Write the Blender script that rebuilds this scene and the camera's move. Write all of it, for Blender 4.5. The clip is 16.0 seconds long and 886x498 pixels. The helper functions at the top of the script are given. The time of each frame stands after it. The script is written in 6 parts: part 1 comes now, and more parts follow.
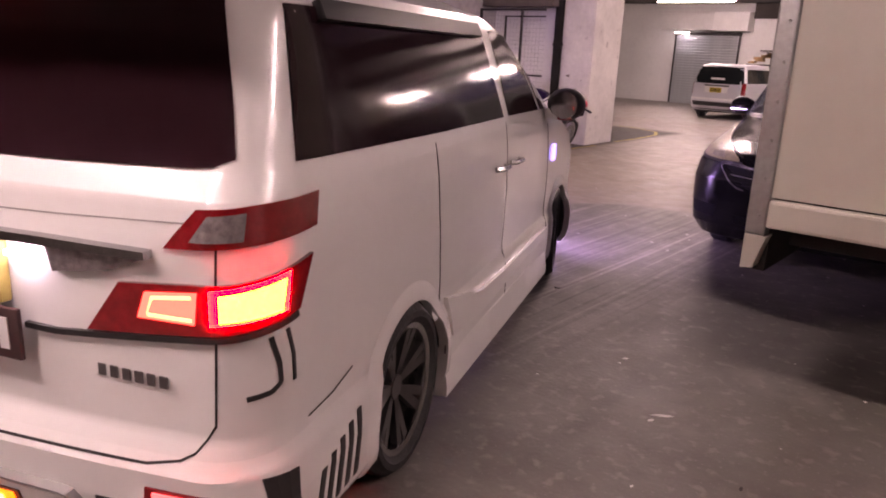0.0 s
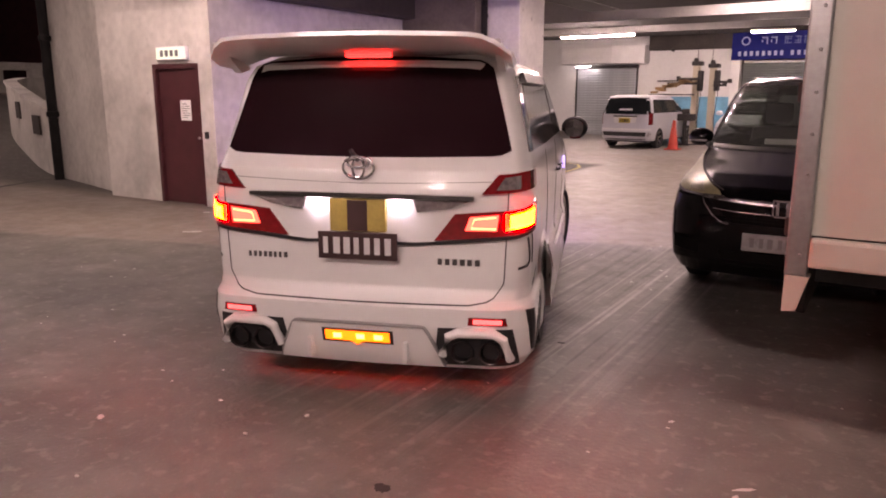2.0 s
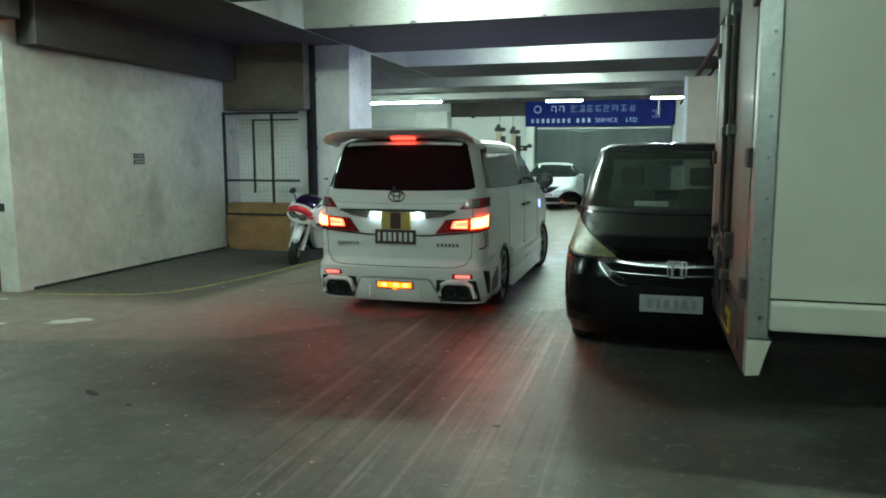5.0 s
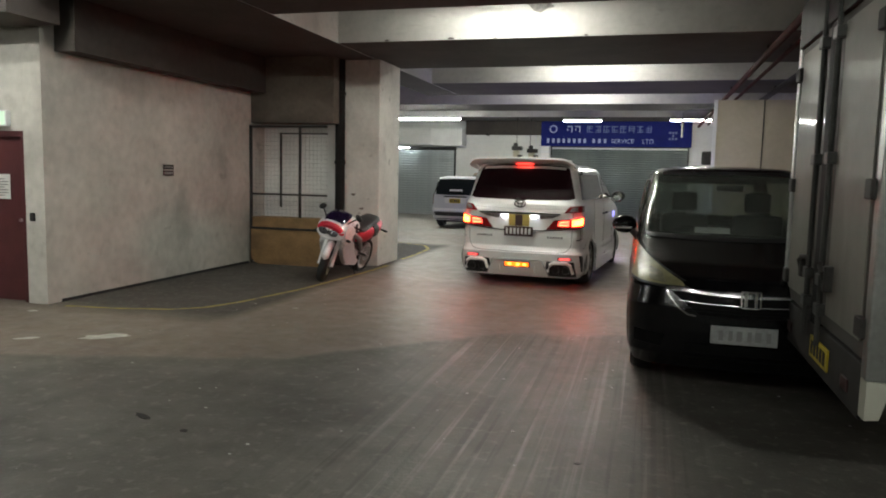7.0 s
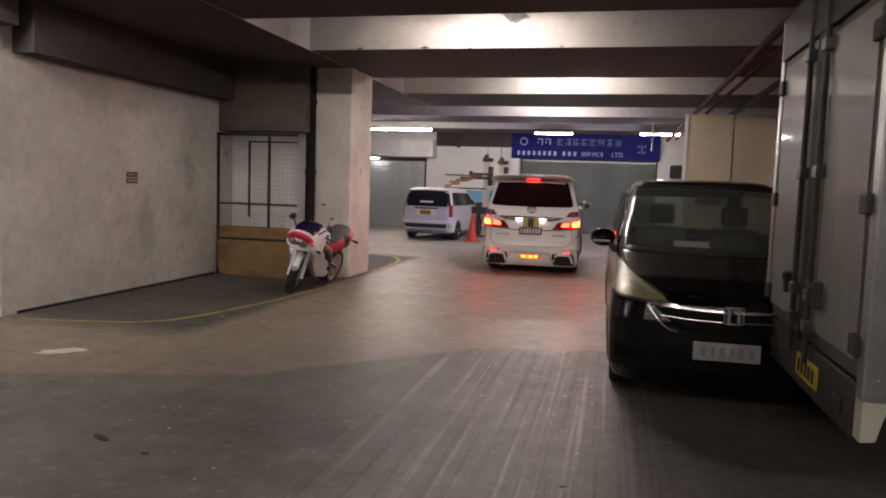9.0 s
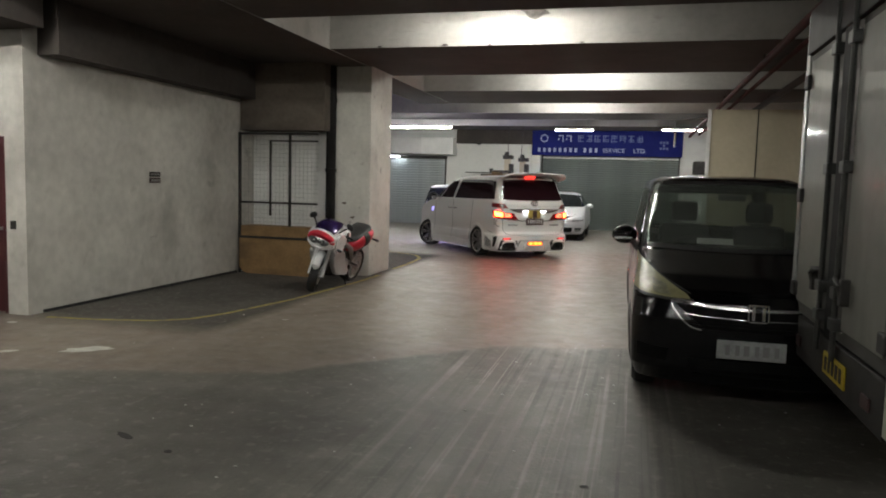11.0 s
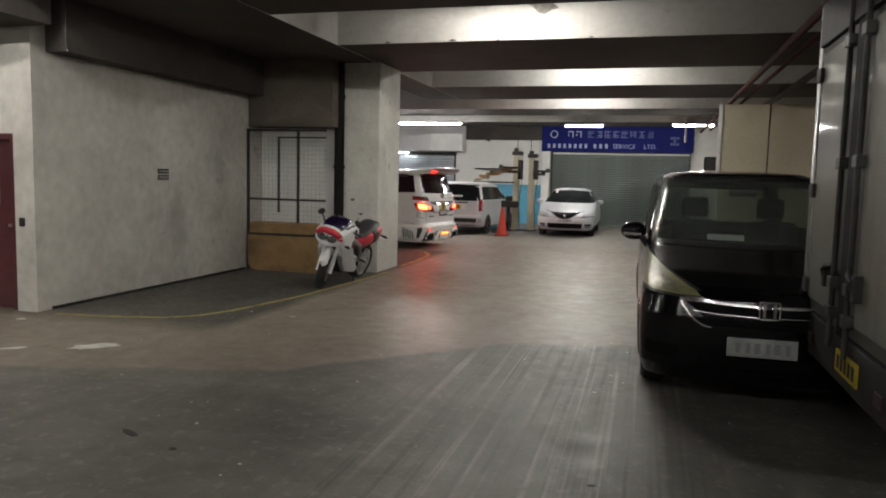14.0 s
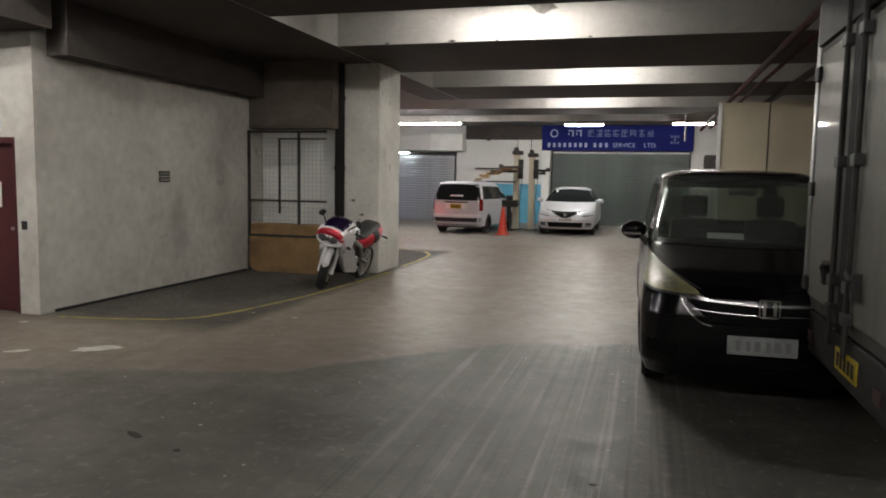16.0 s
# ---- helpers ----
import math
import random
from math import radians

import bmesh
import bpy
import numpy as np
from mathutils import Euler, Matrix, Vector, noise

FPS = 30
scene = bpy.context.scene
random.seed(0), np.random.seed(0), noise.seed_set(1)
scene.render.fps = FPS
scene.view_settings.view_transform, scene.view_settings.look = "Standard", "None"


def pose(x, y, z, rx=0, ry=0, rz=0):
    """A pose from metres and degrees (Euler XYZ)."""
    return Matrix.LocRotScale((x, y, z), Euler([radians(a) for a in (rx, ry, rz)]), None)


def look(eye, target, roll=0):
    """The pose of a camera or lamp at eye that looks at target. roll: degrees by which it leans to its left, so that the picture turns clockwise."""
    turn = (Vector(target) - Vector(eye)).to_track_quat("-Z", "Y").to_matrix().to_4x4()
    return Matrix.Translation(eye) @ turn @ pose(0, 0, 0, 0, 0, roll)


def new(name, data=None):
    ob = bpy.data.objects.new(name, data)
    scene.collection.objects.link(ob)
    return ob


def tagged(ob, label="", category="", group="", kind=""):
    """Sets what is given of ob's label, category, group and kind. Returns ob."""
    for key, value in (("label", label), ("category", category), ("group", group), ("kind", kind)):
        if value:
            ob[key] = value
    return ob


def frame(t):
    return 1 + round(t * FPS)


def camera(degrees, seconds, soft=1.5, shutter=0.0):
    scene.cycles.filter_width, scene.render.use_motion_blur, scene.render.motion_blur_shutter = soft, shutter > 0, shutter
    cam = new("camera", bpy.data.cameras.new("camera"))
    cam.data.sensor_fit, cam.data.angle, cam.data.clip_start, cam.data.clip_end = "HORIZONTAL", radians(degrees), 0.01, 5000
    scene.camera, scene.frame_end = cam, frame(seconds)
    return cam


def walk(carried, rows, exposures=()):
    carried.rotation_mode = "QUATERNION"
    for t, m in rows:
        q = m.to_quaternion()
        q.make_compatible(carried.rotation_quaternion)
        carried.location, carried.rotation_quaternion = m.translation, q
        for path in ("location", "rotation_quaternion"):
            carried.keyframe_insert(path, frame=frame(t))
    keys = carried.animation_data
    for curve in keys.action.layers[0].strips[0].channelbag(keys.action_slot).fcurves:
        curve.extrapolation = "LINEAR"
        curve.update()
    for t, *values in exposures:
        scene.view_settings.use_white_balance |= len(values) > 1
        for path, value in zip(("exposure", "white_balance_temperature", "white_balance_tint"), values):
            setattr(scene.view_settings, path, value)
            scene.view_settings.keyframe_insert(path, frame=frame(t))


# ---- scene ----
cam = camera(62.5, 16.0, 1.9)
PATH = [
    (0, (2.442, -0.389, 1.634), (1.216, 1.102, 1.109), 2.5),
    (0.5, (2.249, -0.344, 1.619), (1.114, 1.216, 1.092), 2.0),
    (1, (2.05, -0.304, 1.605), (0.86, 1.222, 1.102), 1.5),
    (1.5, (1.898, -0.298, 1.632), (0.76, 1.284, 1.183), 2.3),
    (2, (1.676, -0.331, 1.646), (0.641, 1.328, 1.229), -0.0),
    (2.5, (1.488, -0.376, 1.658), (0.548, 1.348, 1.281), 1.1),
    (3, (1.338, -0.298, 1.65), (0.449, 1.464, 1.326), 0.5),
    (3.5, (1.218, -0.225, 1.654), (0.409, 1.582, 1.366), 1.6),
    (4, (1.055, -0.221, 1.642), (0.357, 1.632, 1.357), 0.3),
    (4.2, (0.972, -0.242, 1.646), (0.347, 1.635, 1.356), 0.9),
    (6.3, (0.369, -0.183, 1.673), (-0.114, 1.748, 1.478), 0.2),
    (6.5, (0.285, -0.224, 1.685), (-0.166, 1.715, 1.487), 1.4),
    (7, (0.204, -0.144, 1.679), (-0.332, 1.772, 1.473), 1.3),
    (7.5, (0.181, -0.049, 1.686), (-0.327, 1.879, 1.53), 1.8),
    (8, (0.147, -0.001, 1.678), (-0.336, 1.934, 1.529), 1.8),
    (8.5, (0.095, 0.002, 1.678), (-0.37, 1.941, 1.514), 1.8),
    (9, (0.088, 0.016, 1.669), (-0.365, 1.957, 1.496), 1.9),
    (11.5, (0.089, 0.043, 1.672), (-0.429, 1.966, 1.49), 1.5),
    (12, (0.096, 0.053, 1.672), (-0.425, 1.975, 1.489), 1.5),
    (12.5, (0.092, 0.063, 1.668), (-0.432, 1.984, 1.481), 1.4),
    (13, (0.096, 0.074, 1.667), (-0.431, 1.994, 1.474), 1.4),
    (13.5, (0.097, 0.087, 1.666), (-0.432, 2.006, 1.471), 1.5),
    (14, (0.104, 0.089, 1.667), (-0.43, 2.007, 1.476), 1.4),
    (14.5, (0.105, 0.087, 1.666), (-0.43, 2.005, 1.477), 1.4),
    (15, (0.107, 0.083, 1.669), (-0.425, 2.002, 1.485), 1.2),
    (15.5, (0.11, 0.08, 1.668), (-0.421, 1.999, 1.484), 1.2),
    (16, (0.109, 0.064, 1.677), (-0.427, 1.981, 1.485), 1.0),
]
walk(cam, [(t, look(eye, target, roll)) for t, eye, target, roll in PATH],
     [(0, 1.4, 7700, 52), (0.5, 1.25, 7900, 56), (1.2, 1.28, 8000, 56), (2.2, 1.36, 7800, 44), (2.9, 1.42, 7700, 40), (3.4, 1.4, 5250, -37), (4.4, 1.4, 5250, -37), (6.3, 0.9, 6350, -1), (7.1, 0.9, 6450, 4), (7.6, 0.9, 7000, 24), (9.2, 0.9, 7000, 22), (11.3, 0.84, 6450, 6), (13.5, 0.82, 6500, 8), (16, 0.82, 6500, 11)])

VAN = [
    (0, -0.145, 1.19, 20.4), (0.5, -0.43, 1.89, 22.4), (1, -0.655, 2.46, 23.1), (1.5, -0.876, 3.038, 21.9), (2, -1.088, 3.632, 20.2),
    (2.5, -1.336, 4.251, 17.7), (3, -1.494, 4.905, 13.2), (3.5, -1.644, 5.602, 9.3), (4, -1.729, 6.313, 5.8), (6.5, -1.636, 10.571, -4.8),
    (7, -1.562, 11.638, -4.6), (7.5, -1.497, 12.50, -3.0), (8, -1.411, 13.33, -1.5), (8.5, -1.464, 14.235, 0.5), (9, -1.531, 15.195, 2.5),
    (10.2, -2.02, 16.75, 19), (11.5, -3.306, 17.447, 51.9), (12, -3.829, 17.599, 61.9), (12.5, -4.35, 17.845, 67.2), (13, -4.839, 17.754, 73.4), (13.5, -5.281, 17.641, 77.2),
    (14, -5.701, 17.446, 79.9), (14.5, -6.216, 17.734, 80.9), (15, -6.805, 18.1, 83.3), (15.5, -7.5, 18.15, 86), (16, -8.4, 18.2, 88),
]

# world and light
# exposure and white balance follow the clip's camera
world = bpy.data.worlds.new("world"); scene.world = world
world.use_nodes = True
world.node_tree.nodes["Background"].inputs[0].default_value = (0.02, 0.02, 0.025, 1)
world.node_tree.nodes["Background"].inputs[1].default_value = 0.3

# ---------------------------------------------------------------- materials


def mat(name, color, rough=0.6, metal=0.0, emit=0.0, emit_color=None, var=0.0, scale=3.0, bump=0.0, bscale=60.0, coat=0.0, trans=0.0, color2=None, spec=None, alpha=None):
    """A node material: base colour mixed by noise at two scales, with fine bump."""
    m = bpy.data.materials.new(name)
    m.use_nodes = True
    nt = m.node_tree
    b = nt.nodes["Principled BSDF"]
    b.inputs["Roughness"].default_value, b.inputs["Metallic"].default_value = rough, metal
    b.inputs["Coat Weight"].default_value, b.inputs["Transmission Weight"].default_value = coat, trans
    b.inputs["Coat Roughness"].default_value = 0.06
    if spec is not None:
        b.inputs["Specular IOR Level"].default_value = spec
    if alpha is not None:
        b.inputs["Alpha"].default_value = alpha
    c = (*color, 1)
    b.inputs["Base Color"].default_value = c
    if emit:
        b.inputs["Emission Color"].default_value = (*(emit_color or color), 1)
        b.inputs["Emission Strength"].default_value = emit
    if var or color2:
        tc = nt.nodes.new("ShaderNodeTexCoord")
        n1, n2 = nt.nodes.new("ShaderNodeTexNoise"), nt.nodes.new("ShaderNodeTexNoise")
        n1.inputs["Scale"].default_value, n1.inputs["Detail"].default_value = scale, 6
        n2.inputs["Scale"].default_value, n2.inputs["Detail"].default_value = scale * 9, 4
        add = nt.nodes.new("ShaderNodeMath"); add.operation = "ADD"
        half = nt.nodes.new("ShaderNodeMath"); half.operation = "MULTIPLY"; half.inputs[1].default_value = 0.5
        for n in (n1, n2):
            nt.links.new(tc.outputs["Object"], n.inputs["Vector"])
        nt.links.new(n1.outputs["Fac"], add.inputs[0]); nt.links.new(n2.outputs["Fac"], half.inputs[0]); nt.links.new(half.outputs[0], add.inputs[1])
        ramp = nt.nodes.new("ShaderNodeValToRGB")
        c2 = color2 or tuple(max(0, v * (1 - var)) for v in color)
        ramp.color_ramp.elements[0].position, ramp.color_ramp.elements[1].position = 0.55, 0.95
        ramp.color_ramp.elements[0].color, ramp.color_ramp.elements[1].color = (*c2, 1), c
        nt.links.new(add.outputs[0], ramp.inputs[0]); nt.links.new(ramp.outputs[0], b.inputs["Base Color"])
    if bump:
        tc2, n3, bp = nt.nodes.new("ShaderNodeTexCoord"), nt.nodes.new("ShaderNodeTexNoise"), nt.nodes.new("ShaderNodeBump")
        n3.inputs["Scale"].default_value, n3.inputs["Detail"].default_value = bscale, 5
        bp.inputs["Strength"].default_value, bp.inputs["Distance"].default_value = bump, 0.01
        nt.links.new(tc2.outputs["Object"], n3.inputs["Vector"]); nt.links.new(n3.outputs["Fac"], bp.inputs["Height"]); nt.links.new(bp.outputs[0], b.inputs["Normal"])
    return m


def add_stains(m, dark, lo, hi, scale, stretch=(1, 1, 1), amount=0.7):
    """Stains with a shape of their own over a material's base colour."""
    nt = m.node_tree
    b = nt.nodes["Principled BSDF"]
    tc, mp, n, r, mix = (nt.nodes.new("ShaderNode" + k) for k in ("TexCoord", "Mapping", "TexNoise", "MapRange", "Mix"))
    mix.data_type = "RGBA"
    mp.inputs["Scale"].default_value = stretch
    n.inputs["Scale"].default_value, n.inputs["Detail"].default_value = scale, 7
    r.inputs["From Min"].default_value, r.inputs["From Max"].default_value, r.inputs["To Max"].default_value = lo, hi, amount
    nt.links.new(tc.outputs["Object"], mp.inputs[0]); nt.links.new(mp.outputs[0], n.inputs["Vector"]); nt.links.new(n.outputs["Fac"], r.inputs[0])
    nt.links.new(r.outputs[0], mix.inputs["Factor"])
    old = b.inputs["Base Color"].links[0].from_socket if b.inputs["Base Color"].links else None
    if old:
        nt.links.new(old, mix.inputs[6])
    else:
        mix.inputs[6].default_value = b.inputs["Base Color"].default_value
    mix.inputs[7].default_value = (*dark, 1)
    nt.links.new(mix.outputs[2], b.inputs["Base Color"])
    return m


M = {}
M["wall"] = add_stains(mat("painted_concrete", (0.66, 0.632, 0.58), 0.85, var=0.3, scale=0.9, bump=0.25, bscale=25), (0.2, 0.185, 0.165), 0.56, 0.76, 1.1, (1, 1, 0.7), 0.65)
add_stains(M["wall"], (0.34, 0.315, 0.28), 0.60, 0.72, 4.5, (1, 1, 0.8), 0.35)
add_stains(M["wall"], (0.12, 0.11, 0.1), 0.68, 0.76, 2.0, (1, 1, 1.8), 0.45)
M["ceiling"] = add_stains(mat("ceiling_concrete", (0.13, 0.122, 0.115), 0.85, var=0.35, scale=1.5, bump=0.2, bscale=20), (0.07, 0.063, 0.06), 0.55, 0.72, 1.0, (1, 1, 1), 0.7)
M["beam"] = add_stains(mat("beam_concrete", (0.47, 0.457, 0.435), 0.8, var=0.2, scale=1.2, bump=0.2, bscale=20), (0.2, 0.19, 0.18), 0.62, 0.8, 1.1, (1, 1, 1), 0.6)
M["pillar"] = add_stains(mat("pillar_concrete", (0.68, 0.66, 0.61), 0.8, var=0.22, scale=1.6, bump=0.3, bscale=22), (0.16, 0.15, 0.14), 0.6, 0.75, 2.2, (1, 1, 0.4), 0.6)
add_stains(M["beam"], (0.25, 0.235, 0.22), 0.62, 0.75, 5.0, (0.5, 1, 1.6), 0.5)
add_stains(M["pillar"], (0.22, 0.2, 0.18), 0.64, 0.72, 6.0, (1, 1, 1), 0.6)
# very dark concrete; on the beam undersides it stands for shade
M["dark_concrete"] = add_stains(mat("shade_and_chip_concrete", (0.062, 0.052, 0.046), 0.9, var=0.35, scale=1.2, bump=0.2, bscale=20), (0.036, 0.031, 0.028), 0.52, 0.7, 0.9, (1, 1, 1), 0.7)
M["white"] = mat("white_paint", (0.78, 0.78, 0.76), 0.6, var=0.15, scale=2)
M["farwall"] = mat("white_wall", (0.68, 0.68, 0.66), 0.7, var=0.12, scale=0.8)
M["blue_wall"] = mat("blue_wall_paint", (0.12, 0.42, 0.62), 0.6, var=0.3, scale=2)
M["cream"] = add_stains(mat("cream_panel", (0.52, 0.46, 0.34), 0.6, var=0.15, scale=1.2), (0.3, 0.25, 0.17), 0.5, 0.75, 0.8, (1, 1, 0.4), 0.6)
M["maroon"] = mat("maroon_paint", (0.085, 0.022, 0.025), 0.45, var=0.3, scale=4)
M["black"] = mat("black_rubber", (0.015, 0.015, 0.016), 0.6)
M["tyre"] = mat("tyre_rubber", (0.02, 0.02, 0.021), 0.75, bump=0.4, bscale=90)
M["dark"] = mat("dark_metal", (0.038, 0.035, 0.033), 0.65, var=0.4, scale=6, spec=0.3)
M["pipe"] = mat("black_pipe", (0.012, 0.011, 0.011), 0.75, var=0.3, scale=5, spec=0.2)
M["redpipe"] = mat("red_pipe", (0.055, 0.014, 0.013), 0.8, var=0.4, scale=4, spec=0.15)
M["steel"] = mat("brushed_steel", (0.4, 0.4, 0.39), 0.4, 0.9, var=0.25, scale=5, bump=0.15, bscale=50)
M["shutter"] = mat("shutter_grey_green", (0.1, 0.118, 0.112), 0.45, 0.3, var=0.25, scale=1.5)
M["shutter2"] = mat("shutter_silver", (0.42, 0.45, 0.46), 0.4, 0.6, var=0.2, scale=2)
M["blue_sign"] = mat("blue_sign", (0.006, 0.011, 0.13), 0.6, var=0.2, scale=3, spec=0.12)
M["letter"] = mat("pale_lettering", (0.36, 0.4, 0.56), 0.6)
M["letter_dim"] = mat("faded_lettering", (0.10, 0.13, 0.26), 0.6)
M["yellow"] = add_stains(mat("worn_yellow_paint", (0.40, 0.32, 0.08), 0.75, var=0.4, scale=8), (0.13, 0.115, 0.1), 0.52, 0.68, 5, amount=0.9)
M["plate_y"] = mat("yellow_plate", (0.62, 0.47, 0.03), 0.5, var=0.35, scale=12)
M["plate_w"] = mat("white_plate", (0.7, 0.7, 0.7), 0.4)
M["cone"] = mat("orange_cone", (0.6, 0.05, 0.025), 0.5, var=0.2, scale=8)
M["paper"] = mat("paper", (0.8, 0.8, 0.78), 0.7)
M["plywood"] = add_stains(mat("plywood", (0.30, 0.18, 0.075), 0.65, var=0.35, scale=3), (0.09, 0.055, 0.03), 0.5, 0.72, 1.6, (0.5, 1, 2.0), 0.75)
M["tube_unseen"] = mat("unseen_lit_tube", (1, 1, 1), 0.4, emit=190.0, emit_color=(1.0, 0.97, 0.91))
M["tube_old"] = mat("worn_lit_tube", (1, 1, 1), 0.4, emit=255.0, emit_color=(1.0, 0.96, 0.88))
M["tube_dim"] = mat("dim_lit_tube", (1, 1, 1), 0.4, emit=45.0, emit_color=(0.9, 0.97, 1.0))
M["tube"] = mat("lit_tube", (1, 1, 1), 0.4, emit=275.0, emit_color=(1.0, 0.97, 0.9))
M["glow_green"] = mat("exit_sign_face", (0.6, 0.75, 0.6), 0.4, emit=0.25, emit_color=(0.8, 1.0, 0.8))
M["patch"] = mat("pale_floor_patch", (0.66, 0.65, 0.61), 0.8, var=0.3, scale=14)


def floor_material():
    """Concrete slab: grey near, brownish past the joint, tyre marks, pale dusty scuffs, oil stains."""
    m = bpy.data.materials.new("floor_concrete")
    m.use_nodes = True
    nt = m.node_tree
    N, L = nt.nodes.new, nt.links.new
    b = nt.nodes["Principled BSDF"]
    geo = N("ShaderNodeNewGeometry")

    def noise_fac(scale, detail=6, stretch=(1, 1, 1), rot=0.0):
        mp, n = N("ShaderNodeMapping"), N("ShaderNodeTexNoise")
        mp.inputs["Scale"].default_value = stretch
        mp.inputs["Rotation"].default_value = (0, 0, rot)
        n.inputs["Scale"].default_value, n.inputs["Detail"].default_value = scale, detail
        L(geo.outputs["Position"], mp.inputs[0]); L(mp.outputs[0], n.inputs["Vector"])
        return n.outputs["Fac"]

    def rng(sock, lo, hi, a=0.0, c=1.0):
        r = N("ShaderNodeMapRange")
        for k, v in zip(("From Min", "From Max", "To Min", "To Max"), (lo, hi, a, c)):
            r.inputs[k].default_value = v
        L(sock, r.inputs[0])
        return r.outputs[0]

    def mix(fac, a, c):
        x = N("ShaderNodeMix"); x.data_type = "RGBA"
        for s, v in ((x.inputs["Factor"], fac), (x.inputs[6], a), (x.inputs[7], c)):
            if isinstance(v, (tuple, float)):
                s.default_value = (*v, 1) if isinstance(v, tuple) else v
            else:
                L(v, s)
        return x.outputs[2]

    def math_(op, a, c):
        x = N("ShaderNodeMath"); x.operation = op
        for s, v in ((x.inputs[0], a), (x.inputs[1], c)):
            if isinstance(v, float):
                s.default_value = v
            else:
                L(v, s)
        return x.outputs[0]

    sep = N("ShaderNodeSeparateXYZ"); L(geo.outputs["Position"], sep.inputs[0])
    px, py = sep.outputs[0], sep.outputs[1]
    wob = math_("MULTIPLY", math_("SUBTRACT", noise_fac(0.9), 0.5), 1.4)
    yy = math_("ADD", py, wob)
    grey = mix(rng(noise_fac(0.7), 0.35, 0.7), (0.115, 0.107, 0.094), (0.18, 0.168, 0.148))
    brown = mix(rng(noise_fac(0.8), 0.35, 0.7), (0.18, 0.146, 0.117), (0.24, 0.197, 0.16))
    # the brown-grey slab begins past a wandering joint line
    bend = math_("MULTIPLY", math_("MINIMUM", math_("MAXIMUM", math_("SUBTRACT", -1.2, px), 0.0), 1.7), 0.75)
    joint = math_("ADD", math_("ADD", py, math_("MULTIPLY", wob, 0.22)), math_("ADD", math_("MULTIPLY", px, -0.3), bend))
    base = mix(rng(joint, 7.68, 7.82), grey, brown)
    # greyer, dustier slab before the shutters
    base = mix(rng(math_("ADD", yy, math_("MULTIPLY", px, 0.15)), 18.2, 19.2, 0.0, 0.75), base, (0.23, 0.215, 0.195))
    # pale scuffs and streaks along the lane
    near = rng(joint, 7.8, 7.65)
    lane = math_("MULTIPLY", near, math_("MULTIPLY", rng(px, -2.0, -1.2), rng(noise_fac(0.6, 4), 0.3, 0.5)))
    lane = math_("MULTIPLY", lane, math_("MULTIPLY", rng(yy, 2.0, 3.4), rng(px, 0.75, 0.25)))
    ribs = rng(noise_fac(1.0, 4, (13.0, 0.13, 1), -0.02), 0.55, 0.63)
    base = mix(math_("MULTIPLY", math_("MULTIPLY", ribs, lane), 0.75), base, (0.36, 0.34, 0.305))
    ribs2 = rng(noise_fac(1.0, 4, (17.0, 0.2, 1), -0.03), 0.52, 0.6)
    base = mix(math_("MULTIPLY", math_("MULTIPLY", ribs2, lane), 0.75), base, (0.065, 0.06, 0.053))
    # dirt lines across the lane where the slab was floated
    cross = rng(noise_fac(1.0, 5, (0.35, 3.2, 1), 0.06), 0.55, 0.68, 0.0, 0.22)
    base = mix(math_("MULTIPLY", cross, near), base, (0.075, 0.07, 0.062))
    # trodden grime away from the wheel tracks
    grime = math_("MULTIPLY", math_("MULTIPLY", rng(math_("ADD", px, wob), -0.6, -2.6), near), rng(noise_fac(1.1, 8), 0.36, 0.62))
    base = mix(math_("MULTIPLY", grime, 0.6), base, (0.07, 0.062, 0.05))
    # darker slab beside the truck
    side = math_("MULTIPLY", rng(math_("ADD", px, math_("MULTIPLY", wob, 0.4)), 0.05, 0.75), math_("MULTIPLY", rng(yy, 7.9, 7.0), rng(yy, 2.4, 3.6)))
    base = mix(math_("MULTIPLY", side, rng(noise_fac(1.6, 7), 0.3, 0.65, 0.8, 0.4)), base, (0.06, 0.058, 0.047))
    # long tyre sweeps that curve with the lane
    sweep = rng(noise_fac(1.0, 6, (2.6, 0.2, 1), 0.35), 0.55, 0.68, 0.0, 0.4)
    base = mix(math_("MULTIPLY", sweep, rng(joint, 9.5, 6.5, 0.25, 1.0)), base, (0.075, 0.07, 0.064))
    # pale dusty scuffs
    base = mix(rng(noise_fac(0.9, 9), 0.60, 0.72, 0.0, 0.4), base, (0.3, 0.285, 0.255))
    # oily dark areas
    base = mix(math_("MULTIPLY", rng(noise_fac(0.55, 8), 0.48, 0.66, 0.0, 0.72), rng(joint, 9.0, 6.0, 0.2, 1.0)), base, (0.06, 0.055, 0.05))
    # dark parking bay beside the wall, under the truck and the parked car
    # outer edge moved past the yellow line to paint in shade by the motorcycle
    bay = math_("MULTIPLY", rng(math_("ADD", px, math_("MULTIPLY", wob, 0.12)), -4.16, -4.42), rng(math_("ADD", py, math_("MULTIPLY", wob, 0.2)), 6.6, 7.3))
    bay = math_("MULTIPLY", bay, rng(math_("ADD", py, math_("MULTIPLY", wob, 0.2)), 16.6, 16.1))
    base = mix(math_("MULTIPLY", bay, 0.85), base, (0.042, 0.040, 0.038))
    # mottling and fine grit
    base = mix(rng(noise_fac(7.0, 8), 0.50, 0.64, 0.0, 0.25), base, (0.07, 0.064, 0.056))
    base = mix(rng(noise_fac(13.0, 7), 0.56, 0.68, 0.0, 0.3), base, (0.3, 0.28, 0.25))
    base = mix(rng(noise_fac(60, 3), 0.62, 0.75, 0.0, 0.35), base, (0.32, 0.31, 0.29))
    L(base, b.inputs["Base Color"])
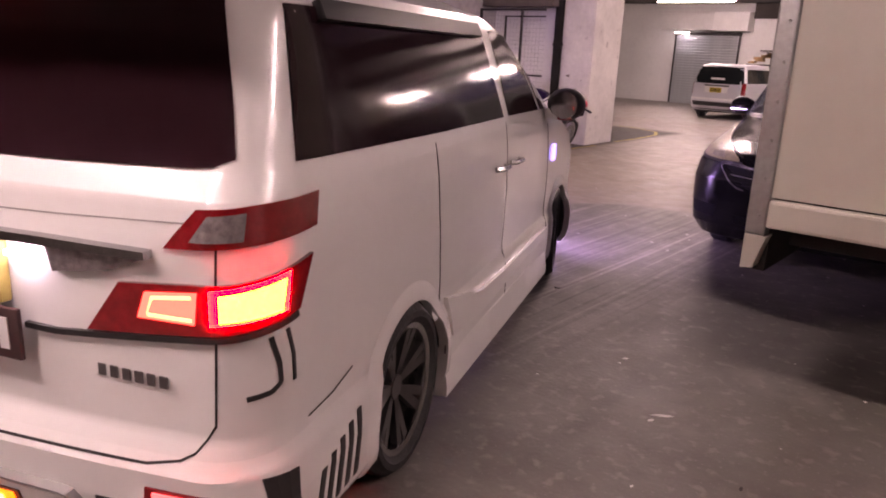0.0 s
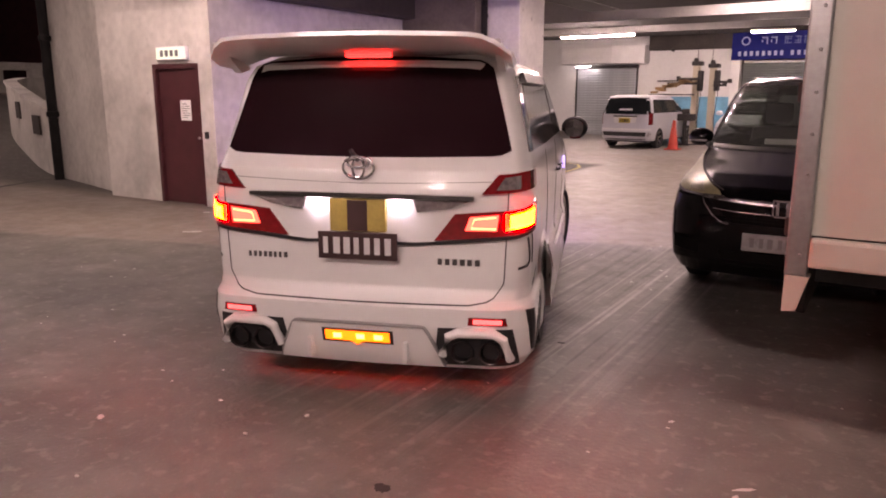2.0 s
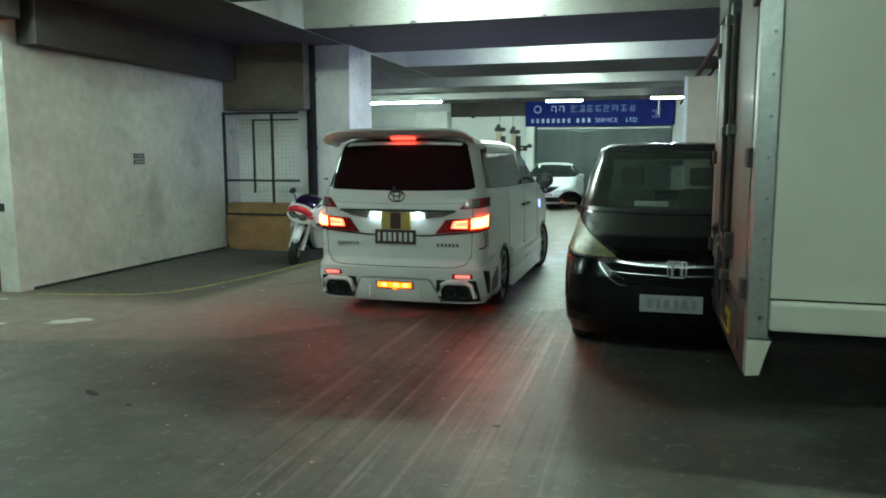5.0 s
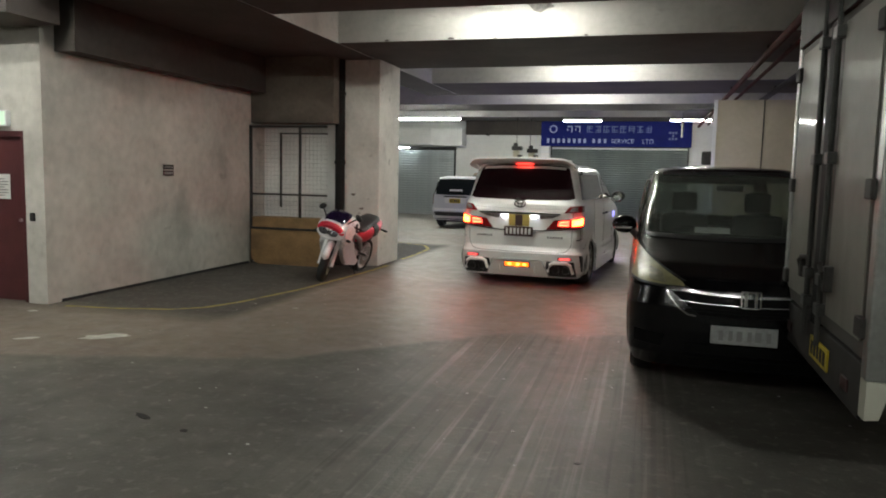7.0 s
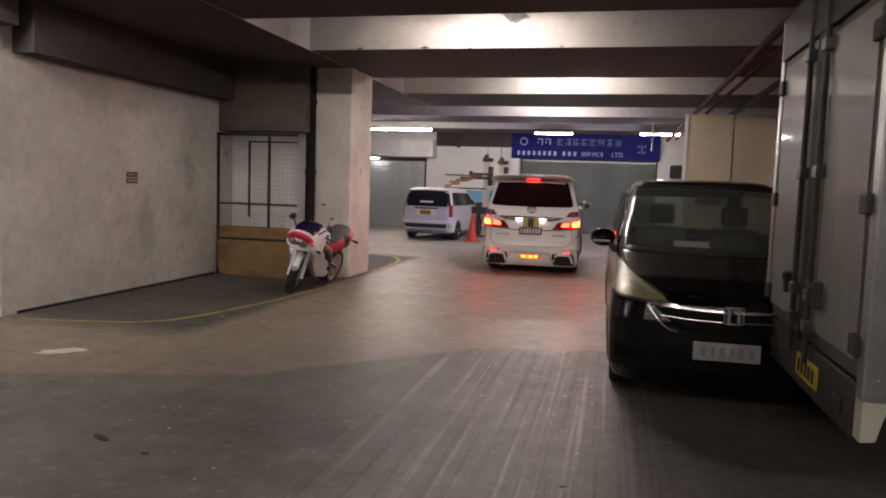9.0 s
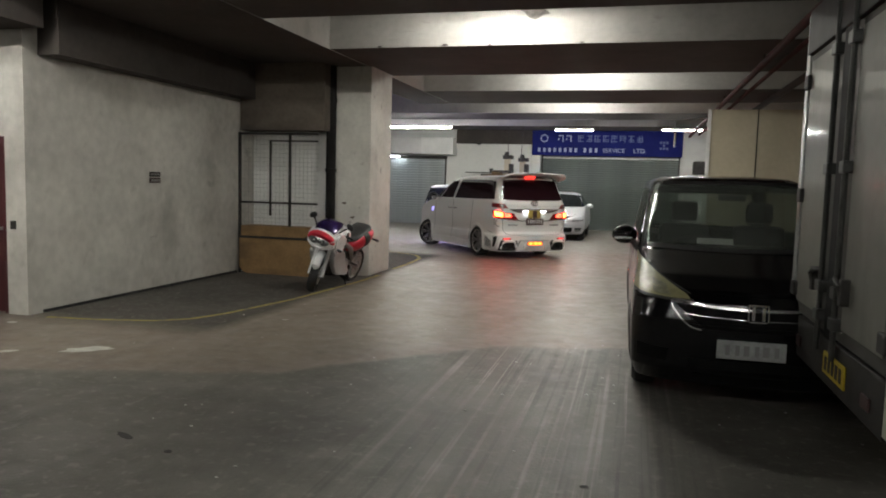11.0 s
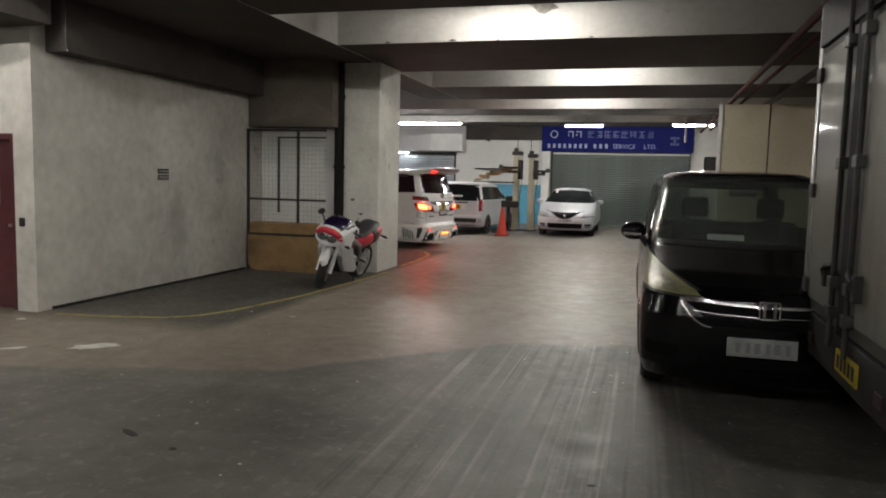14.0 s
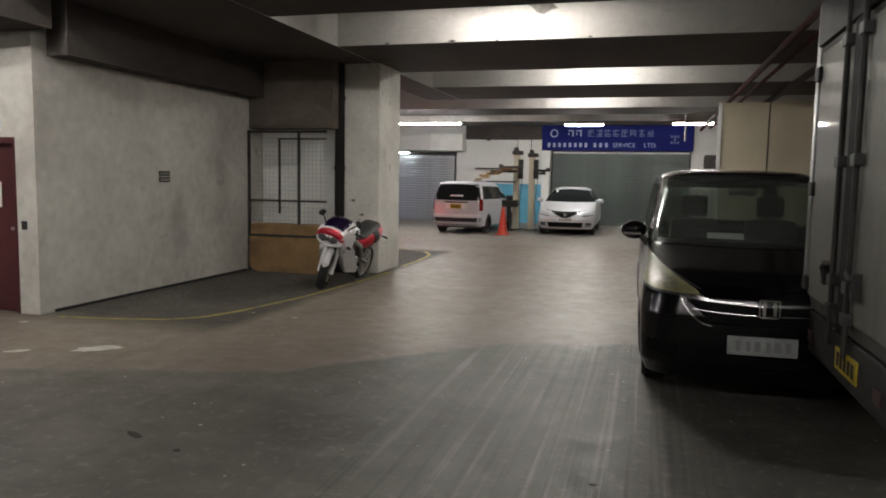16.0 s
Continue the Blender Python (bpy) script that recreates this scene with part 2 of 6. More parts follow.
    rough = rng(noise_fac(4.0, 8), 0.3, 0.7, 0.42, 0.58)
    b.inputs["Specular IOR Level"].default_value = 0.42
    L(math_("ADD", math_("ADD", rough, math_("MULTIPLY", bay, 0.3)), math_("MULTIPLY", near, 0.07)), b.inputs["Roughness"])
    bp = N("ShaderNodeBump"); bp.inputs["Strength"].default_value, bp.inputs["Distance"].default_value = 0.3, 0.01
    L(noise_fac(35, 5), bp.inputs["Height"]); L(bp.outputs[0], b.inputs["Normal"])
    return m


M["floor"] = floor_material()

# ---------------------------------------------------------------- mesh helpers


def mesh_ob(name, bm, material, parent=None, smooth=False):
    me = bpy.data.meshes.new(name)
    bmesh.ops.recalc_face_normals(bm, faces=bm.faces)
    bm.to_mesh(me); bm.free()
    for mm in (material if isinstance(material, (list, tuple)) else [material]):
        me.materials.append(mm)
    if smooth:
        me.polygons.foreach_set("use_smooth", [True] * len(me.polygons))
        me.set_sharp_from_angle(angle=radians(35))
    ob = new(name, me)
    if parent:
        ob.parent = parent
    return ob


def part(name, bm, material, parent, label="", smooth=False):
    ob = mesh_ob(name, bm, material, parent, smooth)
    return tagged(ob, label) if label else ob


def empty(name, m, label="", category="", group="", kind=""):
    e = new(name)
    e.matrix_basis = m
    return tagged(e, label, category, group, kind)


def bm_box(x0, y0, z0, x1, y1, z1, bevel=0.0, bm=None):
    own = bm is None
    bm = bm or bmesh.new()
    r = bmesh.ops.create_cube(bm, size=1.0)
    for v in r["verts"]:
        v.co = Vector(((x0 + x1) / 2 + v.co.x * (x1 - x0), (y0 + y1) / 2 + v.co.y * (y1 - y0), (z0 + z1) / 2 + v.co.z * (z1 - z0)))
    if bevel and own:
        bmesh.ops.bevel(bm, geom=bm.edges[:], offset=bevel, segments=2, affect="EDGES", profile=0.6)
    return bm


def bm_tube(points, radius, sides=10, bm=None, caps=True):
    """A tube along a polyline."""
    bm = bm or bmesh.new()
    pts = [Vector(p) for p in points]
    rings = []
    for i, p in enumerate(pts):
        d = (pts[min(i + 1, len(pts) - 1)] - pts[max(i - 1, 0)]).normalized()
        a = d.orthogonal().normalized() if abs(d.z) > 0.9 else d.cross(Vector((0, 0, 1))).normalized()
        c = d.cross(a).normalized()
        r = radius[i] if isinstance(radius, (list, tuple)) else radius
        rings.append([bm.verts.new(p + r * (math.cos(t) * a + math.sin(t) * c)) for t in np.linspace(0, 2 * math.pi, sides, endpoint=False)])
    for r0, r1 in zip(rings, rings[1:]):
        for k in range(sides):
            bm.faces.new((r0[k], r0[(k + 1) % sides], r1[(k + 1) % sides], r1[k]))
    if caps:
        bm.faces.new(rings[0]); bm.faces.new(rings[-1][::-1])
    return bm


def bm_lathe(profile, sides=24, axis="z", bm=None, caps=True):
    """Turns (radius, height) pairs about an axis."""
    bm = bm or bmesh.new()
    rings = []
    for r, h in profile:
        ring = []
        for t in np.linspace(0, 2 * math.pi, sides, endpoint=False):
            a, c = r * math.cos(t), r * math.sin(t)
            ring.append(bm.verts.new({"z": (a, c, h), "x": (h, a, c), "y": (a, h, c)}[axis]))
        rings.append(ring)
    for r0, r1 in zip(rings, rings[1:]):
        for k in range(sides):
            bm.faces.new((r0[k], r0[(k + 1) % sides], r1[(k + 1) % sides], r1[k]))
    for ring in (rings[0], rings[-1]) if caps else ():
        if (ring[0].co - ring[sides // 2].co).length > 1e-4:
            bm.faces.new(ring)
    return bm


def prism(poly, h0, h1, axis="z", bm=None):
    """Extrudes a polygon of 2D points between two heights along an axis."""
    bm = bm or bmesh.new()
    put = {"z": lambda a, c, h: (a, c, h), "y": lambda a, c, h: (a, h, c), "x": lambda a, c, h: (h, a, c)}[axis]
    lo, hi = [bm.verts.new(put(a, c, h0)) for a, c in poly], [bm.verts.new(put(a, c, h1)) for a, c in poly]
    bm.faces.new(lo); bm.faces.new(hi[::-1])
    for k in range(len(poly)):
        j = (k + 1) % len(poly)
        bm.faces.new((lo[k], lo[j], hi[j], hi[k]))
    return bm


def structure(name, bm, material, label, category, smooth=False):
    return tagged(mesh_ob(name, bm, material, None, smooth), label, category, kind="structure")


# ---------------------------------------------------------------- structure
SOFFIT, SLAB = 3.63, 4.3

bm = bmesh.new()
bmesh.ops.create_grid(bm, x_segments=60, y_segments=60, size=45)
for v in bm.verts:
    far = max(0.0, -v.co.x - 13.0)
    v.co.z = 0.1 * far - 0.1 * 1.2 * (1 - math.exp(-far / 1.2)) if far > 0 else 0.0
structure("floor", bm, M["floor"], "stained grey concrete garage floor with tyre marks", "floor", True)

# walls on the door side: the recess wall, the door wall, the stair core and the closing walls
structure("wall_west", bm_box(-6.95, 7.15, 0, -6.7, 12.1, SLAB), M["wall"], "whitewashed stained concrete wall", "wall")
bm = bm_box(-6.98, 6.93, 0, -6.7, 7.15, SLAB)
bm_box(-8.02, 6.95, 2.07, -6.98, 7.15, SLAB, bm=bm)
bm_box(-9.3, 6.95, 0, -8.02, 7.15, SLAB, bm=bm)
structure("wall_door", bm, M["wall"], "whitewashed concrete wall round a maroon door", "wall")
structure("wall_bend", prism([(-9.3, 6.95), (-9.3, 7.15), (-12.3, 8.15), (-12.6, 8.2), (-12.6, 8.02), (-12.2, 7.93), (-9.5, 7.2)], 0, SLAB), M["wall"], "bent whitewashed concrete wall beside the ramp", "wall")
structure("wall_core", bm_box(-6.7, 12.1, 0, -5.1, 12.35, SLAB), M["white"], "concrete wall behind the wire cage", "wall")
# strip added to draw the dark line where wall meets floor
structure("base_strip", bm_box(-6.70, 7.15, 0, -6.685, 11.5, 0.035), M["black"], "thin black strip along the foot of the wall", "skirting")
structure("wall_inner", bm_box(-6.95, 12.35, 0, -6.7, 16.2, SLAB), M["wall"], "concrete wall behind the pillar", "wall")

structure("wall_north", bm_box(-14, 28.75, 0, 9, 29.0, SLAB), M["farwall"], "white painted far wall of the garage", "wall")
structure("wall_east", bm_box(9, -12, 0, 9.25, 29.0, SLAB), M["wall"], "concrete side wall behind the truck", "wall")
structure("wall_south", bm_box(-33, -12.25, 0, 9.25, -12, SLAB), M["wall"], "concrete wall closing the garage", "wall")
structure("wall_far_west", bm_box(-14.25, 16, 0, -14, 29.0, SLAB), M["wall"], "concrete wall closing the far bay", "wall")
structure("wall_partition", bm_box(1.42, 16.0, 0, 9, 16.2, 3.3), M["cream"], "cream panelled partition wall", "wall")

# brown with the lintel's shade in its colour; also used for chipped paint
M["lintel"] = add_stains(mat("shaded_and_chipped_concrete", (0.16, 0.132, 0.108), 0.9, var=0.35, scale=1.5, bump=0.25, bscale=22), (0.06, 0.05, 0.043), 0.48, 0.7, 1.4, (1, 1, 1.6), 0.8)
structure("lintel", bm_box(-6.7, 11.62, 2.5, -5.1, 12.1, SOFFIT + 0.01, 0.012), M["lintel"], "concrete lintel over the wire cage, darkened as in shade", "beam")

# pillar and ceiling
bm = bm_box(-5.1, 12.03, 0, -4.41, 13.1, SOFFIT, bevel=0.02)
structure("pillar", bm, M["pillar"], "square whitewashed concrete pillar with worn corners", "pillar")
structure("ceiling", bm_box(-14.5, -12.25, SLAB, 9.25, 29, SLAB + 0.2), M["ceiling"], "concrete ceiling slab", "ceiling")
structure("ramp_ceiling", bm_box(-33, -12.25, 6.0, -14.5, 29, 6.2), M["ceiling"], "higher concrete ceiling over the ramp", "ceiling")
structure("wall_upstand", bm_box(-14.5, -12.25, SLAB + 0.2, -14.3, 29, 6.0), M["wall"], "concrete upstand above the ramp opening", "wall")

# gives downward faces the dark material: shade put into the colour
def shade_under(ob):
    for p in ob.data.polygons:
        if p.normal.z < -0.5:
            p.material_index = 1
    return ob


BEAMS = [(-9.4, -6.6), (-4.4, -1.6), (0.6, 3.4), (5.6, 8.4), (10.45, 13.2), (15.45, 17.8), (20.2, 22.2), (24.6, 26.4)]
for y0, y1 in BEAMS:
    shade_under(structure("beam", bm_box(-4.5 if y0 < 18 else -14, y0, SOFFIT, 9, y1, SLAB, bevel=0.015), [M["beam"], M["dark_concrete"]], "wide concrete ceiling beam, whitewashed sides and shade-darkened underside", "beam"))
shade_under(structure("girder", bm_box(-5.3, -12, SOFFIT - 0.004, -4.5, 17.8, SLAB), [M["beam"], M["dark_concrete"]], "long concrete girder over the pillar", "beam"))
structure("bay_ceiling", bm_box(-6.4, 6.0, SOFFIT + 0.01, -5.3, 12.35, SLAB), M["dark_concrete"], "low dark concrete ceiling over the parking bay", "ceiling")
structure("door_beam", bm_box(-9.3, 6.2, 3.27, -6.4, 6.93, SLAB), M["dark_concrete"], "dark concrete beam over the door wall", "beam")
structure("wall_beam", bm_box(-6.7, 7.15, 3.02, -6.4, 12.1, SLAB), M["dark_concrete"], "dark concrete beam along the top of the wall", "beam")
for y0, y1 in ((8.4, 9.1), (-1.0, 0.2)):
    structure("cross_beam", bm_box(-14 if y0 < 5 else -6.05, y0, 3.75, -5.3, y1, SLAB), M["ceiling"], "dark concrete cross beam", "beam")

# tubes: lit fluorescent lamps in the coffers between the beams, plus unseen fill lamps


def batten(x, y, z, length, top=None, tube="tube", name="fluorescent_or_fill_lamp", rz=0.0):
    """A tube on a housing, on wall brackets behind it or, with top, on two drop rods up to that height."""
    e = empty(name, pose(x, y, z, 0, 0, rz), "lit white fluorescent batten on the ceiling, seen or added as fill", "lamp", "ceiling lamps")
    # housing widened to a trough to keep light off the soffits
    part("housing", prism([(-0.10, -0.012), (-0.10, 0.004), (-0.045, 0.06), (0.045, 0.06), (0.10, 0.004), (0.10, -0.012), (0.04, 0.02), (-0.04, 0.02)], -length / 2, length / 2, "x"), M["white"], e)
    part("tube", bm_tube([(-length / 2 + 0.03, 0, -0.025), (length / 2 - 0.03, 0, -0.025)], 0.016, 10), M[tube], e, "glowing tube")
    for k in (-1, 1):
        if top:
            part("drop_rod", bm_tube([(k * length * 0.35, 0, 0.055), (k * length * 0.35, 0, top - z + 0.005)], 0.008, 6), M["steel"], e)
        else:
            part("bracket", bm_box(k * length * 0.35 - 0.015, -0.225, 0.01, k * length * 0.35 + 0.015, -0.035, 0.04), M["steel"], e)
    return e


for x, y, z, top in ((-1.75, 9.45, 3.95, SLAB), (-1.0, 14.3, 3.95, SLAB), (-1.6, 18.9, 3.9, SLAB), (1.35, 24.3, 3.53, SLAB), (-2.0, 24.3, 3.5, SLAB), (-7.5, 22.6, 3.43, SLAB), (-6.3, 22.6, 3.43, SLAB),
                     # unseen coffer lamps behind the view, then added fill for wall and right side
                     (0.9, -1.38, 3.74, 0), (-1.0, -1.38, 3.74, 0), (2.0, -6.38, 3.74, 0), (-5.8, 3.6, 3.96, SLAB), (-5.8, 5.0, 3.96, SLAB), (4.2, 3.62, 3.74, 0), (6.4, 3.62, 3.74, 0),
                     # unseen fill lamps added over the passage, far bay and ramp
                     (-9.5, 3.0, 4.1, SLAB), (-10.5, 20.0, 4.1, SLAB), (-18.0, 2.0, 5.8, 6.0), (-17.0, 6.5, 5.8, 6.0), (-22.0, 8.0, 5.8, 6.0), (-25.0, 3.0, 5.8, 6.0), (-27.0, 11.0, 5.8, 6.0)):
    batten(x, y, z, 1.25, top, "tube_old" if 9 < y < 10 else "tube" if y > 13 else "tube_unseen")

# ---------------------------------------------------------------- vehicle materials
M["pearl"] = mat("pearl_white_paint", (0.82, 0.82, 0.80), 0.28, coat=0.8, var=0.05, scale=1.5)
M["car_black"] = mat("black_car_paint", (0.006, 0.006, 0.007), 0.16, coat=0.0, var=0.5, scale=2, spec=0.4)
M["silver"] = mat("silver_car_paint", (0.62, 0.63, 0.66), 0.42, 0.3, coat=0.15, var=0.06, scale=2)
# dark tint; its slight red stands for the brake-lamp glow
M["tint"] = mat("tinted_glass_red_glow", (0.016, 0.006, 0.008), 0.09, spec=0.14)
M["tint_grey"] = mat("grey_tinted_glass", (0.014, 0.017, 0.018), 0.1, spec=0.35)
M["gap"] = mat("panel_gap", (0.02, 0.02, 0.02), 0.8)
M["trim"] = mat("black_trim", (0.02, 0.02, 0.021), 0.45)
M["chrome"] = mat("chrome", (0.45, 0.45, 0.46), 0.16, 1.0, var=0.3, scale=8)
M["rim"] = mat("smoked_rim", (0.2, 0.19, 0.19), 0.28, 0.9, var=0.2, scale=8)
M["rim_lip"] = mat("polished_rim", (0.6, 0.6, 0.6), 0.15, 1.0)
M["tip"] = mat("sooty_exhaust", (0.035, 0.028, 0.028), 0.35, 0.6, var=0.3, scale=20)
M["red_lens"] = mat("red_lens", (0.25, 0.012, 0.015), 0.12, coat=0.5, var=0.3, scale=30)
M["clear_lens"] = mat("clear_lens", (0.32, 0.28, 0.28), 0.12, 0.3, coat=0.6, var=0.5, scale=40)
M["stop"] = mat("lit_stop_lamp", (0.6, 0.03, 0.02), 0.3, emit=70.0, emit_color=(1.0, 0.010, 0.003))
M["stop_in"] = mat("lit_stop_lamp_inner", (0.6, 0.05, 0.03), 0.3, emit=4.0, emit_color=(1.0, 0.05, 0.028), var=0.7, scale=14)
M["bulb_in"] = mat("lit_small_bulb", (1, 0.6, 0.3), 0.3, emit=4.0, emit_color=(1.0, 0.16, 0.05))
M["bulb"] = mat("lit_bulb", (1, 0.6, 0.4), 0.3, emit=84.0, emit_color=(1.0, 0.045, 0.0035))
M["stop_hi"] = mat("lit_high_stop_lamp", (0.6, 0.03, 0.03), 0.3, emit=2.8, emit_color=(1.0, 0.03, 0.02))
M["reflex"] = mat("lit_reflector", (0.6, 0.05, 0.05), 0.3, emit=1.5, emit_color=(1.0, 0.10, 0.09))
M["amber"] = mat("lit_amber_lamp", (0.9, 0.25, 0.02), 0.3, emit=1.9, emit_color=(1.0, 0.13, 0.006), var=0.6, scale=9)
M["amber_hot"] = mat("lit_amber_bulb", (1, 0.7, 0.2), 0.3, emit=4.0, emit_color=(1.0, 0.42, 0.06))
M["plate_lit"] = mat("lit_plate_lamp", (0.9, 0.9, 1.0), 0.3, emit=12.0, emit_color=(0.85, 0.86, 1.0))
M["marker_blue"] = mat("lit_blue_marker", (0.3, 0.3, 1.0), 0.3, emit=1.2, emit_color=(0.35, 0.3, 1.0))
M["head_lit"] = mat("lit_headlamp", (0.6, 0.6, 0.8), 0.2, emit=95.0, emit_color=(0.5, 0.42, 1.0))
M["plate_gold"] = mat("gold_plate", (0.5, 0.38, 0.10), 0.5, var=0.25, scale=6)
M["badge_dark"] = mat("smoked_chrome", (0.16, 0.15, 0.15), 0.3, 0.7, var=0.3, scale=30)
M["seam"] = mat("shaded_seam", (0.3, 0.3, 0.29), 0.6)
M["plate_dark"] = mat("dark_plate", (0.06, 0.03, 0.03), 0.4)
M["lamp_yellowed"] = mat("yellowed_headlamp", (0.36, 0.34, 0.18), 0.3, coat=0.1, var=0.35, scale=12)
M["lamp_clear"] = mat("headlamp", (0.5, 0.52, 0.55), 0.45, 0.2, coat=0.0, var=0.3, scale=20)
M["seat"] = mat("dark_seat_cloth", (0.03, 0.03, 0.032), 0.9)
M["dash"] = mat("dashboard", (0.035, 0.035, 0.035), 0.8)


def glass_material():
    m = bpy.data.materials.new("windscreen_glass")
    m.use_nodes = True
    nt = m.node_tree
    nt.nodes.remove(nt.nodes["Principled BSDF"])
    t, g, x = nt.nodes.new("ShaderNodeBsdfTransparent"), nt.nodes.new("ShaderNodeBsdfGlossy"), nt.nodes.new("ShaderNodeMixShader")
    t.inputs[0].default_value = (0.45, 0.5, 0.47, 1)
    g.inputs["Roughness"].default_value = 0.03
    x.inputs[0].default_value = 0.12
    d, y = nt.nodes.new("ShaderNodeBsdfDiffuse"), nt.nodes.new("ShaderNodeMixShader")
    d.inputs[0].default_value = (0.5, 0.55, 0.5, 1)
    n, r = nt.nodes.new("ShaderNodeTexNoise"), nt.nodes.new("ShaderNodeMapRange")
    n.inputs["Scale"].default_value, n.inputs["Detail"].default_value = 3.0, 6
    r.inputs["To Min"].default_value, r.inputs["To Max"].default_value = 0.06, 0.2
    nt.links.new(n.outputs["Fac"], r.inputs[0]); nt.links.new(r.outputs[0], y.inputs[0])
    nt.links.new(t.outputs[0], x.inputs[1]); nt.links.new(g.outputs[0], x.inputs[2])
    nt.links.new(x.outputs[0], y.inputs[1]); nt.links.new(d.outputs[0], y.inputs[2])
    nt.links.new(y.outputs[0], nt.nodes["Material Output"].inputs[0])
    return m


M["glass"] = glass_material()


class Shell:
    """A car body as plan outlines stacked by height. Rows: z, half width, rear y, front y, rear corner (x, y), front corner (x, y), rear crown, front crown."""

    def __init__(self, rows):
        self.rows = np.array(rows, float)

    def at(self, z):
        r = self.rows
        return [float(np.interp(z, r[:, 0], r[:, k])) for k in range(1, 10)]

    def outline(self, z, n=(7, 9, 34, 10, 9)):
        hw, yr, yf, rx, ry, fx, fy, rc, fc = self.at(z)
        rx, fx = min(rx, hw * 0.95), min(fx, hw * 0.95)
        pts = [(x, yr + rc * (x / hw) ** 2) for x in np.linspace(0, hw - rx, n[0], endpoint=False)]
        y0 = yr + rc * ((hw - rx) / hw) ** 2
        pts += [(hw - rx + rx * math.sin(a), y0 + ry - ry * math.cos(a)) for a in np.linspace(0, math.pi / 2, n[1], endpoint=False)]
        y1 = yf - fc * ((hw - fx) / hw) ** 2
        pts += [(hw, y) for y in np.linspace(y0 + ry, y1 - fy, n[2], endpoint=False)]
        pts += [(hw - fx + fx * math.cos(a), y1 - fy + fy * math.sin(a)) for a in np.linspace(0, math.pi / 2, n[3], endpoint=False)]
        pts += [(x, yf - fc * (x / hw) ** 2) for x in np.linspace(hw - fx, 0, n[4])]
        return np.array(pts)

    def point(self, kind, a, z):
        """kind rear / front: a is the way along the outline from the centre; side: a is y. The sign of a gives the side for rear and front."""
        o = self.outline(z)
        if kind == "side":
            h = len(o) // 2
            k = np.argsort(o[:, 1], kind="stable")
            sel = (o[:, 0] > 0.25)
            oo = o[sel]
            x = np.interp(a, oo[:, 1], oo[:, 0])
            return Vector((x, a, z))
        if kind == "front":
            o = o[::-1]
        d = np.r_[0, np.cumsum(np.hypot(*np.diff(o, axis=0).T))]
        s = abs(a)
        x, y = np.interp(s, d, o[:, 0]), np.interp(s, d, o[:, 1])
        return Vector((x if a >= 0 else -x, y, z))

    def normal(self, kind, a, z):
        e = 0.01
        p, q, r = self.point(kind, a, z), self.point(kind, a + e, z), self.point(kind, a, z + e)
        n = (q - p).cross(r - p)
        if n.length < 1e-9:
            return Vector((0, 0, 1))
        n.normalize()
        out = {"rear": Vector((0, -1, 0.2)), "front": Vector((0, 1, 0.3)), "side": Vector((1, 0, 0.1))}[kind]
        if kind != "side" and abs(a) > 0.7:
            out = out + Vector((math.copysign(1.2, a), 0, 0))
        return n if n.dot(out) > 0 else -n

    def body(self, levels=46, cuts=(), arches=()):
        """The shell mesh; cuts: functions of a face centre that say which faces to leave out."""
        bm = bmesh.new()
        zs = np.unique(np.r_[np.linspace(self.rows[0, 0], self.rows[-1, 0], levels), self.rows[:, 0]])
        rings = []
        for z in zs:
            o = self.outline(z)
            full = [(x, y) for x, y in o] + [(-x, y) for x, y in o[-2:0:-1]]
            rings.append([bm.verts.new((x, y, z)) for x, y in full])
        for r0, r1 in zip(rings, rings[1:]):
            for k in range(len(r0)):
                j = (k + 1) % len(r0)
                bm.faces.new((r0[k], r0[j], r1[j], r1[k]))
        bm.faces.new(rings[-1])
        kill = []
        for f in bm.faces:
            c = f.calc_center_median()
            if any(cut(c) for cut in cuts) or any(abs(c.x) > 0.5 and math.hypot(c.y - y, c.z - z) < r for y, z, r in arches):
                kill.append(f)
        bmesh.ops.delete(bm, geom=kill, context="FACES")
        return bm

    def patch(self, kind, low, high, n=14, m=6, off=0.006, mirror=False, bm=None, depth=0.015):
        """A sheet with rims on the shell between a lower and an upper edge line of (a, z) points."""
        bm = bm or bmesh.new()

        def spread(line, count):
            line = np.array(line, float)
            d = np.r_[0, np.cumsum(np.hypot(*np.diff(line, axis=0).T))]
            u = np.linspace(0, d[-1], count + 1)
            return np.stack([np.interp(u, d, line[:, 0]), np.interp(u, d, line[:, 1])], -1)

        lo, hi = spread(low, n), spread(high, n)
        grid, back = [], []
        for v in np.linspace(0, 1, m + 1):
            row, brow = [], []
            for a, z in lo + (hi - lo) * v:
                p, nn = self.point(kind, a, z), self.normal(kind, a, z)
                f, b = p + nn * off, p - nn * depth
                if mirror:
                    f.x, b.x = -f.x, -b.x
                row.append(bm.verts.new(f)); brow.append(b)
            grid.append(row); back.append(brow)
        for r0, r1 in zip(grid, grid[1:]):
            for k in range(n):
                bm.faces.new((r0[k], r0[k + 1], r1[k + 1], r1[k]))
        rim = [(i, k) for i, k in [(0, k) for k in range(n + 1)] + [(i, n) for i in range(1, m + 1)] + [(m, k) for k in range(n - 1, -1, -1)] + [(i, 0) for i in range(m - 1, 0, -1)]]
        bv = [bm.verts.new(back[i][k]) for i, k in rim]
        for q in range(len(rim)):
            w = (q + 1) % len(rim)
            a, c = grid[rim[q][0]][rim[q][1]], grid[rim[w][0]][rim[w][1]]
            bm.faces.new((a, c, bv[w], bv[q]))
        return bm

    def line(self, kind, pts, width=0.007, off=0.002, mirror=False, bm=None, n=24):
        """A narrow strip along (a, z) points, for panel gaps and trims."""
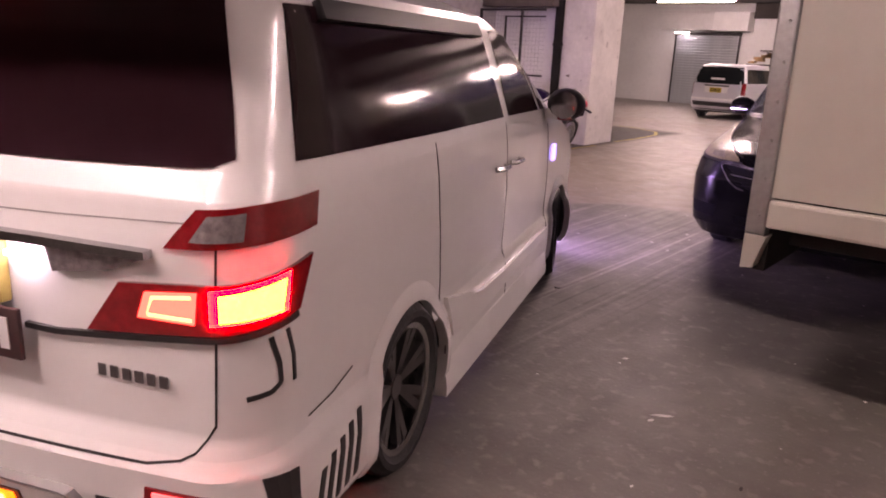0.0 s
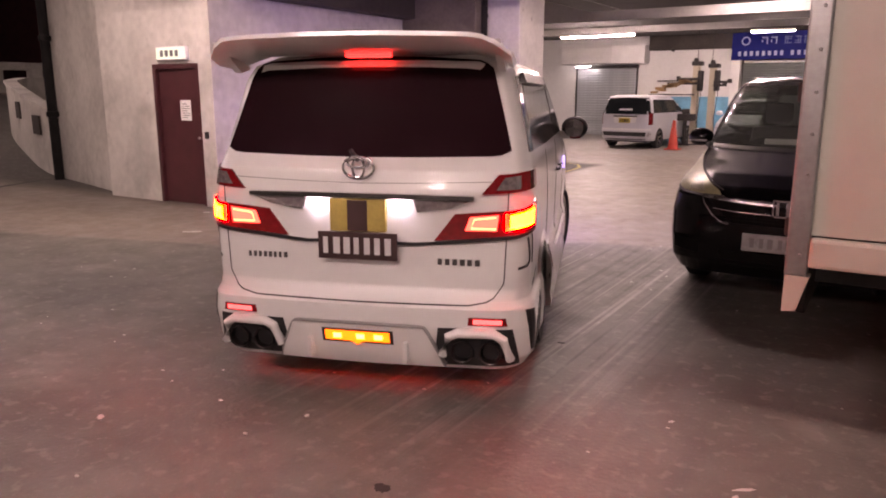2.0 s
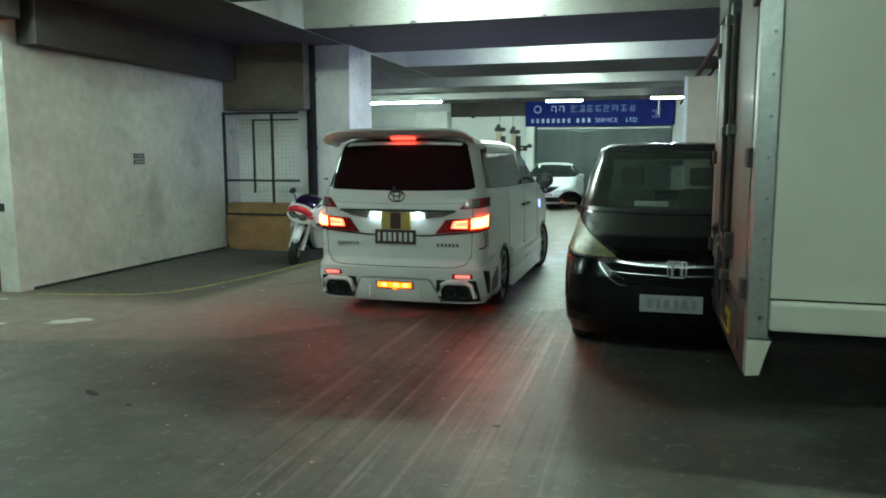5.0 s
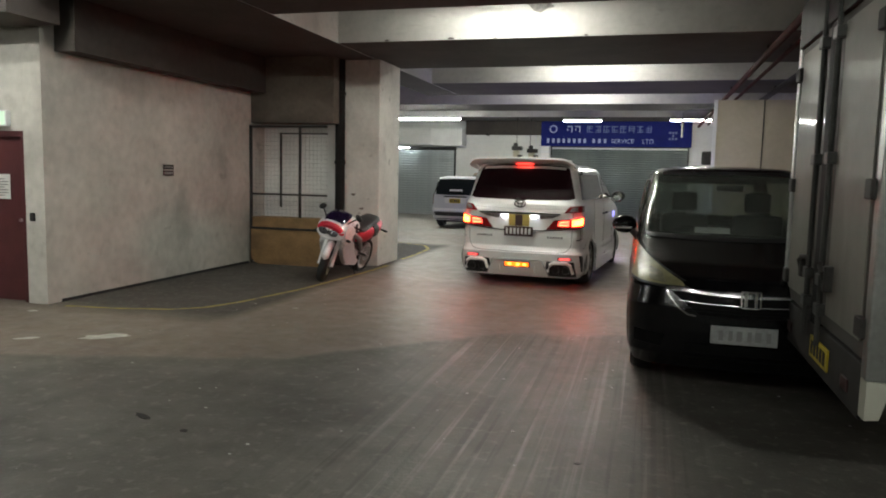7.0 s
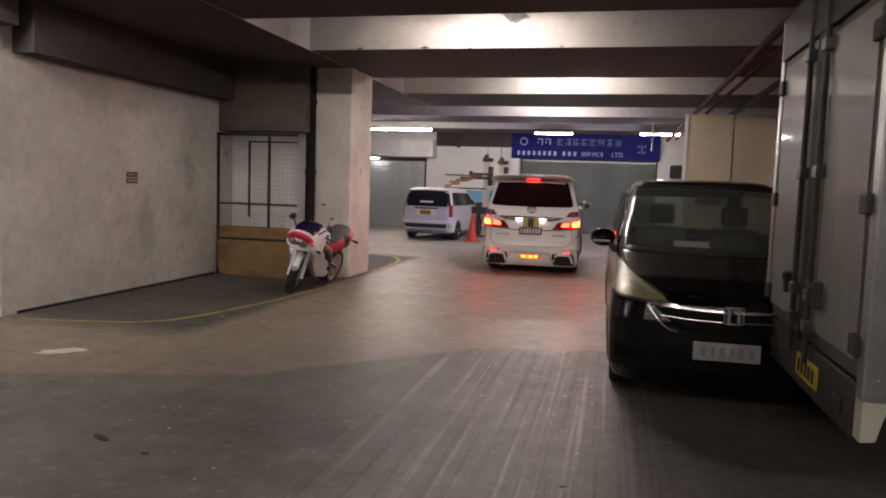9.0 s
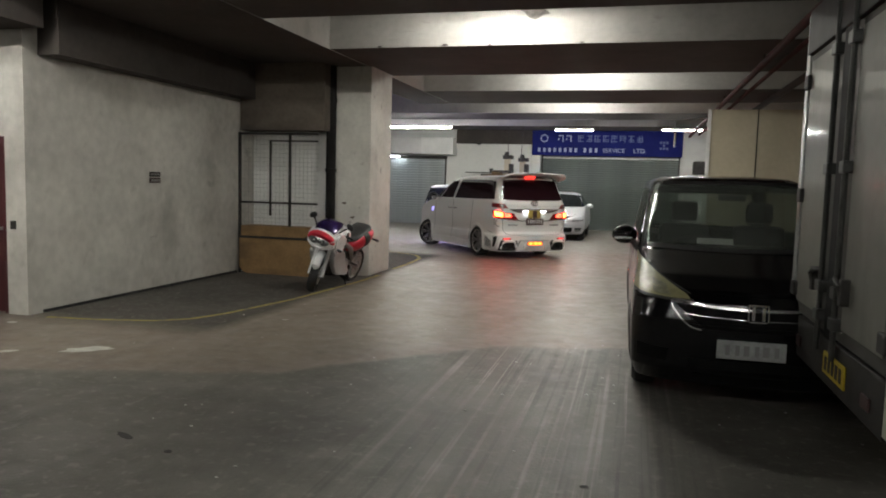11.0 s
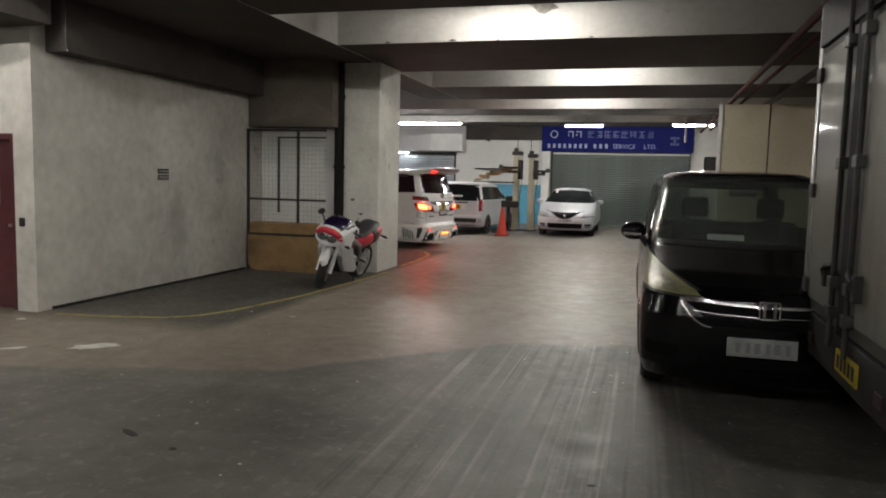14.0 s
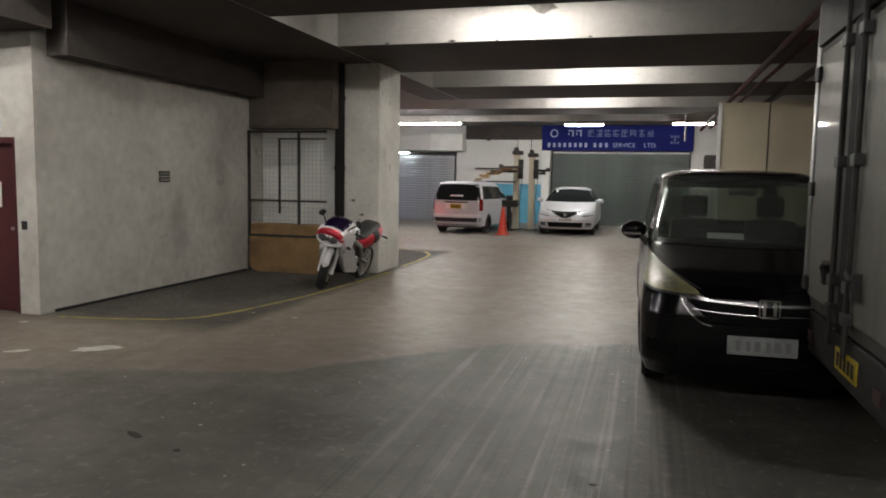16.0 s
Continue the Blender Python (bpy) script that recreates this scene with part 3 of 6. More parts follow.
        pts = np.array(pts, float)
        d = np.gradient(pts, axis=0)
        nn = np.stack([-d[:, 1], d[:, 0]], -1) / np.maximum(np.hypot(*d.T), 1e-6)[:, None]
        return self.patch(kind, pts - nn * width / 2, pts + nn * width / 2, n, 1, off, mirror, bm, 0.004)


def wheel(parent, x, y, r=0.335, width=0.21, rim="rim", spokes=5, rim_r=0.24, name="wheel", lip="rim_lip"):
    side = 1 if x > 0 else -1
    e = new(name); e.parent = parent
    e.matrix_basis = pose(x, y, r)
    w = width / 2
    prof = [(rim_r, -w * 0.8), (rim_r + 0.03, -w), (r - 0.03, -w), (r, -w * 0.7), (r, w * 0.7), (r - 0.03, w), (rim_r + 0.03, w), (rim_r, w * 0.8)]
    part("tyre", bm_lathe(prof, 36, "x", caps=False), M["tyre"], e, "black rubber tyre", True)
    o = side * w
    bm = bm_lathe([(rim_r - 0.02, -w * 0.8), (rim_r + 0.004, -w * 0.85), (rim_r + 0.004, w * 0.85), (rim_r - 0.02, w * 0.8), (rim_r - 0.03, w * 0.1), (rim_r - 0.03, -w * 0.1), (rim_r - 0.02, -w * 0.8)], 36, "x", caps=False)
    part("rim_ring", bm, M[lip], e, "", True)
    bm = bmesh.new()
    bm_lathe([(0.0, o * 0.55), (0.05, o * 0.55), (0.06, o * 0.35), (0.06, 0), (0.0, 0)], 16, "x", bm)
    for k in range(spokes):
        a = 2 * math.pi * k / spokes + 0.3
        ca, sa = math.cos(a), math.sin(a)
        for q in (-0.13, 0.13):
            c1, s1 = math.cos(a + q), math.sin(a + q)
            p0, p1 = Vector((o * 0.5, 0.045 * ca, 0.045 * sa)), Vector((o * 0.75, (rim_r - 0.012) * c1, (rim_r - 0.012) * s1))
            t = Vector((0, -sa, ca)) * 0.016
            dn = Vector((-side * 0.03, 0, 0))
            vs = [bm.verts.new(v) for v in (p0 - t, p0 + t, p1 + t * 1.3, p1 - t * 1.3, p0 - t + dn, p0 + t + dn, p1 + t * 1.3 + dn, p1 - t * 1.3 + dn)]
            for f in ((0, 1, 2, 3), (4, 7, 6, 5), (0, 4, 5, 1), (1, 5, 6, 2), (2, 6, 7, 3), (3, 7, 4, 0)):
                bm.faces.new([vs[i] for i in f])
    part("spokes", bm, M[rim], e)
    part("brake_disc", bm_lathe([(0.0, -o * 0.1), (rim_r * 0.72, -o * 0.1), (rim_r * 0.72, -o * 0.2), (0, -o * 0.2)], 20, "x"), M["dark"], e)
    return e


def arch(shell, parent, y, z, r, side, material, width=0.05, proud=0.014):
    """A wheel arch lip and the dark well behind it."""
    bm = bmesh.new()
    bw = bmesh.new()
    prev = wprev = None
    for a in np.linspace(math.radians(-25), math.radians(205), 30):
        row, wrow = [], []
        for rr, o in ((r - 0.015, -0.03), (r - 0.015, proud), (r + width * 0.5, proud), (r + width, 0.001)):
            yy, zz = y + rr * math.cos(a), z + rr * math.sin(a)
            zz = max(zz, shell.rows[0, 0])
            p = shell.point("side", yy, zz)
            row.append(bm.verts.new((side * (p.x + o), yy, zz)))
        for xx in (0.0, -0.32):
            yy, zz = y + (r - 0.01) * math.cos(a), max(0.05, z + (r - 0.01) * math.sin(a))
            p = shell.point("side", yy, max(zz, shell.rows[0, 0]))
            wrow.append(bw.verts.new((side * (p.x + xx - 0.01), yy, zz)))
        if prev:
            for k in range(3):
                bm.faces.new((prev[k], prev[k + 1], row[k + 1], row[k]))
            bw.faces.new((wprev[0], wprev[1], wrow[1], wrow[0]))
        prev, wprev = row, wrow
    p = shell.point("side", y, z + r * 0.8)
    inner = [bw.verts.new((side * (p.x - 0.33), y + (r + 0.03) * math.cos(a), max(0.05, z + (r + 0.03) * math.sin(a)))) for a in np.linspace(math.radians(-25), math.radians(205), 20)]
    bw.faces.new(inner)
    part("wheel_arch", bm, material, parent, "", True)
    part("wheel_well", bw, M["black"], parent)


def bars(parent, x0, x1, y, z0, z1, n, material, name="plate_character", facing=-1, seed=1):
    """Plain upright bars standing for characters."""
    rnd = random.Random(seed)
    step = (x1 - x0) / n
    for k in range(n):
        part(name, bm_box(x0 + step * (k + 0.18), y - 0.002, z0, x0 + step * (k + rnd.uniform(0.6, 0.85)), y + 0.002, z1), material, parent)


def mirrored(shell, name, kind, low, high, material, parent, label="", **kw):
    """The same sheet on both flanks, each a part of its own."""
    for flip in (False, True):
        part(name, shell.patch(kind, low, high, mirror=flip, **kw), material, parent, label, True)


# ---------------------------------------------------------------- the white van
van = empty("van", pose(0, 0, 0), "white people carrier with body kit, roof spoiler and lit tail lamps", "van")
#      z     hw    yr     yf    rx   ry   fx   fy   rc   fc
VS = Shell([
    (0.17, 0.885, -0.955, 3.70, 0.20, 0.20, 0.45, 0.45, 0.04, 0.10),
    (0.25, 0.935, -1.010, 3.80, 0.20, 0.22, 0.45, 0.45, 0.05, 0.10),
    (0.42, 0.942, -1.052, 3.85, 0.20, 0.22, 0.45, 0.45, 0.06, 0.10),
    (0.53, 0.928, -1.058, 3.86, 0.20, 0.22, 0.45, 0.45, 0.06, 0.10),
    (0.57, 0.908, -1.020, 3.86, 0.18, 0.20, 0.45, 0.45, 0.05, 0.10),
    (0.62, 0.905, -0.985, 3.86, 0.16, 0.18, 0.45, 0.45, 0.04, 0.10),
    (0.90, 0.912, -0.985, 3.84, 0.16, 0.18, 0.45, 0.45, 0.04, 0.10),
    (1.05, 0.910, -0.985, 3.74, 0.15, 0.20, 0.45, 0.45, 0.04, 0.12),
    (1.15, 0.905, -0.985, 3.45, 0.15, 0.22, 0.45, 0.45, 0.04, 0.12),
    (1.25, 0.895, -0.965, 3.00, 0.14, 0.24, 0.40, 0.40, 0.04, 0.15),
    (1.32, 0.880, -0.915, 2.80, 0.13, 0.24, 0.35, 0.40, 0.04, 0.15),
    (1.50, 0.845, -0.840, 2.42, 0.13, 0.24, 0.35, 0.40, 0.04, 0.15),
    (1.72, 0.795, -0.770, 1.95, 0.14, 0.22, 0.35, 0.40, 0.04, 0.15),
    (1.80, 0.755, -0.740, 1.70, 0.18, 0.22, 0.35, 0.40, 0.04, 0.15),
    (1.85, 0.660, -0.660, 1.40, 0.25, 0.25, 0.35, 0.40, 0.04, 0.15),
    (1.875, 0.40, -0.350, 0.90, 0.25, 0.25, 0.25, 0.30, 0.02, 0.05),
])
ARCHES = ((0.06, 0.34, 0.375), (3.0, 0.34, 0.375))
van_wheels = []
body = part("body", VS.body(56, arches=ARCHES), M["pearl"], van, "", True)
for y, z, r in ARCHES:
    for side in (1, -1):
        arch(VS, van, y, z, r, side, M["pearl"], 0.06)
        van_wheels.append((wheel(van, side * 0.80, y, 0.345, 0.24, "rim", 7, 0.26), side * 0.80, y))
part("floor_pan", bm_box(-0.72, -0.75, 0.2, 0.72, 3.4, 0.3), M["black"], van)

# rear glass with dark surround, hatch lines
part("rear_window", VS.patch("rear", [(-0.80, 1.35), (-0.74, 1.325), (-0.3, 1.315), (0, 1.312), (0.3, 1.315), (0.74, 1.325), (0.80, 1.35)],
                             [(-0.68, 1.775), (-0.62, 1.815), (-0.3, 1.838), (0, 1.842), (0.3, 1.838), (0.62, 1.815), (0.68, 1.775)], 30, 8), M["tint"], van, "dark tinted rear window", True)
bm = VS.line("rear", [(-0.80, 1.22), (-0.79, 0.9), (-0.78, 0.66), (-0.72, 0.57), (-0.6, 0.548), (0, 0.545), (0.6, 0.548), (0.72, 0.57), (0.78, 0.66), (0.79, 0.9), (0.80, 1.22)], 0.006, n=60)
part("hatch_gap", bm, M["gap"], van)
# grey strip painted as the faint shade of the hatch crease
part("hatch_crease_shade", VS.line("rear", [(-0.77, 1.20), (-0.3, 1.185), (0, 1.18), (0.3, 1.185), (0.77, 1.20)], 0.004), M["seam"], van)
bm = VS.patch("rear", [(-0.62, 1.104), (-0.3, 1.106), (0.3, 1.106), (0.62, 1.104)], [(-0.62, 1.125), (-0.3, 1.13), (0.3, 1.13), (0.62, 1.125)], 20, 2, 0.035)
part("garnish", bm, M["chrome"], van, "chrome garnish strip over the plate", True)
for s in (1, -1):
    part("reversing_lamp", VS.patch("rear", [(s * 0.32, 1.035), (s * 0.50, 1.06)], [(s * 0.30, 1.10), (s * 0.60, 1.10)], 6, 2, 0.018), M["clear_lens"], van, "clear reversing lamp", True)
    part("plate_lamp", bm_box(min(s * 0.18, s * 0.27), -1.018, 1.064, max(s * 0.18, s * 0.27), -0.992, 1.078, 0.003), M["plate_lit"], van, "glowing white plate lamp")
    # tail lamps
    up = part("upper_lamp", VS.patch("rear", [(s * 0.66, 1.135), (s * 0.85, 1.145), (s * 1.12, 1.16)], [(s * 0.745, 1.235), (s * 0.9, 1.245), (s * 1.12, 1.25)], 14, 3, 0.012), M["red_lens"], van, "unlit red upper tail lamp", True)
    part("lens", VS.patch("rear", [(s * 0.735, 1.155), (s * 0.86, 1.16)], [(s * 0.775, 1.22), (s * 0.86, 1.228)], 6, 2, 0.016), M["clear_lens"], up, "clear inner lens", True)
    lo = part("lower_lamp", VS.patch("rear", [(s * 0.41, 0.885), (s * 0.6, 0.90), (s * 0.85, 0.925), (s * 1.03, 0.955)], [(s * 0.52, 1.03), (s * 0.7, 1.045), (s * 0.85, 1.055), (s * 1.10, 1.09)], 18, 4, 0.012), M["red_lens"], van, "red lower tail lamp", True)
    part("inner_light", VS.patch("rear", [(s * 0.575, 0.945), (s * 0.74, 0.945)], [(s * 0.60, 1.015), (s * 0.75, 1.03)], 8, 3, 0.016), M["stop_in"], lo, "glowing orange-red light")
    part("outer_light", VS.patch("rear", [(s * 0.78, 0.945), (s * 0.975, 0.965)], [(s * 0.78, 1.04), (s * 0.99, 1.07)], 8, 3, 0.018), M["stop"], lo, "glowing bright brake light")
    # chrome line under the lamps, corner bracket trims, bumper vents
    part("bulb", VS.patch("rear", [(s * 0.805, 0.958), (s * 0.955, 0.972)], [(s * 0.805, 1.028), (s * 0.968, 1.052)], 8, 3, 0.021), M["bulb"], lo, "bright yellow bulb")
    part("light_guide", VS.line("rear", [(s * 0.735, 0.957), (s * 0.605, 0.957), (s * 0.622, 1.004), (s * 0.735, 1.017)], 0.009, 0.019), M["bulb_in"], lo, "bright orange light guide")
    part("lamp_trim", VS.line("rear", [(s * 0.20, 0.865), (s * 0.3, 0.862), (s * 0.42, 0.872), (s * 0.6, 0.889), (s * 0.85, 0.913), (s * 1.02, 0.943)], 0.016, 0.014), M["trim"], van)
    bm = VS.line("rear", [(s * 0.93, 0.90), (s * 0.955, 0.82), (s * 0.96, 0.765), (s * 0.93, 0.745), (s * 0.86, 0.738)], 0.014, 0.004)
    part("corner_trim", VS.line("rear", [(s * 0.985, 0.91), (s * 1.01, 0.83), (s * 1.015, 0.75)], 0.012, 0.004), M["trim"], van)
    part("corner_trim", bm, M["trim"], van)
    part("bumper_vent", VS.patch("rear", [(s * 0.985, 0.27), (s * 1.05, 0.27)], [(s * 0.93, 0.52), (s * 1.06, 0.50)], 3, 6, 0.004), M["trim"], van, "black bumper corner vent")
    part("reflector_frame", VS.patch("rear", [(s * 0.60, 0.445), (s * 0.81, 0.445)], [(s * 0.605, 0.488), (s * 0.80, 0.488)], 6, 2, 0.006), M["red_lens"], van, "dark red reflector frame", True)
    part("bumper_reflector", VS.patch("rear", [(s * 0.63, 0.455), (s * 0.78, 0.455)], [(s * 0.63, 0.478), (s * 0.78, 0.478)], 6, 2, 0.012), M["reflex"], van, "glowing red bumper reflector", True)
    # exhaust surrounds with twin tips
    bm = bmesh.new()
    loop = [(s * 0.46, 0.27), (s * 0.50, 0.38), (s * 0.55, 0.405), (s * 0.74, 0.405), (s * 0.79, 0.37), (s * 0.83, 0.25)]
    part("exhaust_recess", VS.patch("rear", [(s * 0.41, 0.195), (s * 0.89, 0.195)], [(s * 0.44, 0.425), (s * 0.84, 0.425)], 10, 4, 0.003), M["black"], van, "black exhaust recess")
    pts = []
    for a, z in loop:
        p = VS.point("rear", a, z); pts.append(p + Vector((0, -0.02, 0)))
    part("exhaust_surround", bm_tube(pts, 0.027, 10), M["pearl"], van, "white frame round the exhaust", True)
    for dx in (-0.075, 0.075):
        p = VS.point("rear", s * 0.645, 0.30)
        bm = bm_lathe([(0.052, p.y - 0.028), (0.060, p.y - 0.032), (0.062, p.y + 0.12), (0.050, p.y + 0.12), (0.048, p.y - 0.02), (0.044, p.y + 0.09), (0.0, p.y + 0.09), (0.0, p.y + 0.0901)], 20, "y", caps=False)
        bmesh.ops.translate(bm, verts=bm.verts[:], vec=(s * 0.645 + dx, 0, 0.29))
        part("exhaust_tip", bm, M["tip"], van, "dark round exhaust tip", True)
    # louvres behind the rear wheel
    for k in range(5):
        y = -0.72 + 0.062 * k
        part("louvre", VS.patch("side", [(y, 0.235), (y + 0.03, 0.235)], [(y + 0.035, 0.50 - 0.02 * (4 - k)), (y + 0.065, 0.50 - 0.02 * (4 - k))], 2, 5, 0.003, mirror=s < 0), M["trim"], van, "black louvre slot")
# diffuser with amber lamp
bm = VS.patch("rear", [(-0.47, 0.205), (0, 0.2), (0.47, 0.205)], [(-0.37, 0.42), (0, 0.425), (0.37, 0.42)], 14, 4, 0.03, depth=0.04)
diffuser = part("diffuser", bm, M["pearl"], van, "white diffuser panel", True)
part("lamp_recess", VS.patch("rear", [(-0.20, 0.325), (0.20, 0.325)], [(-0.20, 0.405), (0.20, 0.405)], 8, 2, 0.034), M["trim"], diffuser)
part("amber_lamp", VS.patch("rear", [(-0.18, 0.34), (-0.03, 0.34), (0, 0.315), (0.03, 0.34), (0.18, 0.34)], [(-0.18, 0.395), (0, 0.395), (0.18, 0.395)], 12, 2, 0.040), M["amber"], diffuser, "glowing amber rear lamp", True)
# grey line paints the shadow gap round the diffuser
part("diffuser_shade_line", VS.line("rear", [(-0.475, 0.207), (-0.43, 0.31), (-0.378, 0.42), (-0.36, 0.43), (0, 0.434), (0.36, 0.43), (0.378, 0.42), (0.43, 0.31), (0.475, 0.207)], 0.007, 0.034, n=40), M["seam"], diffuser)
for x in (-0.11, 0.02, 0.12):
    part("amber_bulb", VS.patch("rear", [(x - 0.022, 0.355), (x + 0.022, 0.355)], [(x - 0.022, 0.382), (x + 0.022, 0.382)], 2, 2, 0.043), M["amber_hot"], diffuser, "bright amber bulb", True)
for s in (1, -1):
    bm = bm_box(s * 0.27 - 0.012, -1.092, 0.225, s * 0.27 + 0.012, -0.95, 0.34, 0.006)
    part("fin", bm, M["pearl"], diffuser)
# badge and lettering bars, plate
bm = bmesh.new()
for rx, rz, tilt in ((0.085, 0.058, 0), (0.033, 0.055, 0), (0.06, 0.024, 0)):
    zc = 1.262 if rx != 0.06 else 1.285
    bm_tube([(rx * math.cos(a), -0.985, zc + rz * math.sin(a)) for a in np.linspace(0, 2 * math.pi, 25)], 0.0075, 8, bm, caps=False)
part("badge", bm, M["chrome"], van, "chrome oval badge", True)
bars(van, -0.66, -0.42, -0.978, 0.755, 0.785, 8, M["badge_dark"], "model_letter", seed=3)
bars(van, 0.42, 0.66, -0.978, 0.755, 0.788, 6, M["badge_dark"], "engine_letter", seed=5)
plate = part("number_plate", bm_box(-0.22, -1.035, 0.775, 0.22, -1.02, 0.922, 0.004), M["plate_dark"], van, "dark number plate with pale characters")
bars(plate, -0.20, 0.20, -1.037, 0.805, 0.895, 7, M["plate_w"], "plate_character")
part("plate_panel", bm_box(-0.155, -1.02, 0.925, 0.155, -0.985, 1.10, 0.006), M["plate_gold"], van, "yellow plate above the number plate")
bm = bm_box(-0.055, -1.024, 0.93, 0.055, -1.02, 1.095)
part("plate_mark", bm, M["plate_dark"], van)
# roof spoiler with stop lamp
bm = bmesh.new()
rows = []
for x in np.linspace(-0.80, 0.80, 25):
    e = max(0.0, abs(x) - 0.62) / 0.18
    y0, z0 = -1.17 + 0.05 * (x / 0.8) ** 2 + 0.12 * e ** 2, 1.942 - 0.02 * (x / 0.8) ** 2 - 0.075 * e ** 2
    rows.append([bm.verts.new(v) for v in ((x * 0.98, -0.55, 1.872 - 0.06 * e), (x, -0.9, 1.925 - 0.08 * e), (x, y0, z0), (x, y0 - 0.004, z0 - 0.022), (x, y0 + 0.10, z0 - 0.060), (x * 0.98, -0.72, 1.846 - 0.07 * e))])
for r0, r1 in zip(rows, rows[1:]):
    for k in range(6):
        bm.faces.new((r0[k], r0[(k + 1) % 6], r1[(k + 1) % 6], r1[k]))
bm.faces.new(rows[0]); bm.faces.new(rows[-1][::-1])
spoiler = part("spoiler", bm, M["pearl"], van, "white roof spoiler", True)
for s in (1, -1):
    part("spoiler_leg", prism([(-0.70, 1.78), (-0.98, 1.885), (-1.06, 1.905), (-0.93, 1.82), (-0.82, 1.755)], s * 0.735 - 0.02, s * 0.735 + 0.02, "x"), M["pearl"], spoiler)
part("high_stop_lamp", bm_box(-0.125, -0.79, 1.836, 0.125, -0.73, 1.856, 0.006), M["stop_hi"], spoiler, "glowing red high stop lamp")
part("wiper", bm_tube([(0, -0.985, 1.30), (-0.05, -0.955, 1.35)], 0.012, 8), M["trim"], van)
# flanks: glass, gaps, skirts, handles, mirrors
mirrored(VS, "side_window", "side", [(-0.70, 1.335), (0.4, 1.315), (1.36, 1.31)], [(-0.60, 1.735), (0.4, 1.745), (1.15, 1.735)], M["tint"], van, "dark tinted side window", n=20, m=6)
mirrored(VS, "front_side_window", "side", [(1.47, 1.31), (2.18, 1.30)], [(1.30, 1.735), (1.72, 1.71)], M["tint"], van, "dark front door window", n=10, m=6)
mirrored(VS, "quarter_window", "side", [(2.24, 1.30), (2.66, 1.285)], [(1.84, 1.66), (1.95, 1.63)], M["tint"], van, "small dark quarter window", n=6, m=5)
part("windscreen", VS.patch("front", [(-0.95, 1.30), (0, 1.29), (0.95, 1.30)], [(-0.72, 1.76), (0, 1.77), (0.72, 1.76)], 24, 8), M["tint"], van, "dark windscreen", True)
for flip in (False, True):
    for pts, w in (([(0.42, 0.36), (0.40, 0.7), (0.35, 1.0), (0.33, 1.28)], 0.007), ([(1.42, 0.30), (1.42, 0.8), (1.40, 1.28)], 0.007), ([(2.50, 0.45), (2.52, 0.8), (2.45, 1.2)], 0.007),
                   ([(-0.70, 0.60), (-0.55, 0.61), (-0.42, 0.64)], 0.005)):
        part("door_gap", VS.line("side", pts, w, mirror=flip), M["gap"], van)
    x = -1 if flip else 1
    bm = bmesh.new()
    rows = []
    for y in np.linspace(0.42, 2.52, 16):
        k = 0.02 + 0.03 * math.sin(math.pi * (y - 0.42) / 2.1)
        rows.append([bm.verts.new((x * a, y, b)) for a, b in ((0.90, 0.40 - 0.5 * k), (0.925 + k * 0.4, 0.33), (0.955, 0.20), (0.955, 0.155), (0.86, 0.15))])
    for r0, r1 in zip(rows, rows[1:]):
        for k in range(4):
            bm.faces.new((r0[k], r0[k + 1], r1[k + 1], r1[k]))
    bm.faces.new(rows[0]); bm.faces.new(rows[-1][::-1])
    part("side_skirt", bm, M["pearl"], van, "flared white side skirt", True)
    # sculpted crease panel on the sliding door
    part("door_crease", VS.patch("side", [(0.46, 0.43), (0.9, 0.40), (1.4, 0.42), (2.45, 0.46)], [(0.46, 0.60), (0.9, 0.50), (1.4, 0.49), (2.45, 0.50)], 16, 3, 0.02, mirror=flip), M["pearl"], van, "", True)
    for y in (1.26, 1.56):
        part("door_handle", bm_tube([(x * 0.915, y - 0.09, 1.06), (x * 0.945, y - 0.06, 1.062), (x * 0.945, y + 0.06, 1.062), (x * 0.915, y + 0.09, 1.06)], 0.014, 8), M["chrome"], van, "chrome door handle", True)
    bm = bmesh.new()
    bmesh.ops.create_uvsphere(bm, u_segments=18, v_segments=12, radius=1.0, matrix=Matrix.Translation((x * 1.02, 2.42, 1.33)) @ Matrix.Diagonal((0.125, 0.095, 0.105, 1)))
    mirror = part("wing_mirror", bm, M["trim"], van, "black wing mirror", True)
    part("mirror_glass", bm_lathe([(0.0, 2.322), (0.085, 2.326), (0.09, 2.335)], 18, "y"), M["chrome"], mirror).matrix_basis = pose(x * 1.02, 0, 1.33)
    part("mirror_base", bm_box(min(x * 0.86, x * 0.98), 2.37, 1.23, max(x * 0.86, x * 0.98), 2.47, 1.30, 0.015), M["pearl"], mirror)
    part("indicator", bm_box(x * 1.03 - 0.05, 2.335, 1.235, x * 1.03 + 0.05, 2.36, 1.25, 0.004), M["red_lens"], mirror)
    part("side_marker", bm_box(x * 0.915 - 0.012, 2.62, 0.93, x * 0.915 + 0.012, 2.70, 1.04, 0.006), M["marker_blue"], van, "small glowing blue marker light")
    part("headlamp", VS.patch("front", [(x * 0.45, 0.88), (x * 0.86, 0.93)], [(x * 0.48, 1.0), (x * 0.88, 1.06)], 10, 3, 0.008), M["head_lit"], van, "lit bluish headlamp", True)
    part("front_marker", VS.patch("front", [(x * 0.55, 0.36), (x * 0.88, 0.38)], [(x * 0.55, 0.41), (x * 0.88, 0.43)], 8, 1, 0.01), M["head_lit"], van, "lit violet strip lamp")
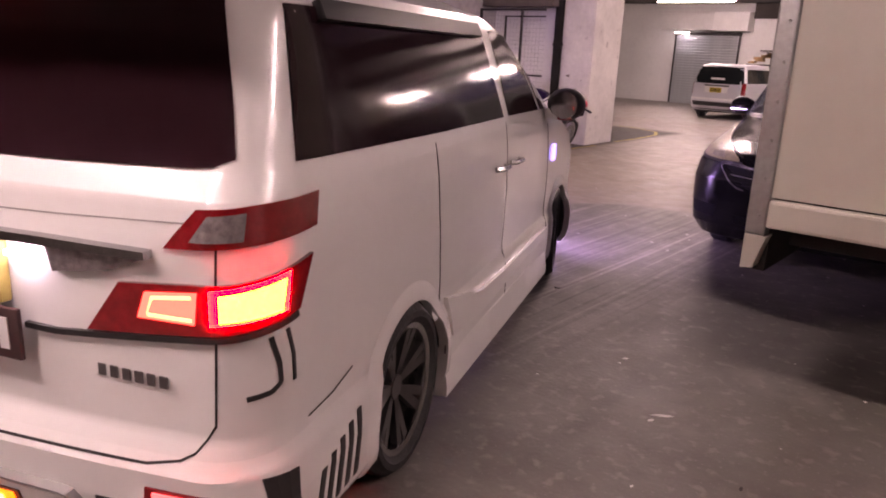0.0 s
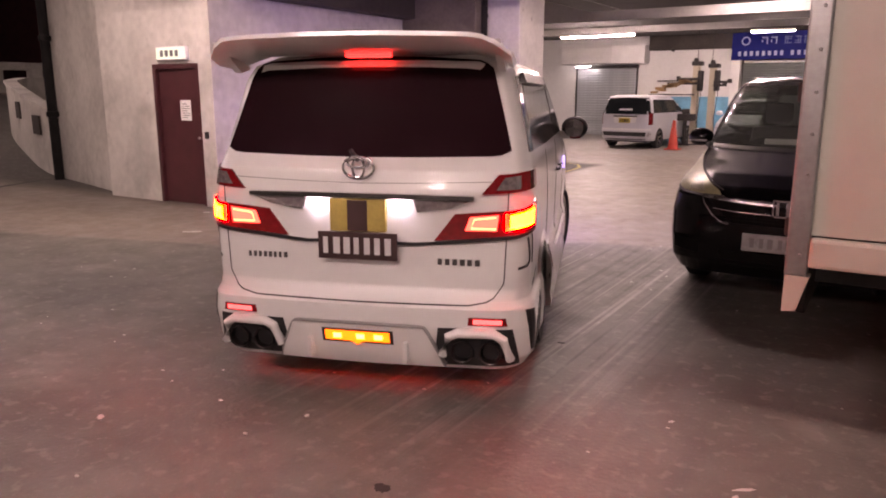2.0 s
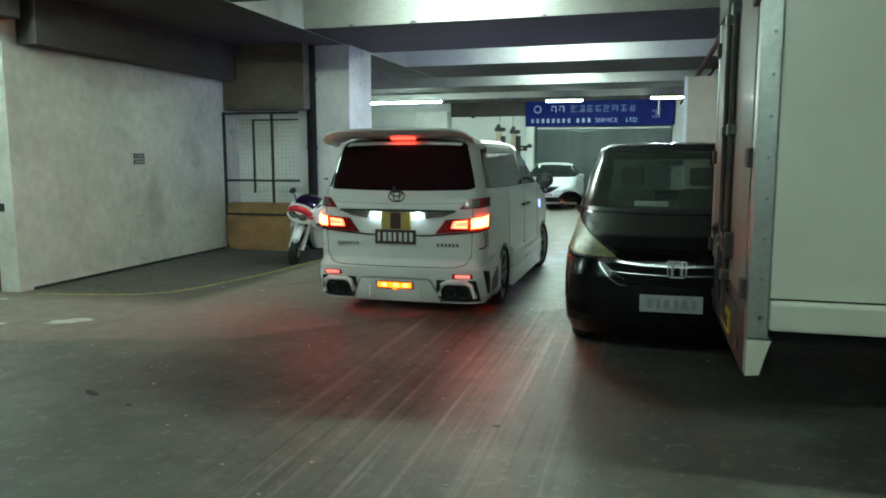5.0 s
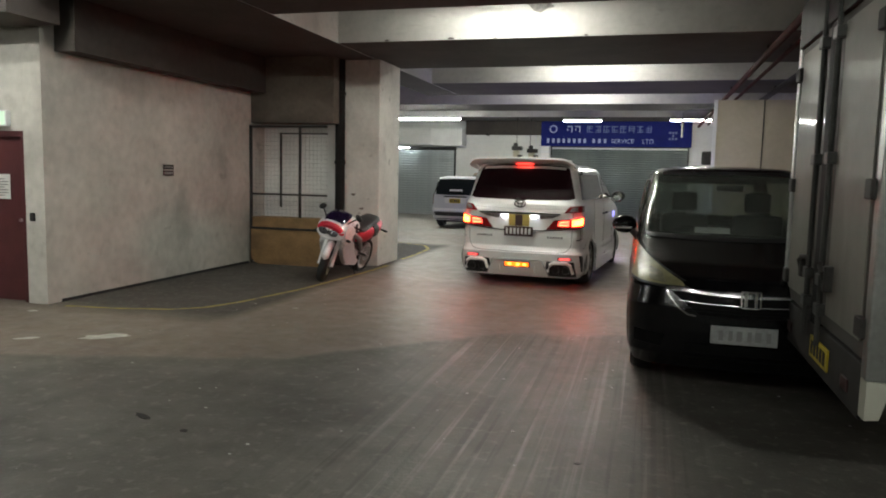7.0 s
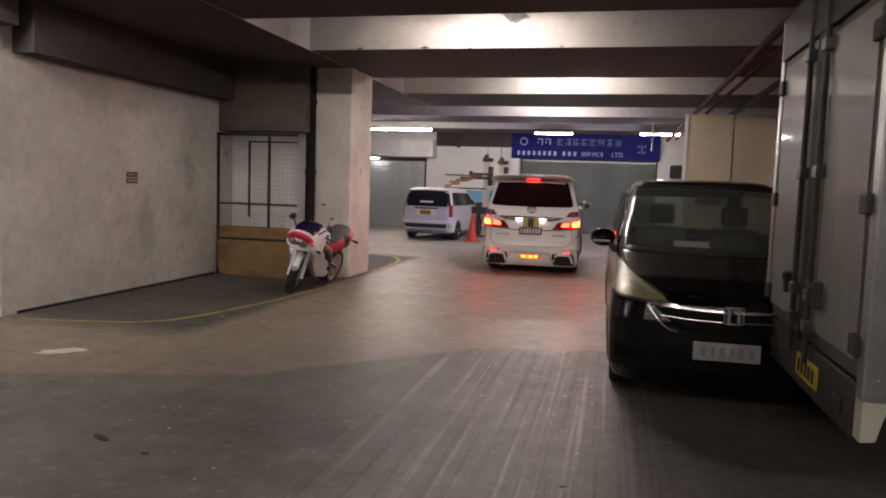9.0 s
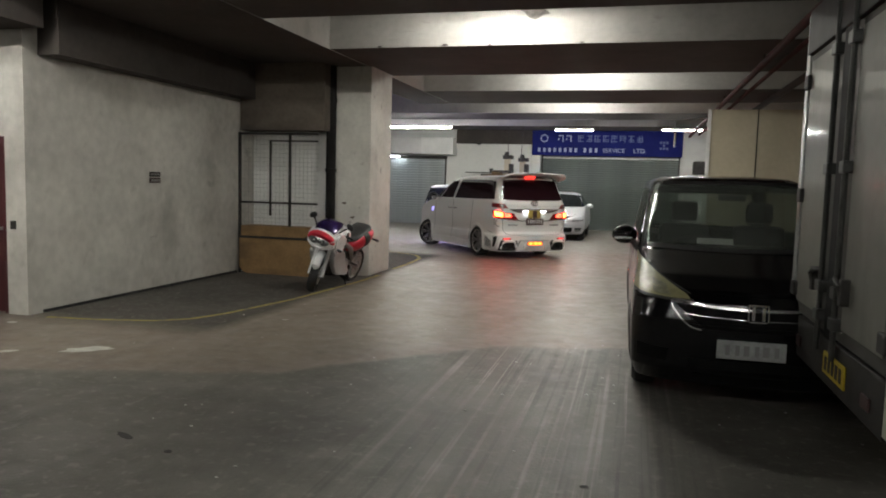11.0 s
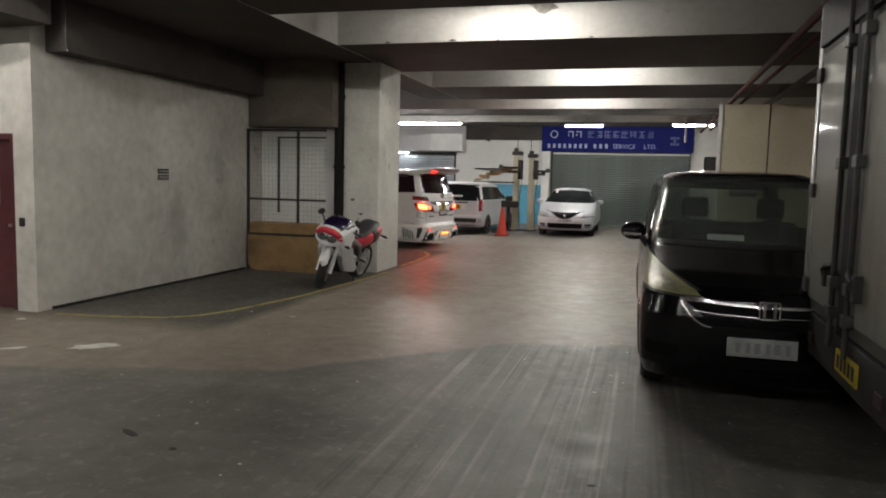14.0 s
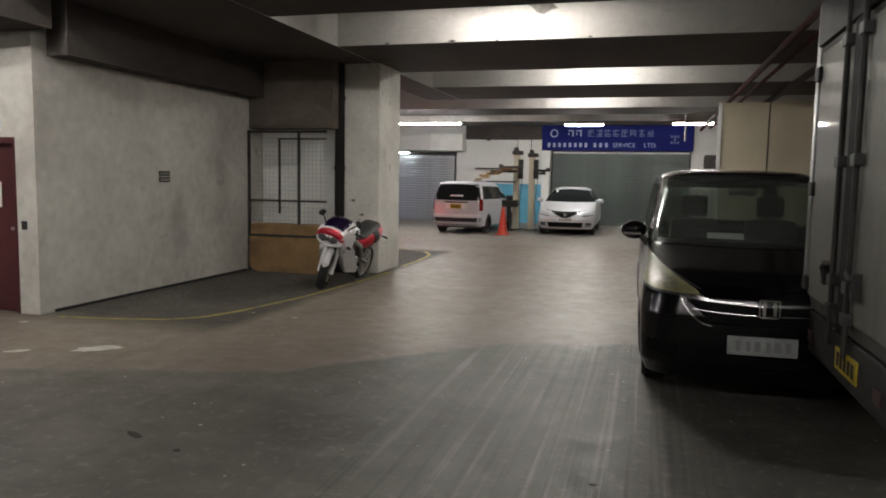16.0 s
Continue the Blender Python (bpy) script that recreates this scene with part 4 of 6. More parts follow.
    part("door_visor", VS.patch("side", [(-0.45, 1.70), (1.1, 1.70)], [(-0.45, 1.75), (1.08, 1.75)], 10, 1, 0.03, mirror=flip), M["trim"], van, "dark door visor", True)

# ---------------------------------------------------------------- the black parked people carrier
M["chrome_dull"] = mat("dull_chrome", (0.5, 0.5, 0.51), 0.2, 0.9, var=0.2, scale=8)
M["grille_black"] = mat("grille_plastic", (0.006, 0.006, 0.006), 0.7, spec=0.1)
# white plate greyed to carry the shadow it stands in
M["plate_shaded"] = mat("shaded_white_plate", (0.42, 0.43, 0.43), 0.5, var=0.4, scale=5)
M["char_grey"] = mat("worn_characters", (0.22, 0.22, 0.22), 0.6)
M["lamp_dull"] = mat("hazed_reflector", (0.3, 0.29, 0.2), 0.35, 0.3, var=0.4, scale=30)
black_car = empty("people_carrier", pose(0.905, 9.42, 0, 0, 0, 181), "black people carrier parked nose out beside the truck", "car")
BS = Shell([
    (0.20, 0.830, -0.78, 3.60, 0.2, 0.2, 0.30, 0.24, 0.04, 0.10),
    (0.32, 0.868, -0.84, 3.72, 0.2, 0.2, 0.30, 0.24, 0.04, 0.10),
    (0.52, 0.880, -0.86, 3.77, 0.2, 0.2, 0.32, 0.26, 0.04, 0.11),
    (0.70, 0.880, -0.86, 3.79, 0.2, 0.2, 0.32, 0.28, 0.04, 0.12),
    (0.84, 0.874, -0.85, 3.76, 0.2, 0.2, 0.34, 0.34, 0.04, 0.13),
    (0.92, 0.866, -0.85, 3.66, 0.2, 0.2, 0.36, 0.42, 0.04, 0.14),
    (1.00, 0.846, -0.85, 3.42, 0.2, 0.2, 0.36, 0.46, 0.04, 0.14),
    (1.08, 0.840, -0.85, 3.10, 0.2, 0.2, 0.42, 0.45, 0.04, 0.13),
    (1.145, 0.832, -0.84, 2.86, 0.2, 0.2, 0.30, 0.40, 0.04, 0.13),
    (1.17, 0.828, -0.84, 2.78, 0.2, 0.2, 0.20, 0.30, 0.04, 0.13),
    (1.30, 0.805, -0.83, 2.60, 0.15, 0.2, 0.16, 0.28, 0.04, 0.13),
    (1.62, 0.740, -0.79, 2.15, 0.15, 0.2, 0.15, 0.26, 0.04, 0.12),
    (1.74, 0.700, -0.75, 1.95, 0.2, 0.2, 0.18, 0.26, 0.04, 0.12),
    (1.79, 0.620, -0.66, 1.72, 0.25, 0.2, 0.25, 0.30, 0.04, 0.12),
    (1.815, 0.36, -0.35, 1.25, 0.2, 0.2, 0.20, 0.20, 0.02, 0.05),
])
BA = ((0.0, 0.31, 0.345), (2.86, 0.31, 0.345))
WIND = [(lambda c: 1.20 < c.z < 1.70 and c.y > 1.85 and abs(c.x) < 0.80 - 0.2 * (c.z - 1.2) - 0.05 and c.y > 2.78 - 1.25 * (c.z - 1.17) - 0.36)]
WIND.append(lambda c: abs(c.x) > 0.6 and 1.22 < c.z < 1.64 and -0.52 < c.y < 2.34 - 1.12 * (c.z - 1.2) - 0.06)
WIND.append(lambda c: c.y < -0.6 and abs(c.x) < 0.62 and 1.2 < c.z < 1.62)
part("body", BS.body(70, cuts=WIND, arches=BA), M["car_black"], black_car, "glossy black body", True)
part("rear_window", BS.patch("rear", [(-0.68, 1.17), (0.68, 1.17)], [(-0.62, 1.66), (0.62, 1.66)], 12, 4), M["glass"], black_car, "clear rear window", True).visible_shadow = False
for y, z, r in BA:
    for s in (1, -1):
        arch(BS, black_car, y, z, r, s, M["car_black"])
        wheel(black_car, s * 0.745, y, 0.315, 0.2, "rim_lip", 7, 0.21)
part("floor_pan", bm_box(-0.7, -0.7, 0.22, 0.7, 3.5, 0.32), M["black"], black_car)
part("windscreen", BS.patch("front", [(-0.90, 1.175), (0, 1.165), (0.90, 1.175)], [(-0.74, 1.71), (0, 1.72), (0.74, 1.71)], 24, 8), M["glass"], black_car, "clear windscreen", True).visible_shadow = False
bm = BS.line("front", [(-0.78, 1.175), (-0.4, 1.165), (0, 1.16), (0.4, 1.165), (0.78, 1.175)], 0.03, 0.008)
part("windscreen_seal", bm, M["trim"], black_car)
part("windscreen_seal", BS.line("front", [(-0.62, 1.725), (0, 1.735), (0.62, 1.725)], 0.03, 0.008), M["trim"], black_car)
mirrored(BS, "side_window", "side", [(-0.6, 1.20), (1.0, 1.19), (2.38, 1.19)], [(-0.5, 1.66), (1.0, 1.67), (1.88, 1.64)], M["glass"], black_car, "clear side window", n=18, m=5)
for s in (1, -1):
    part("pillar_trim", BS.line("side", [(2.30, 1.22), (2.12, 1.42), (1.92, 1.64)], 0.05, 0.004, mirror=s < 0), M["car_black"], black_car)
    lamp = part("headlamp", BS.patch("front", [(s * 0.46, 0.85), (s * 0.62, 0.855), (s * 0.84, 0.87), (s * 1.02, 0.90)], [(s * 0.49, 0.885), (s * 0.66, 0.975), (s * 0.84, 1.055), (s * 1.0, 1.11)], 16, 5, 0.010), M["lamp_yellowed"], black_car, "yellowed swept-back headlamp", True)
    part("reflector", BS.patch("front", [(s * 0.60, 0.868), (s * 0.74, 0.88)], [(s * 0.64, 0.935), (s * 0.76, 0.965)], 6, 3, 0.013), M["lamp_dull"], lamp, "", True)
    part("lamp_edge", BS.line("front", [(s * 0.44, 0.845), (s * 0.62, 0.848), (s * 0.84, 0.862), (s * 1.02, 0.892)], 0.012, 0.012), M["trim"], lamp)
    # chrome smile round the grille
    part("grille_trim", BS.line("front", [(s * 0.02, 0.805), (s * 0.3, 0.815), (s * 0.52, 0.835), (s * 0.60, 0.84)], 0.018, 0.018), M["chrome_dull"], black_car, "chrome grille bar", True)
    bm = BS.line("front", [(s * 0.60, 0.845), (s * 0.585, 0.79), (s * 0.52, 0.71), (s * 0.44, 0.655), (s * 0.38, 0.645)], 0.011, 0.014)
    BS.line("front", [(s * 0.08, 0.735), (s * 0.35, 0.742), (s * 0.51, 0.755)], 0.007, 0.014, bm=bm)
    part("grille_edge", bm, M["chrome_dull"], black_car, "thin chrome grille edge", True)
    part("fog_recess", BS.patch("front", [(s * 0.62, 0.38), (s * 0.86, 0.40)], [(s * 0.60, 0.48), (s * 0.86, 0.50)], 6, 2, 0.003), M["grille_black"], black_car)
    # mirror on a stalk
    bm = bmesh.new()
    bmesh.ops.create_uvsphere(bm, u_segments=18, v_segments=12, radius=1.0, matrix=Matrix.Translation((s * 0.955, 2.22, 1.23)) @ Matrix.Diagonal((0.12, 0.085, 0.088, 1)))
    mirror = part("wing_mirror", bm, M["car_black"], black_car, "black wing mirror", True)
    part("mirror_trim", bm_box(s * 0.965 - 0.085, 2.285, 1.185, s * 0.965 + 0.085, 2.312, 1.215, 0.01), M["chrome_dull"], mirror, "chrome strip")
    part("mirror_stalk", bm_tube([(s * 0.82, 2.25, 1.10), (s * 0.87, 2.24, 1.16), (s * 0.92, 2.23, 1.2)], 0.032, 8), M["trim"], mirror)
    part("door_gap", BS.line("side", [(1.05, 0.32), (1.05, 0.8), (1.02, 1.16)], mirror=s < 0), M["gap"], black_car)
    part("bonnet_gap", BS.line("front", [(s * 0.46, 0.893), (s * 0.66, 0.985), (s * 0.80, 1.05), (s * 0.86, 1.12)], 0.008, 0.003), M["gap"], black_car)
part("grille", BS.patch("front", [(-0.36, 0.655), (0, 0.65), (0.36, 0.655)], [(-0.56, 0.82), (0, 0.795), (0.56, 0.82)], 18, 4, 0.005), M["grille_black"], black_car, "black grille", True)
for z in (0.68, 0.71, 0.768):
    part("grille_bar", BS.line("front", [(-0.46, z), (0, z - 0.004), (0.46, z)], 0.008, 0.010), M["grille_black"], black_car)
bm = bmesh.new()
p = BS.point("front", 0, 0.8)
for x0, x1, z0, z1 in ((-0.046, -0.024, 0.742, 0.842), (0.024, 0.046, 0.742, 0.842), (-0.070, 0.070, 0.845, 0.857), (-0.058, 0.058, 0.724, 0.736), (-0.072, -0.061, 0.736, 0.846), (0.061, 0.072, 0.736, 0.846)):
    bm_box(x0, p.y + 0.012, z0, x1, p.y + 0.034, z1, bm=bm)
part("badge", bm, M["chrome_dull"], black_car, "chrome badge")
part("lower_grille", BS.patch("front", [(-0.42, 0.30), (0.42, 0.30)], [(-0.46, 0.42), (0.46, 0.42)], 12, 2, 0.003), M["grille_black"], black_car)
plate = part("number_plate", bm_box(-0.20, 3.785, 0.45, 0.27, 3.80, 0.585, 0.004), M["plate_shaded"], black_car, "white number plate")
bars(plate, -0.165, 0.235, 3.802, 0.48, 0.555, 6, M["char_grey"], "plate_character", seed=8)
part("bonnet_crease", BS.line("front", [(-0.30, 0.915), (0, 0.905), (0.30, 0.915)], 0.02, 0.004), M["car_black"], black_car, "", True)
# cabin seen through the windscreen
part("dashboard", bm_box(-0.72, 2.2, 0.95, 0.72, 2.62, 1.15, 0.05), M["dash"], black_car)
part("paper", prism([(2.56, 1.17), (2.60, 1.172), (2.545, 1.245), (2.535, 1.24)], 0.03, 0.33, "x"), M["paper"], black_car, "white paper on the dashboard")
for s in (1, -1):
    seat = part("seat", bm_box(s * 0.36 - 0.24, 1.35, 0.75, s * 0.36 + 0.24, 1.55, 1.32, 0.07), M["seat"], black_car, "dark front seat", True)
    part("headrest", bm_box(s * 0.36 - 0.13, 1.36, 1.34, s * 0.36 + 0.13, 1.46, 1.55, 0.05), M["seat"], seat, "", True)
part("inner_mirror", bm_box(-0.12, 2.06, 1.57, 0.12, 2.09, 1.63, 0.012), M["trim"], black_car, "", True)
part("steering_wheel", bm_tube([(0.36 + 0.18 * math.cos(a), 2.15 + 0.06 * math.sin(a), 1.08 + 0.16 * math.sin(a)) for a in np.linspace(0, 2 * math.pi, 25)], 0.016, 8, caps=False), M["trim"], black_car, "", True)

# ---------------------------------------------------------------- silver cars at the far end


def silver_rear_car():
    car = empty("estate_car", pose(-5.47, 22.45, 0, 0, 0, -4), "silver people carrier parked nose in with a yellow plate", "car")
    S = Shell([
        (0.24, 0.76, -0.74, 3.45, 0.2, 0.2, 0.5, 0.4, 0.03, 0.1), (0.35, 0.78, -0.84, 3.55, 0.15, 0.2, 0.5, 0.4, 0.03, 0.1),
        (0.52, 0.79, -0.88, 3.6, 0.15, 0.2, 0.5, 0.4, 0.03, 0.1), (0.58, 0.79, -0.84, 3.6, 0.12, 0.2, 0.5, 0.4, 0.03, 0.1),
        (0.85, 0.79, -0.83, 3.45, 0.10, 0.2, 0.5, 0.4, 0.03, 0.1), (0.98, 0.785, -0.82, 2.9, 0.10, 0.2, 0.4, 0.4, 0.03, 0.1),
        (1.05, 0.77, -0.80, 2.55, 0.10, 0.2, 0.3, 0.3, 0.03, 0.1), (1.45, 0.69, -0.66, 1.7, 0.10, 0.2, 0.3, 0.3, 0.03, 0.1),
        (1.55, 0.66, -0.60, 1.4, 0.15, 0.2, 0.3, 0.3, 0.03, 0.1), (1.60, 0.5, -0.4, 1.0, 0.2, 0.2, 0.3, 0.3, 0.02, 0.05)])
    A = ((0, 0.3, 0.33), (2.7, 0.3, 0.33))
    part("body", S.body(36, arches=A), M["silver"], car, "silver body", True)
    for y, z, r in A:
        for s in (1, -1):
            arch(S, car, y, z, r, s, M["silver"])
            wheel(car, s * 0.72, y, 0.305, 0.19, "rim_lip", 5, 0.2)
    part("floor_pan", bm_box(-0.65, -0.7, 0.2, 0.65, 3.3, 0.32), M["black"], car)
    part("rear_window", S.patch("rear", [(-0.80, 1.03), (0, 1.02), (0.80, 1.03)], [(-0.66, 1.50), (0, 1.52), (0.66, 1.50)], 20, 6), M["tint_grey"], car, "black rear window", True)
    part("window_sticker", S.patch("rear", [(-0.21, 1.14), (0.2, 1.14)], [(-0.21, 1.19), (0.2, 1.19)], 4, 1, 0.010), M["paper"], car, "white strip in the rear window")
    mirrored(S, "side_window", "side", [(-0.5, 1.06), (2.2, 1.05)], [(-0.42, 1.46), (1.55, 1.44)], M["tint_grey"], car, "dark side window", n=16, m=4)
    for s in (1, -1):
        part("tail_lamp", S.patch("rear", [(s * 0.73, 0.72), (s * 0.93, 0.72)], [(s * 0.72, 1.06), (s * 0.92, 1.08)], 5, 5, 0.010), M["red_lens"], car, "tall dark red tail lamp", True)
        bm = bmesh.new()
        bmesh.ops.create_uvsphere(bm, u_segments=12, v_segments=8, radius=1.0, matrix=Matrix.Translation((s * 0.92, 2.05, 1.08)) @ Matrix.Diagonal((0.1, 0.06, 0.07, 1)))
        part("wing_mirror", bm, M["silver"], car, "", True)
    part("bumper_trim", S.line("rear", [(-0.82, 0.585), (0, 0.58), (0.82, 0.585)], 0.05, 0.012), M["white"], car, "pale bumper strip", True)
    part("lower_bumper", S.patch("rear", [(-0.80, 0.27), (0.80, 0.27)], [(-0.86, 0.50), (0.86, 0.50)], 18, 2, 0.004), M["trim"], car, "dark lower bumper", True)
    part("plate_recess", S.patch("rear", [(-0.33, 0.77), (0.33, 0.77)], [(-0.36, 0.97), (0.36, 0.97)], 6, 2, 0.006), M["white"], car)
    part("garnish", S.patch("rear", [(-0.36, 0.95), (0.36, 0.95)], [(-0.38, 0.985), (0.38, 0.985)], 6, 1, 0.02), M["trim"], car)
    plate = part("number_plate", bm_box(-0.18, -0.875, 0.775, 0.18, -0.86, 0.915, 0.003), M["plate_y"], car, "yellow number plate")
    bars(plate, -0.15, 0.15, -0.877, 0.80, 0.89, 5, M["dark"], seed=11)
    return car


def silver_front_car():
    car = empty("saloon_car", pose(-2.38, 26.05, 0, 0, 0, 181), "silver saloon parked nose out before the shutter", "car")
    S = Shell([
        (0.20, 0.78, -0.9, 3.42, 0.2, 0.2, 0.5, 0.35, 0.03, 0.12), (0.33, 0.86, -0.95, 3.52, 0.2, 0.2, 0.5, 0.4, 0.03, 0.14),
        (0.50, 0.875, -0.97, 3.55, 0.2, 0.2, 0.55, 0.45, 0.03, 0.15), (0.66, 0.87, -0.95, 3.50, 0.2, 0.2, 0.55, 0.5, 0.03, 0.15),
        (0.78, 0.865, -0.9, 3.22, 0.2, 0.2, 0.5, 0.5, 0.03, 0.14), (0.90, 0.85, -0.85, 2.75, 0.2, 0.2, 0.4, 0.4, 0.03, 0.12),
        (0.97, 0.83, -0.75, 2.42, 0.2, 0.2, 0.3, 0.4, 0.03, 0.12), (1.02, 0.80, -0.35, 2.30, 0.2, 0.2, 0.25, 0.35, 0.03, 0.12),
        (1.30, 0.66, 0.25, 1.65, 0.2, 0.2, 0.2, 0.3, 0.03, 0.10), (1.42, 0.56, 0.45, 1.35, 0.2, 0.2, 0.2, 0.3, 0.03, 0.10), (1.465, 0.38, 0.6, 1.05, 0.2, 0.2, 0.2, 0.2, 0.02, 0.05)])
    A = ((0, 0.31, 0.34), (2.64, 0.31, 0.34))
    part("body", S.body(36, arches=A), M["silver"], car, "silver body", True)
    for y, z, r in A:
        for s in (1, -1):
            arch(S, car, y, z, r, s, M["silver"])
            wheel(car, s * 0.755, y, 0.31, 0.2, "rim_lip", 5, 0.21)
    part("floor_pan", bm_box(-0.65, -0.7, 0.2, 0.65, 3.2, 0.3), M["black"], car)
    part("windscreen", S.patch("front", [(-0.92, 1.015), (0, 1.0), (0.92, 1.015)], [(-0.62, 1.37), (0, 1.40), (0.62, 1.37)], 20, 6), M["tint_grey"], car, "dark windscreen", True)
    part("tax_disc", S.patch("front", [(0.42, 1.30), (0.5, 1.30)], [(0.42, 1.37), (0.5, 1.37)], 2, 1, 0.010), M["paper"], car)
    mirrored(S, "side_window", "side", [(-0.2, 1.05), (2.0, 1.03)], [(0.4, 1.36), (1.3, 1.36)], M["tint_grey"], car, "dark side window", n=14, m=4)
    part("grille", S.patch("front", [(-0.13, 0.555), (0, 0.535), (0.13, 0.555)], [(-0.43, 0.725), (0, 0.70), (0.43, 0.725)], 12, 3, 0.03), M["grille_black"], car, "black five-point grille", True)
    part("grille_rim", S.line("front", [(-0.43, 0.725), (-0.13, 0.552), (0, 0.532), (0.13, 0.552), (0.43, 0.725)], 0.022, 0.034), M["chrome"], car, "chrome grille rim", True)
    part("bonnet_gap", S.line("front", [(-0.62, 0.79), (-0.45, 0.74), (0, 0.728), (0.45, 0.74), (0.62, 0.79)], 0.008, 0.004), M["gap"], car)
    part("bumper_gap", S.line("front", [(-0.75, 0.59), (-0.5, 0.585), (0.5, 0.585), (0.75, 0.59)], 0.007, 0.004), M["gap"], car)
    part("badge", bm_lathe([(0.0, 3.585), (0.05, 3.58), (0.055, 3.56)], 16, "y"), M["chrome"], car, "chrome badge").matrix_basis = pose(0, -0.02, 0.64)
    part("lower_grille", S.patch("front", [(-0.50, 0.27), (0.50, 0.27)], [(-0.54, 0.41), (0.54, 0.41)], 12, 2, 0.02), M["grille_black"], car, "black lower grille", True)
    for s in (1, -1):
        part("headlamp", S.patch("front", [(s * 0.50, 0.61), (s * 0.98, 0.64)], [(s * 0.55, 0.69), (s * 1.02, 0.76)], 10, 3, 0.010), M["lamp_clear"], car, "clear headlamp", True)
        part("lamp_bezel", S.line("front", [(s * 0.50, 0.605), (s * 0.74, 0.62), (s * 0.98, 0.635)], 0.016, 0.013), M["trim"], car)
        part("fog_lamp", S.patch("front", [(s * 0.62, 0.29), (s * 0.82, 0.30)], [(s * 0.60, 0.40), (s * 0.84, 0.40)], 5, 2, 0.006), M["trim"], car)
        bm = bmesh.new()
        bmesh.ops.create_uvsphere(bm, u_segments=12, v_segments=8, radius=1.0, matrix=Matrix.Translation((s * 0.96, 1.95, 1.04)) @ Matrix.Diagonal((0.11, 0.06, 0.075, 1)))
        part("wing_mirror", bm, M["silver"], car, "", True)
    plate = part("number_plate", bm_box(-0.25, 3.545, 0.44, 0.25, 3.56, 0.54, 0.003), M["plate_w"], car, "white number plate")
    bars(plate, -0.21, 0.21, 3.563, 0.455, 0.525, 6, M["dark"], seed=12)
    return car


silver_rear_car()
silver_front_car()

# ---------------------------------------------------------------- the box truck
truck = empty("box_truck", pose(1.24, 3.66, 0), "cream box truck with steel corner posts and closed rear doors", "truck")
M["truck_side"] = add_stains(mat("cream_truck_panel", (0.54, 0.54, 0.46), 0.42, var=0.08, scale=0.8), (0.4, 0.39, 0.33), 0.6, 0.85, 0.9, (0.4, 1, 1.5), 0.5)
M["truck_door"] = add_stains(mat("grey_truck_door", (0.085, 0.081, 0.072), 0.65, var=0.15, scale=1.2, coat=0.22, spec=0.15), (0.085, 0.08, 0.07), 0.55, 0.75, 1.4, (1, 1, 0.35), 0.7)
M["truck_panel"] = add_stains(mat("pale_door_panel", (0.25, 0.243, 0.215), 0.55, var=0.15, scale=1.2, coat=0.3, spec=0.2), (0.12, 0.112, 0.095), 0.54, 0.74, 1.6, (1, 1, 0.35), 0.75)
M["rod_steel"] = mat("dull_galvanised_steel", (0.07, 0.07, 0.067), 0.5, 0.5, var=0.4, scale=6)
M["truck_steel"] = add_stains(mat("worn_post_steel", (0.36, 0.37, 0.36), 0.4, 0.8, var=0.3, scale=3, bump=0.1, bscale=30), (0.2, 0.19, 0.17), 0.55, 0.7, 4, (1, 1, 0.3), 0.6)
body = part("box_body", bm_box(0.06, 0.03, 0.95, 5.6, 2.27, 2.92), M["truck_side"], truck, "cream side panels")
part("roof_rail", bm_box(0.0, 0.0, 2.88, 5.6, 0.08, 2.98, 0.01), M["truck_steel"], truck)
part("bottom_rail", bm_box(0.10, -0.015, 0.79, 5.6, 0.06, 0.94, 0.02), M["truck_side"], truck, "cream bottom rail")
for y0, y1 in ((0.0, 0.10), (2.20, 2.30)):
    post = part("corner_post", bm_box(-0.005, y0, 0.74, 0.10, y1, 2.95, 0.012), M["truck_steel"], truck, "riveted steel corner post")
    bm = bmesh.new()
    for z in np.arange(0.85, 2.9, 0.2):
        bmesh.ops.create_uvsphere(bm, u_segments=8, v_segments=6, radius=0.009, matrix=Matrix.Translation((0.06, y0, z)))
        bmesh.ops.create_uvsphere(bm, u_segments=8, v_segments=6, radius=0.009, matrix=Matrix.Translation((0.012, y0 + 0.03, z)))
    tagged(part("rivets", bm, M["truck_steel"], post, "", True), kind="stuff")
    part("post_foot", prism([(0.0, 0.74), (0.115, 0.74), (0.09, 0.66), (0.065, 0.56), (0.0, 0.55)], y0 - 0.004, y1, "y"), M["truck_side"], post, "tapered foot below the post")
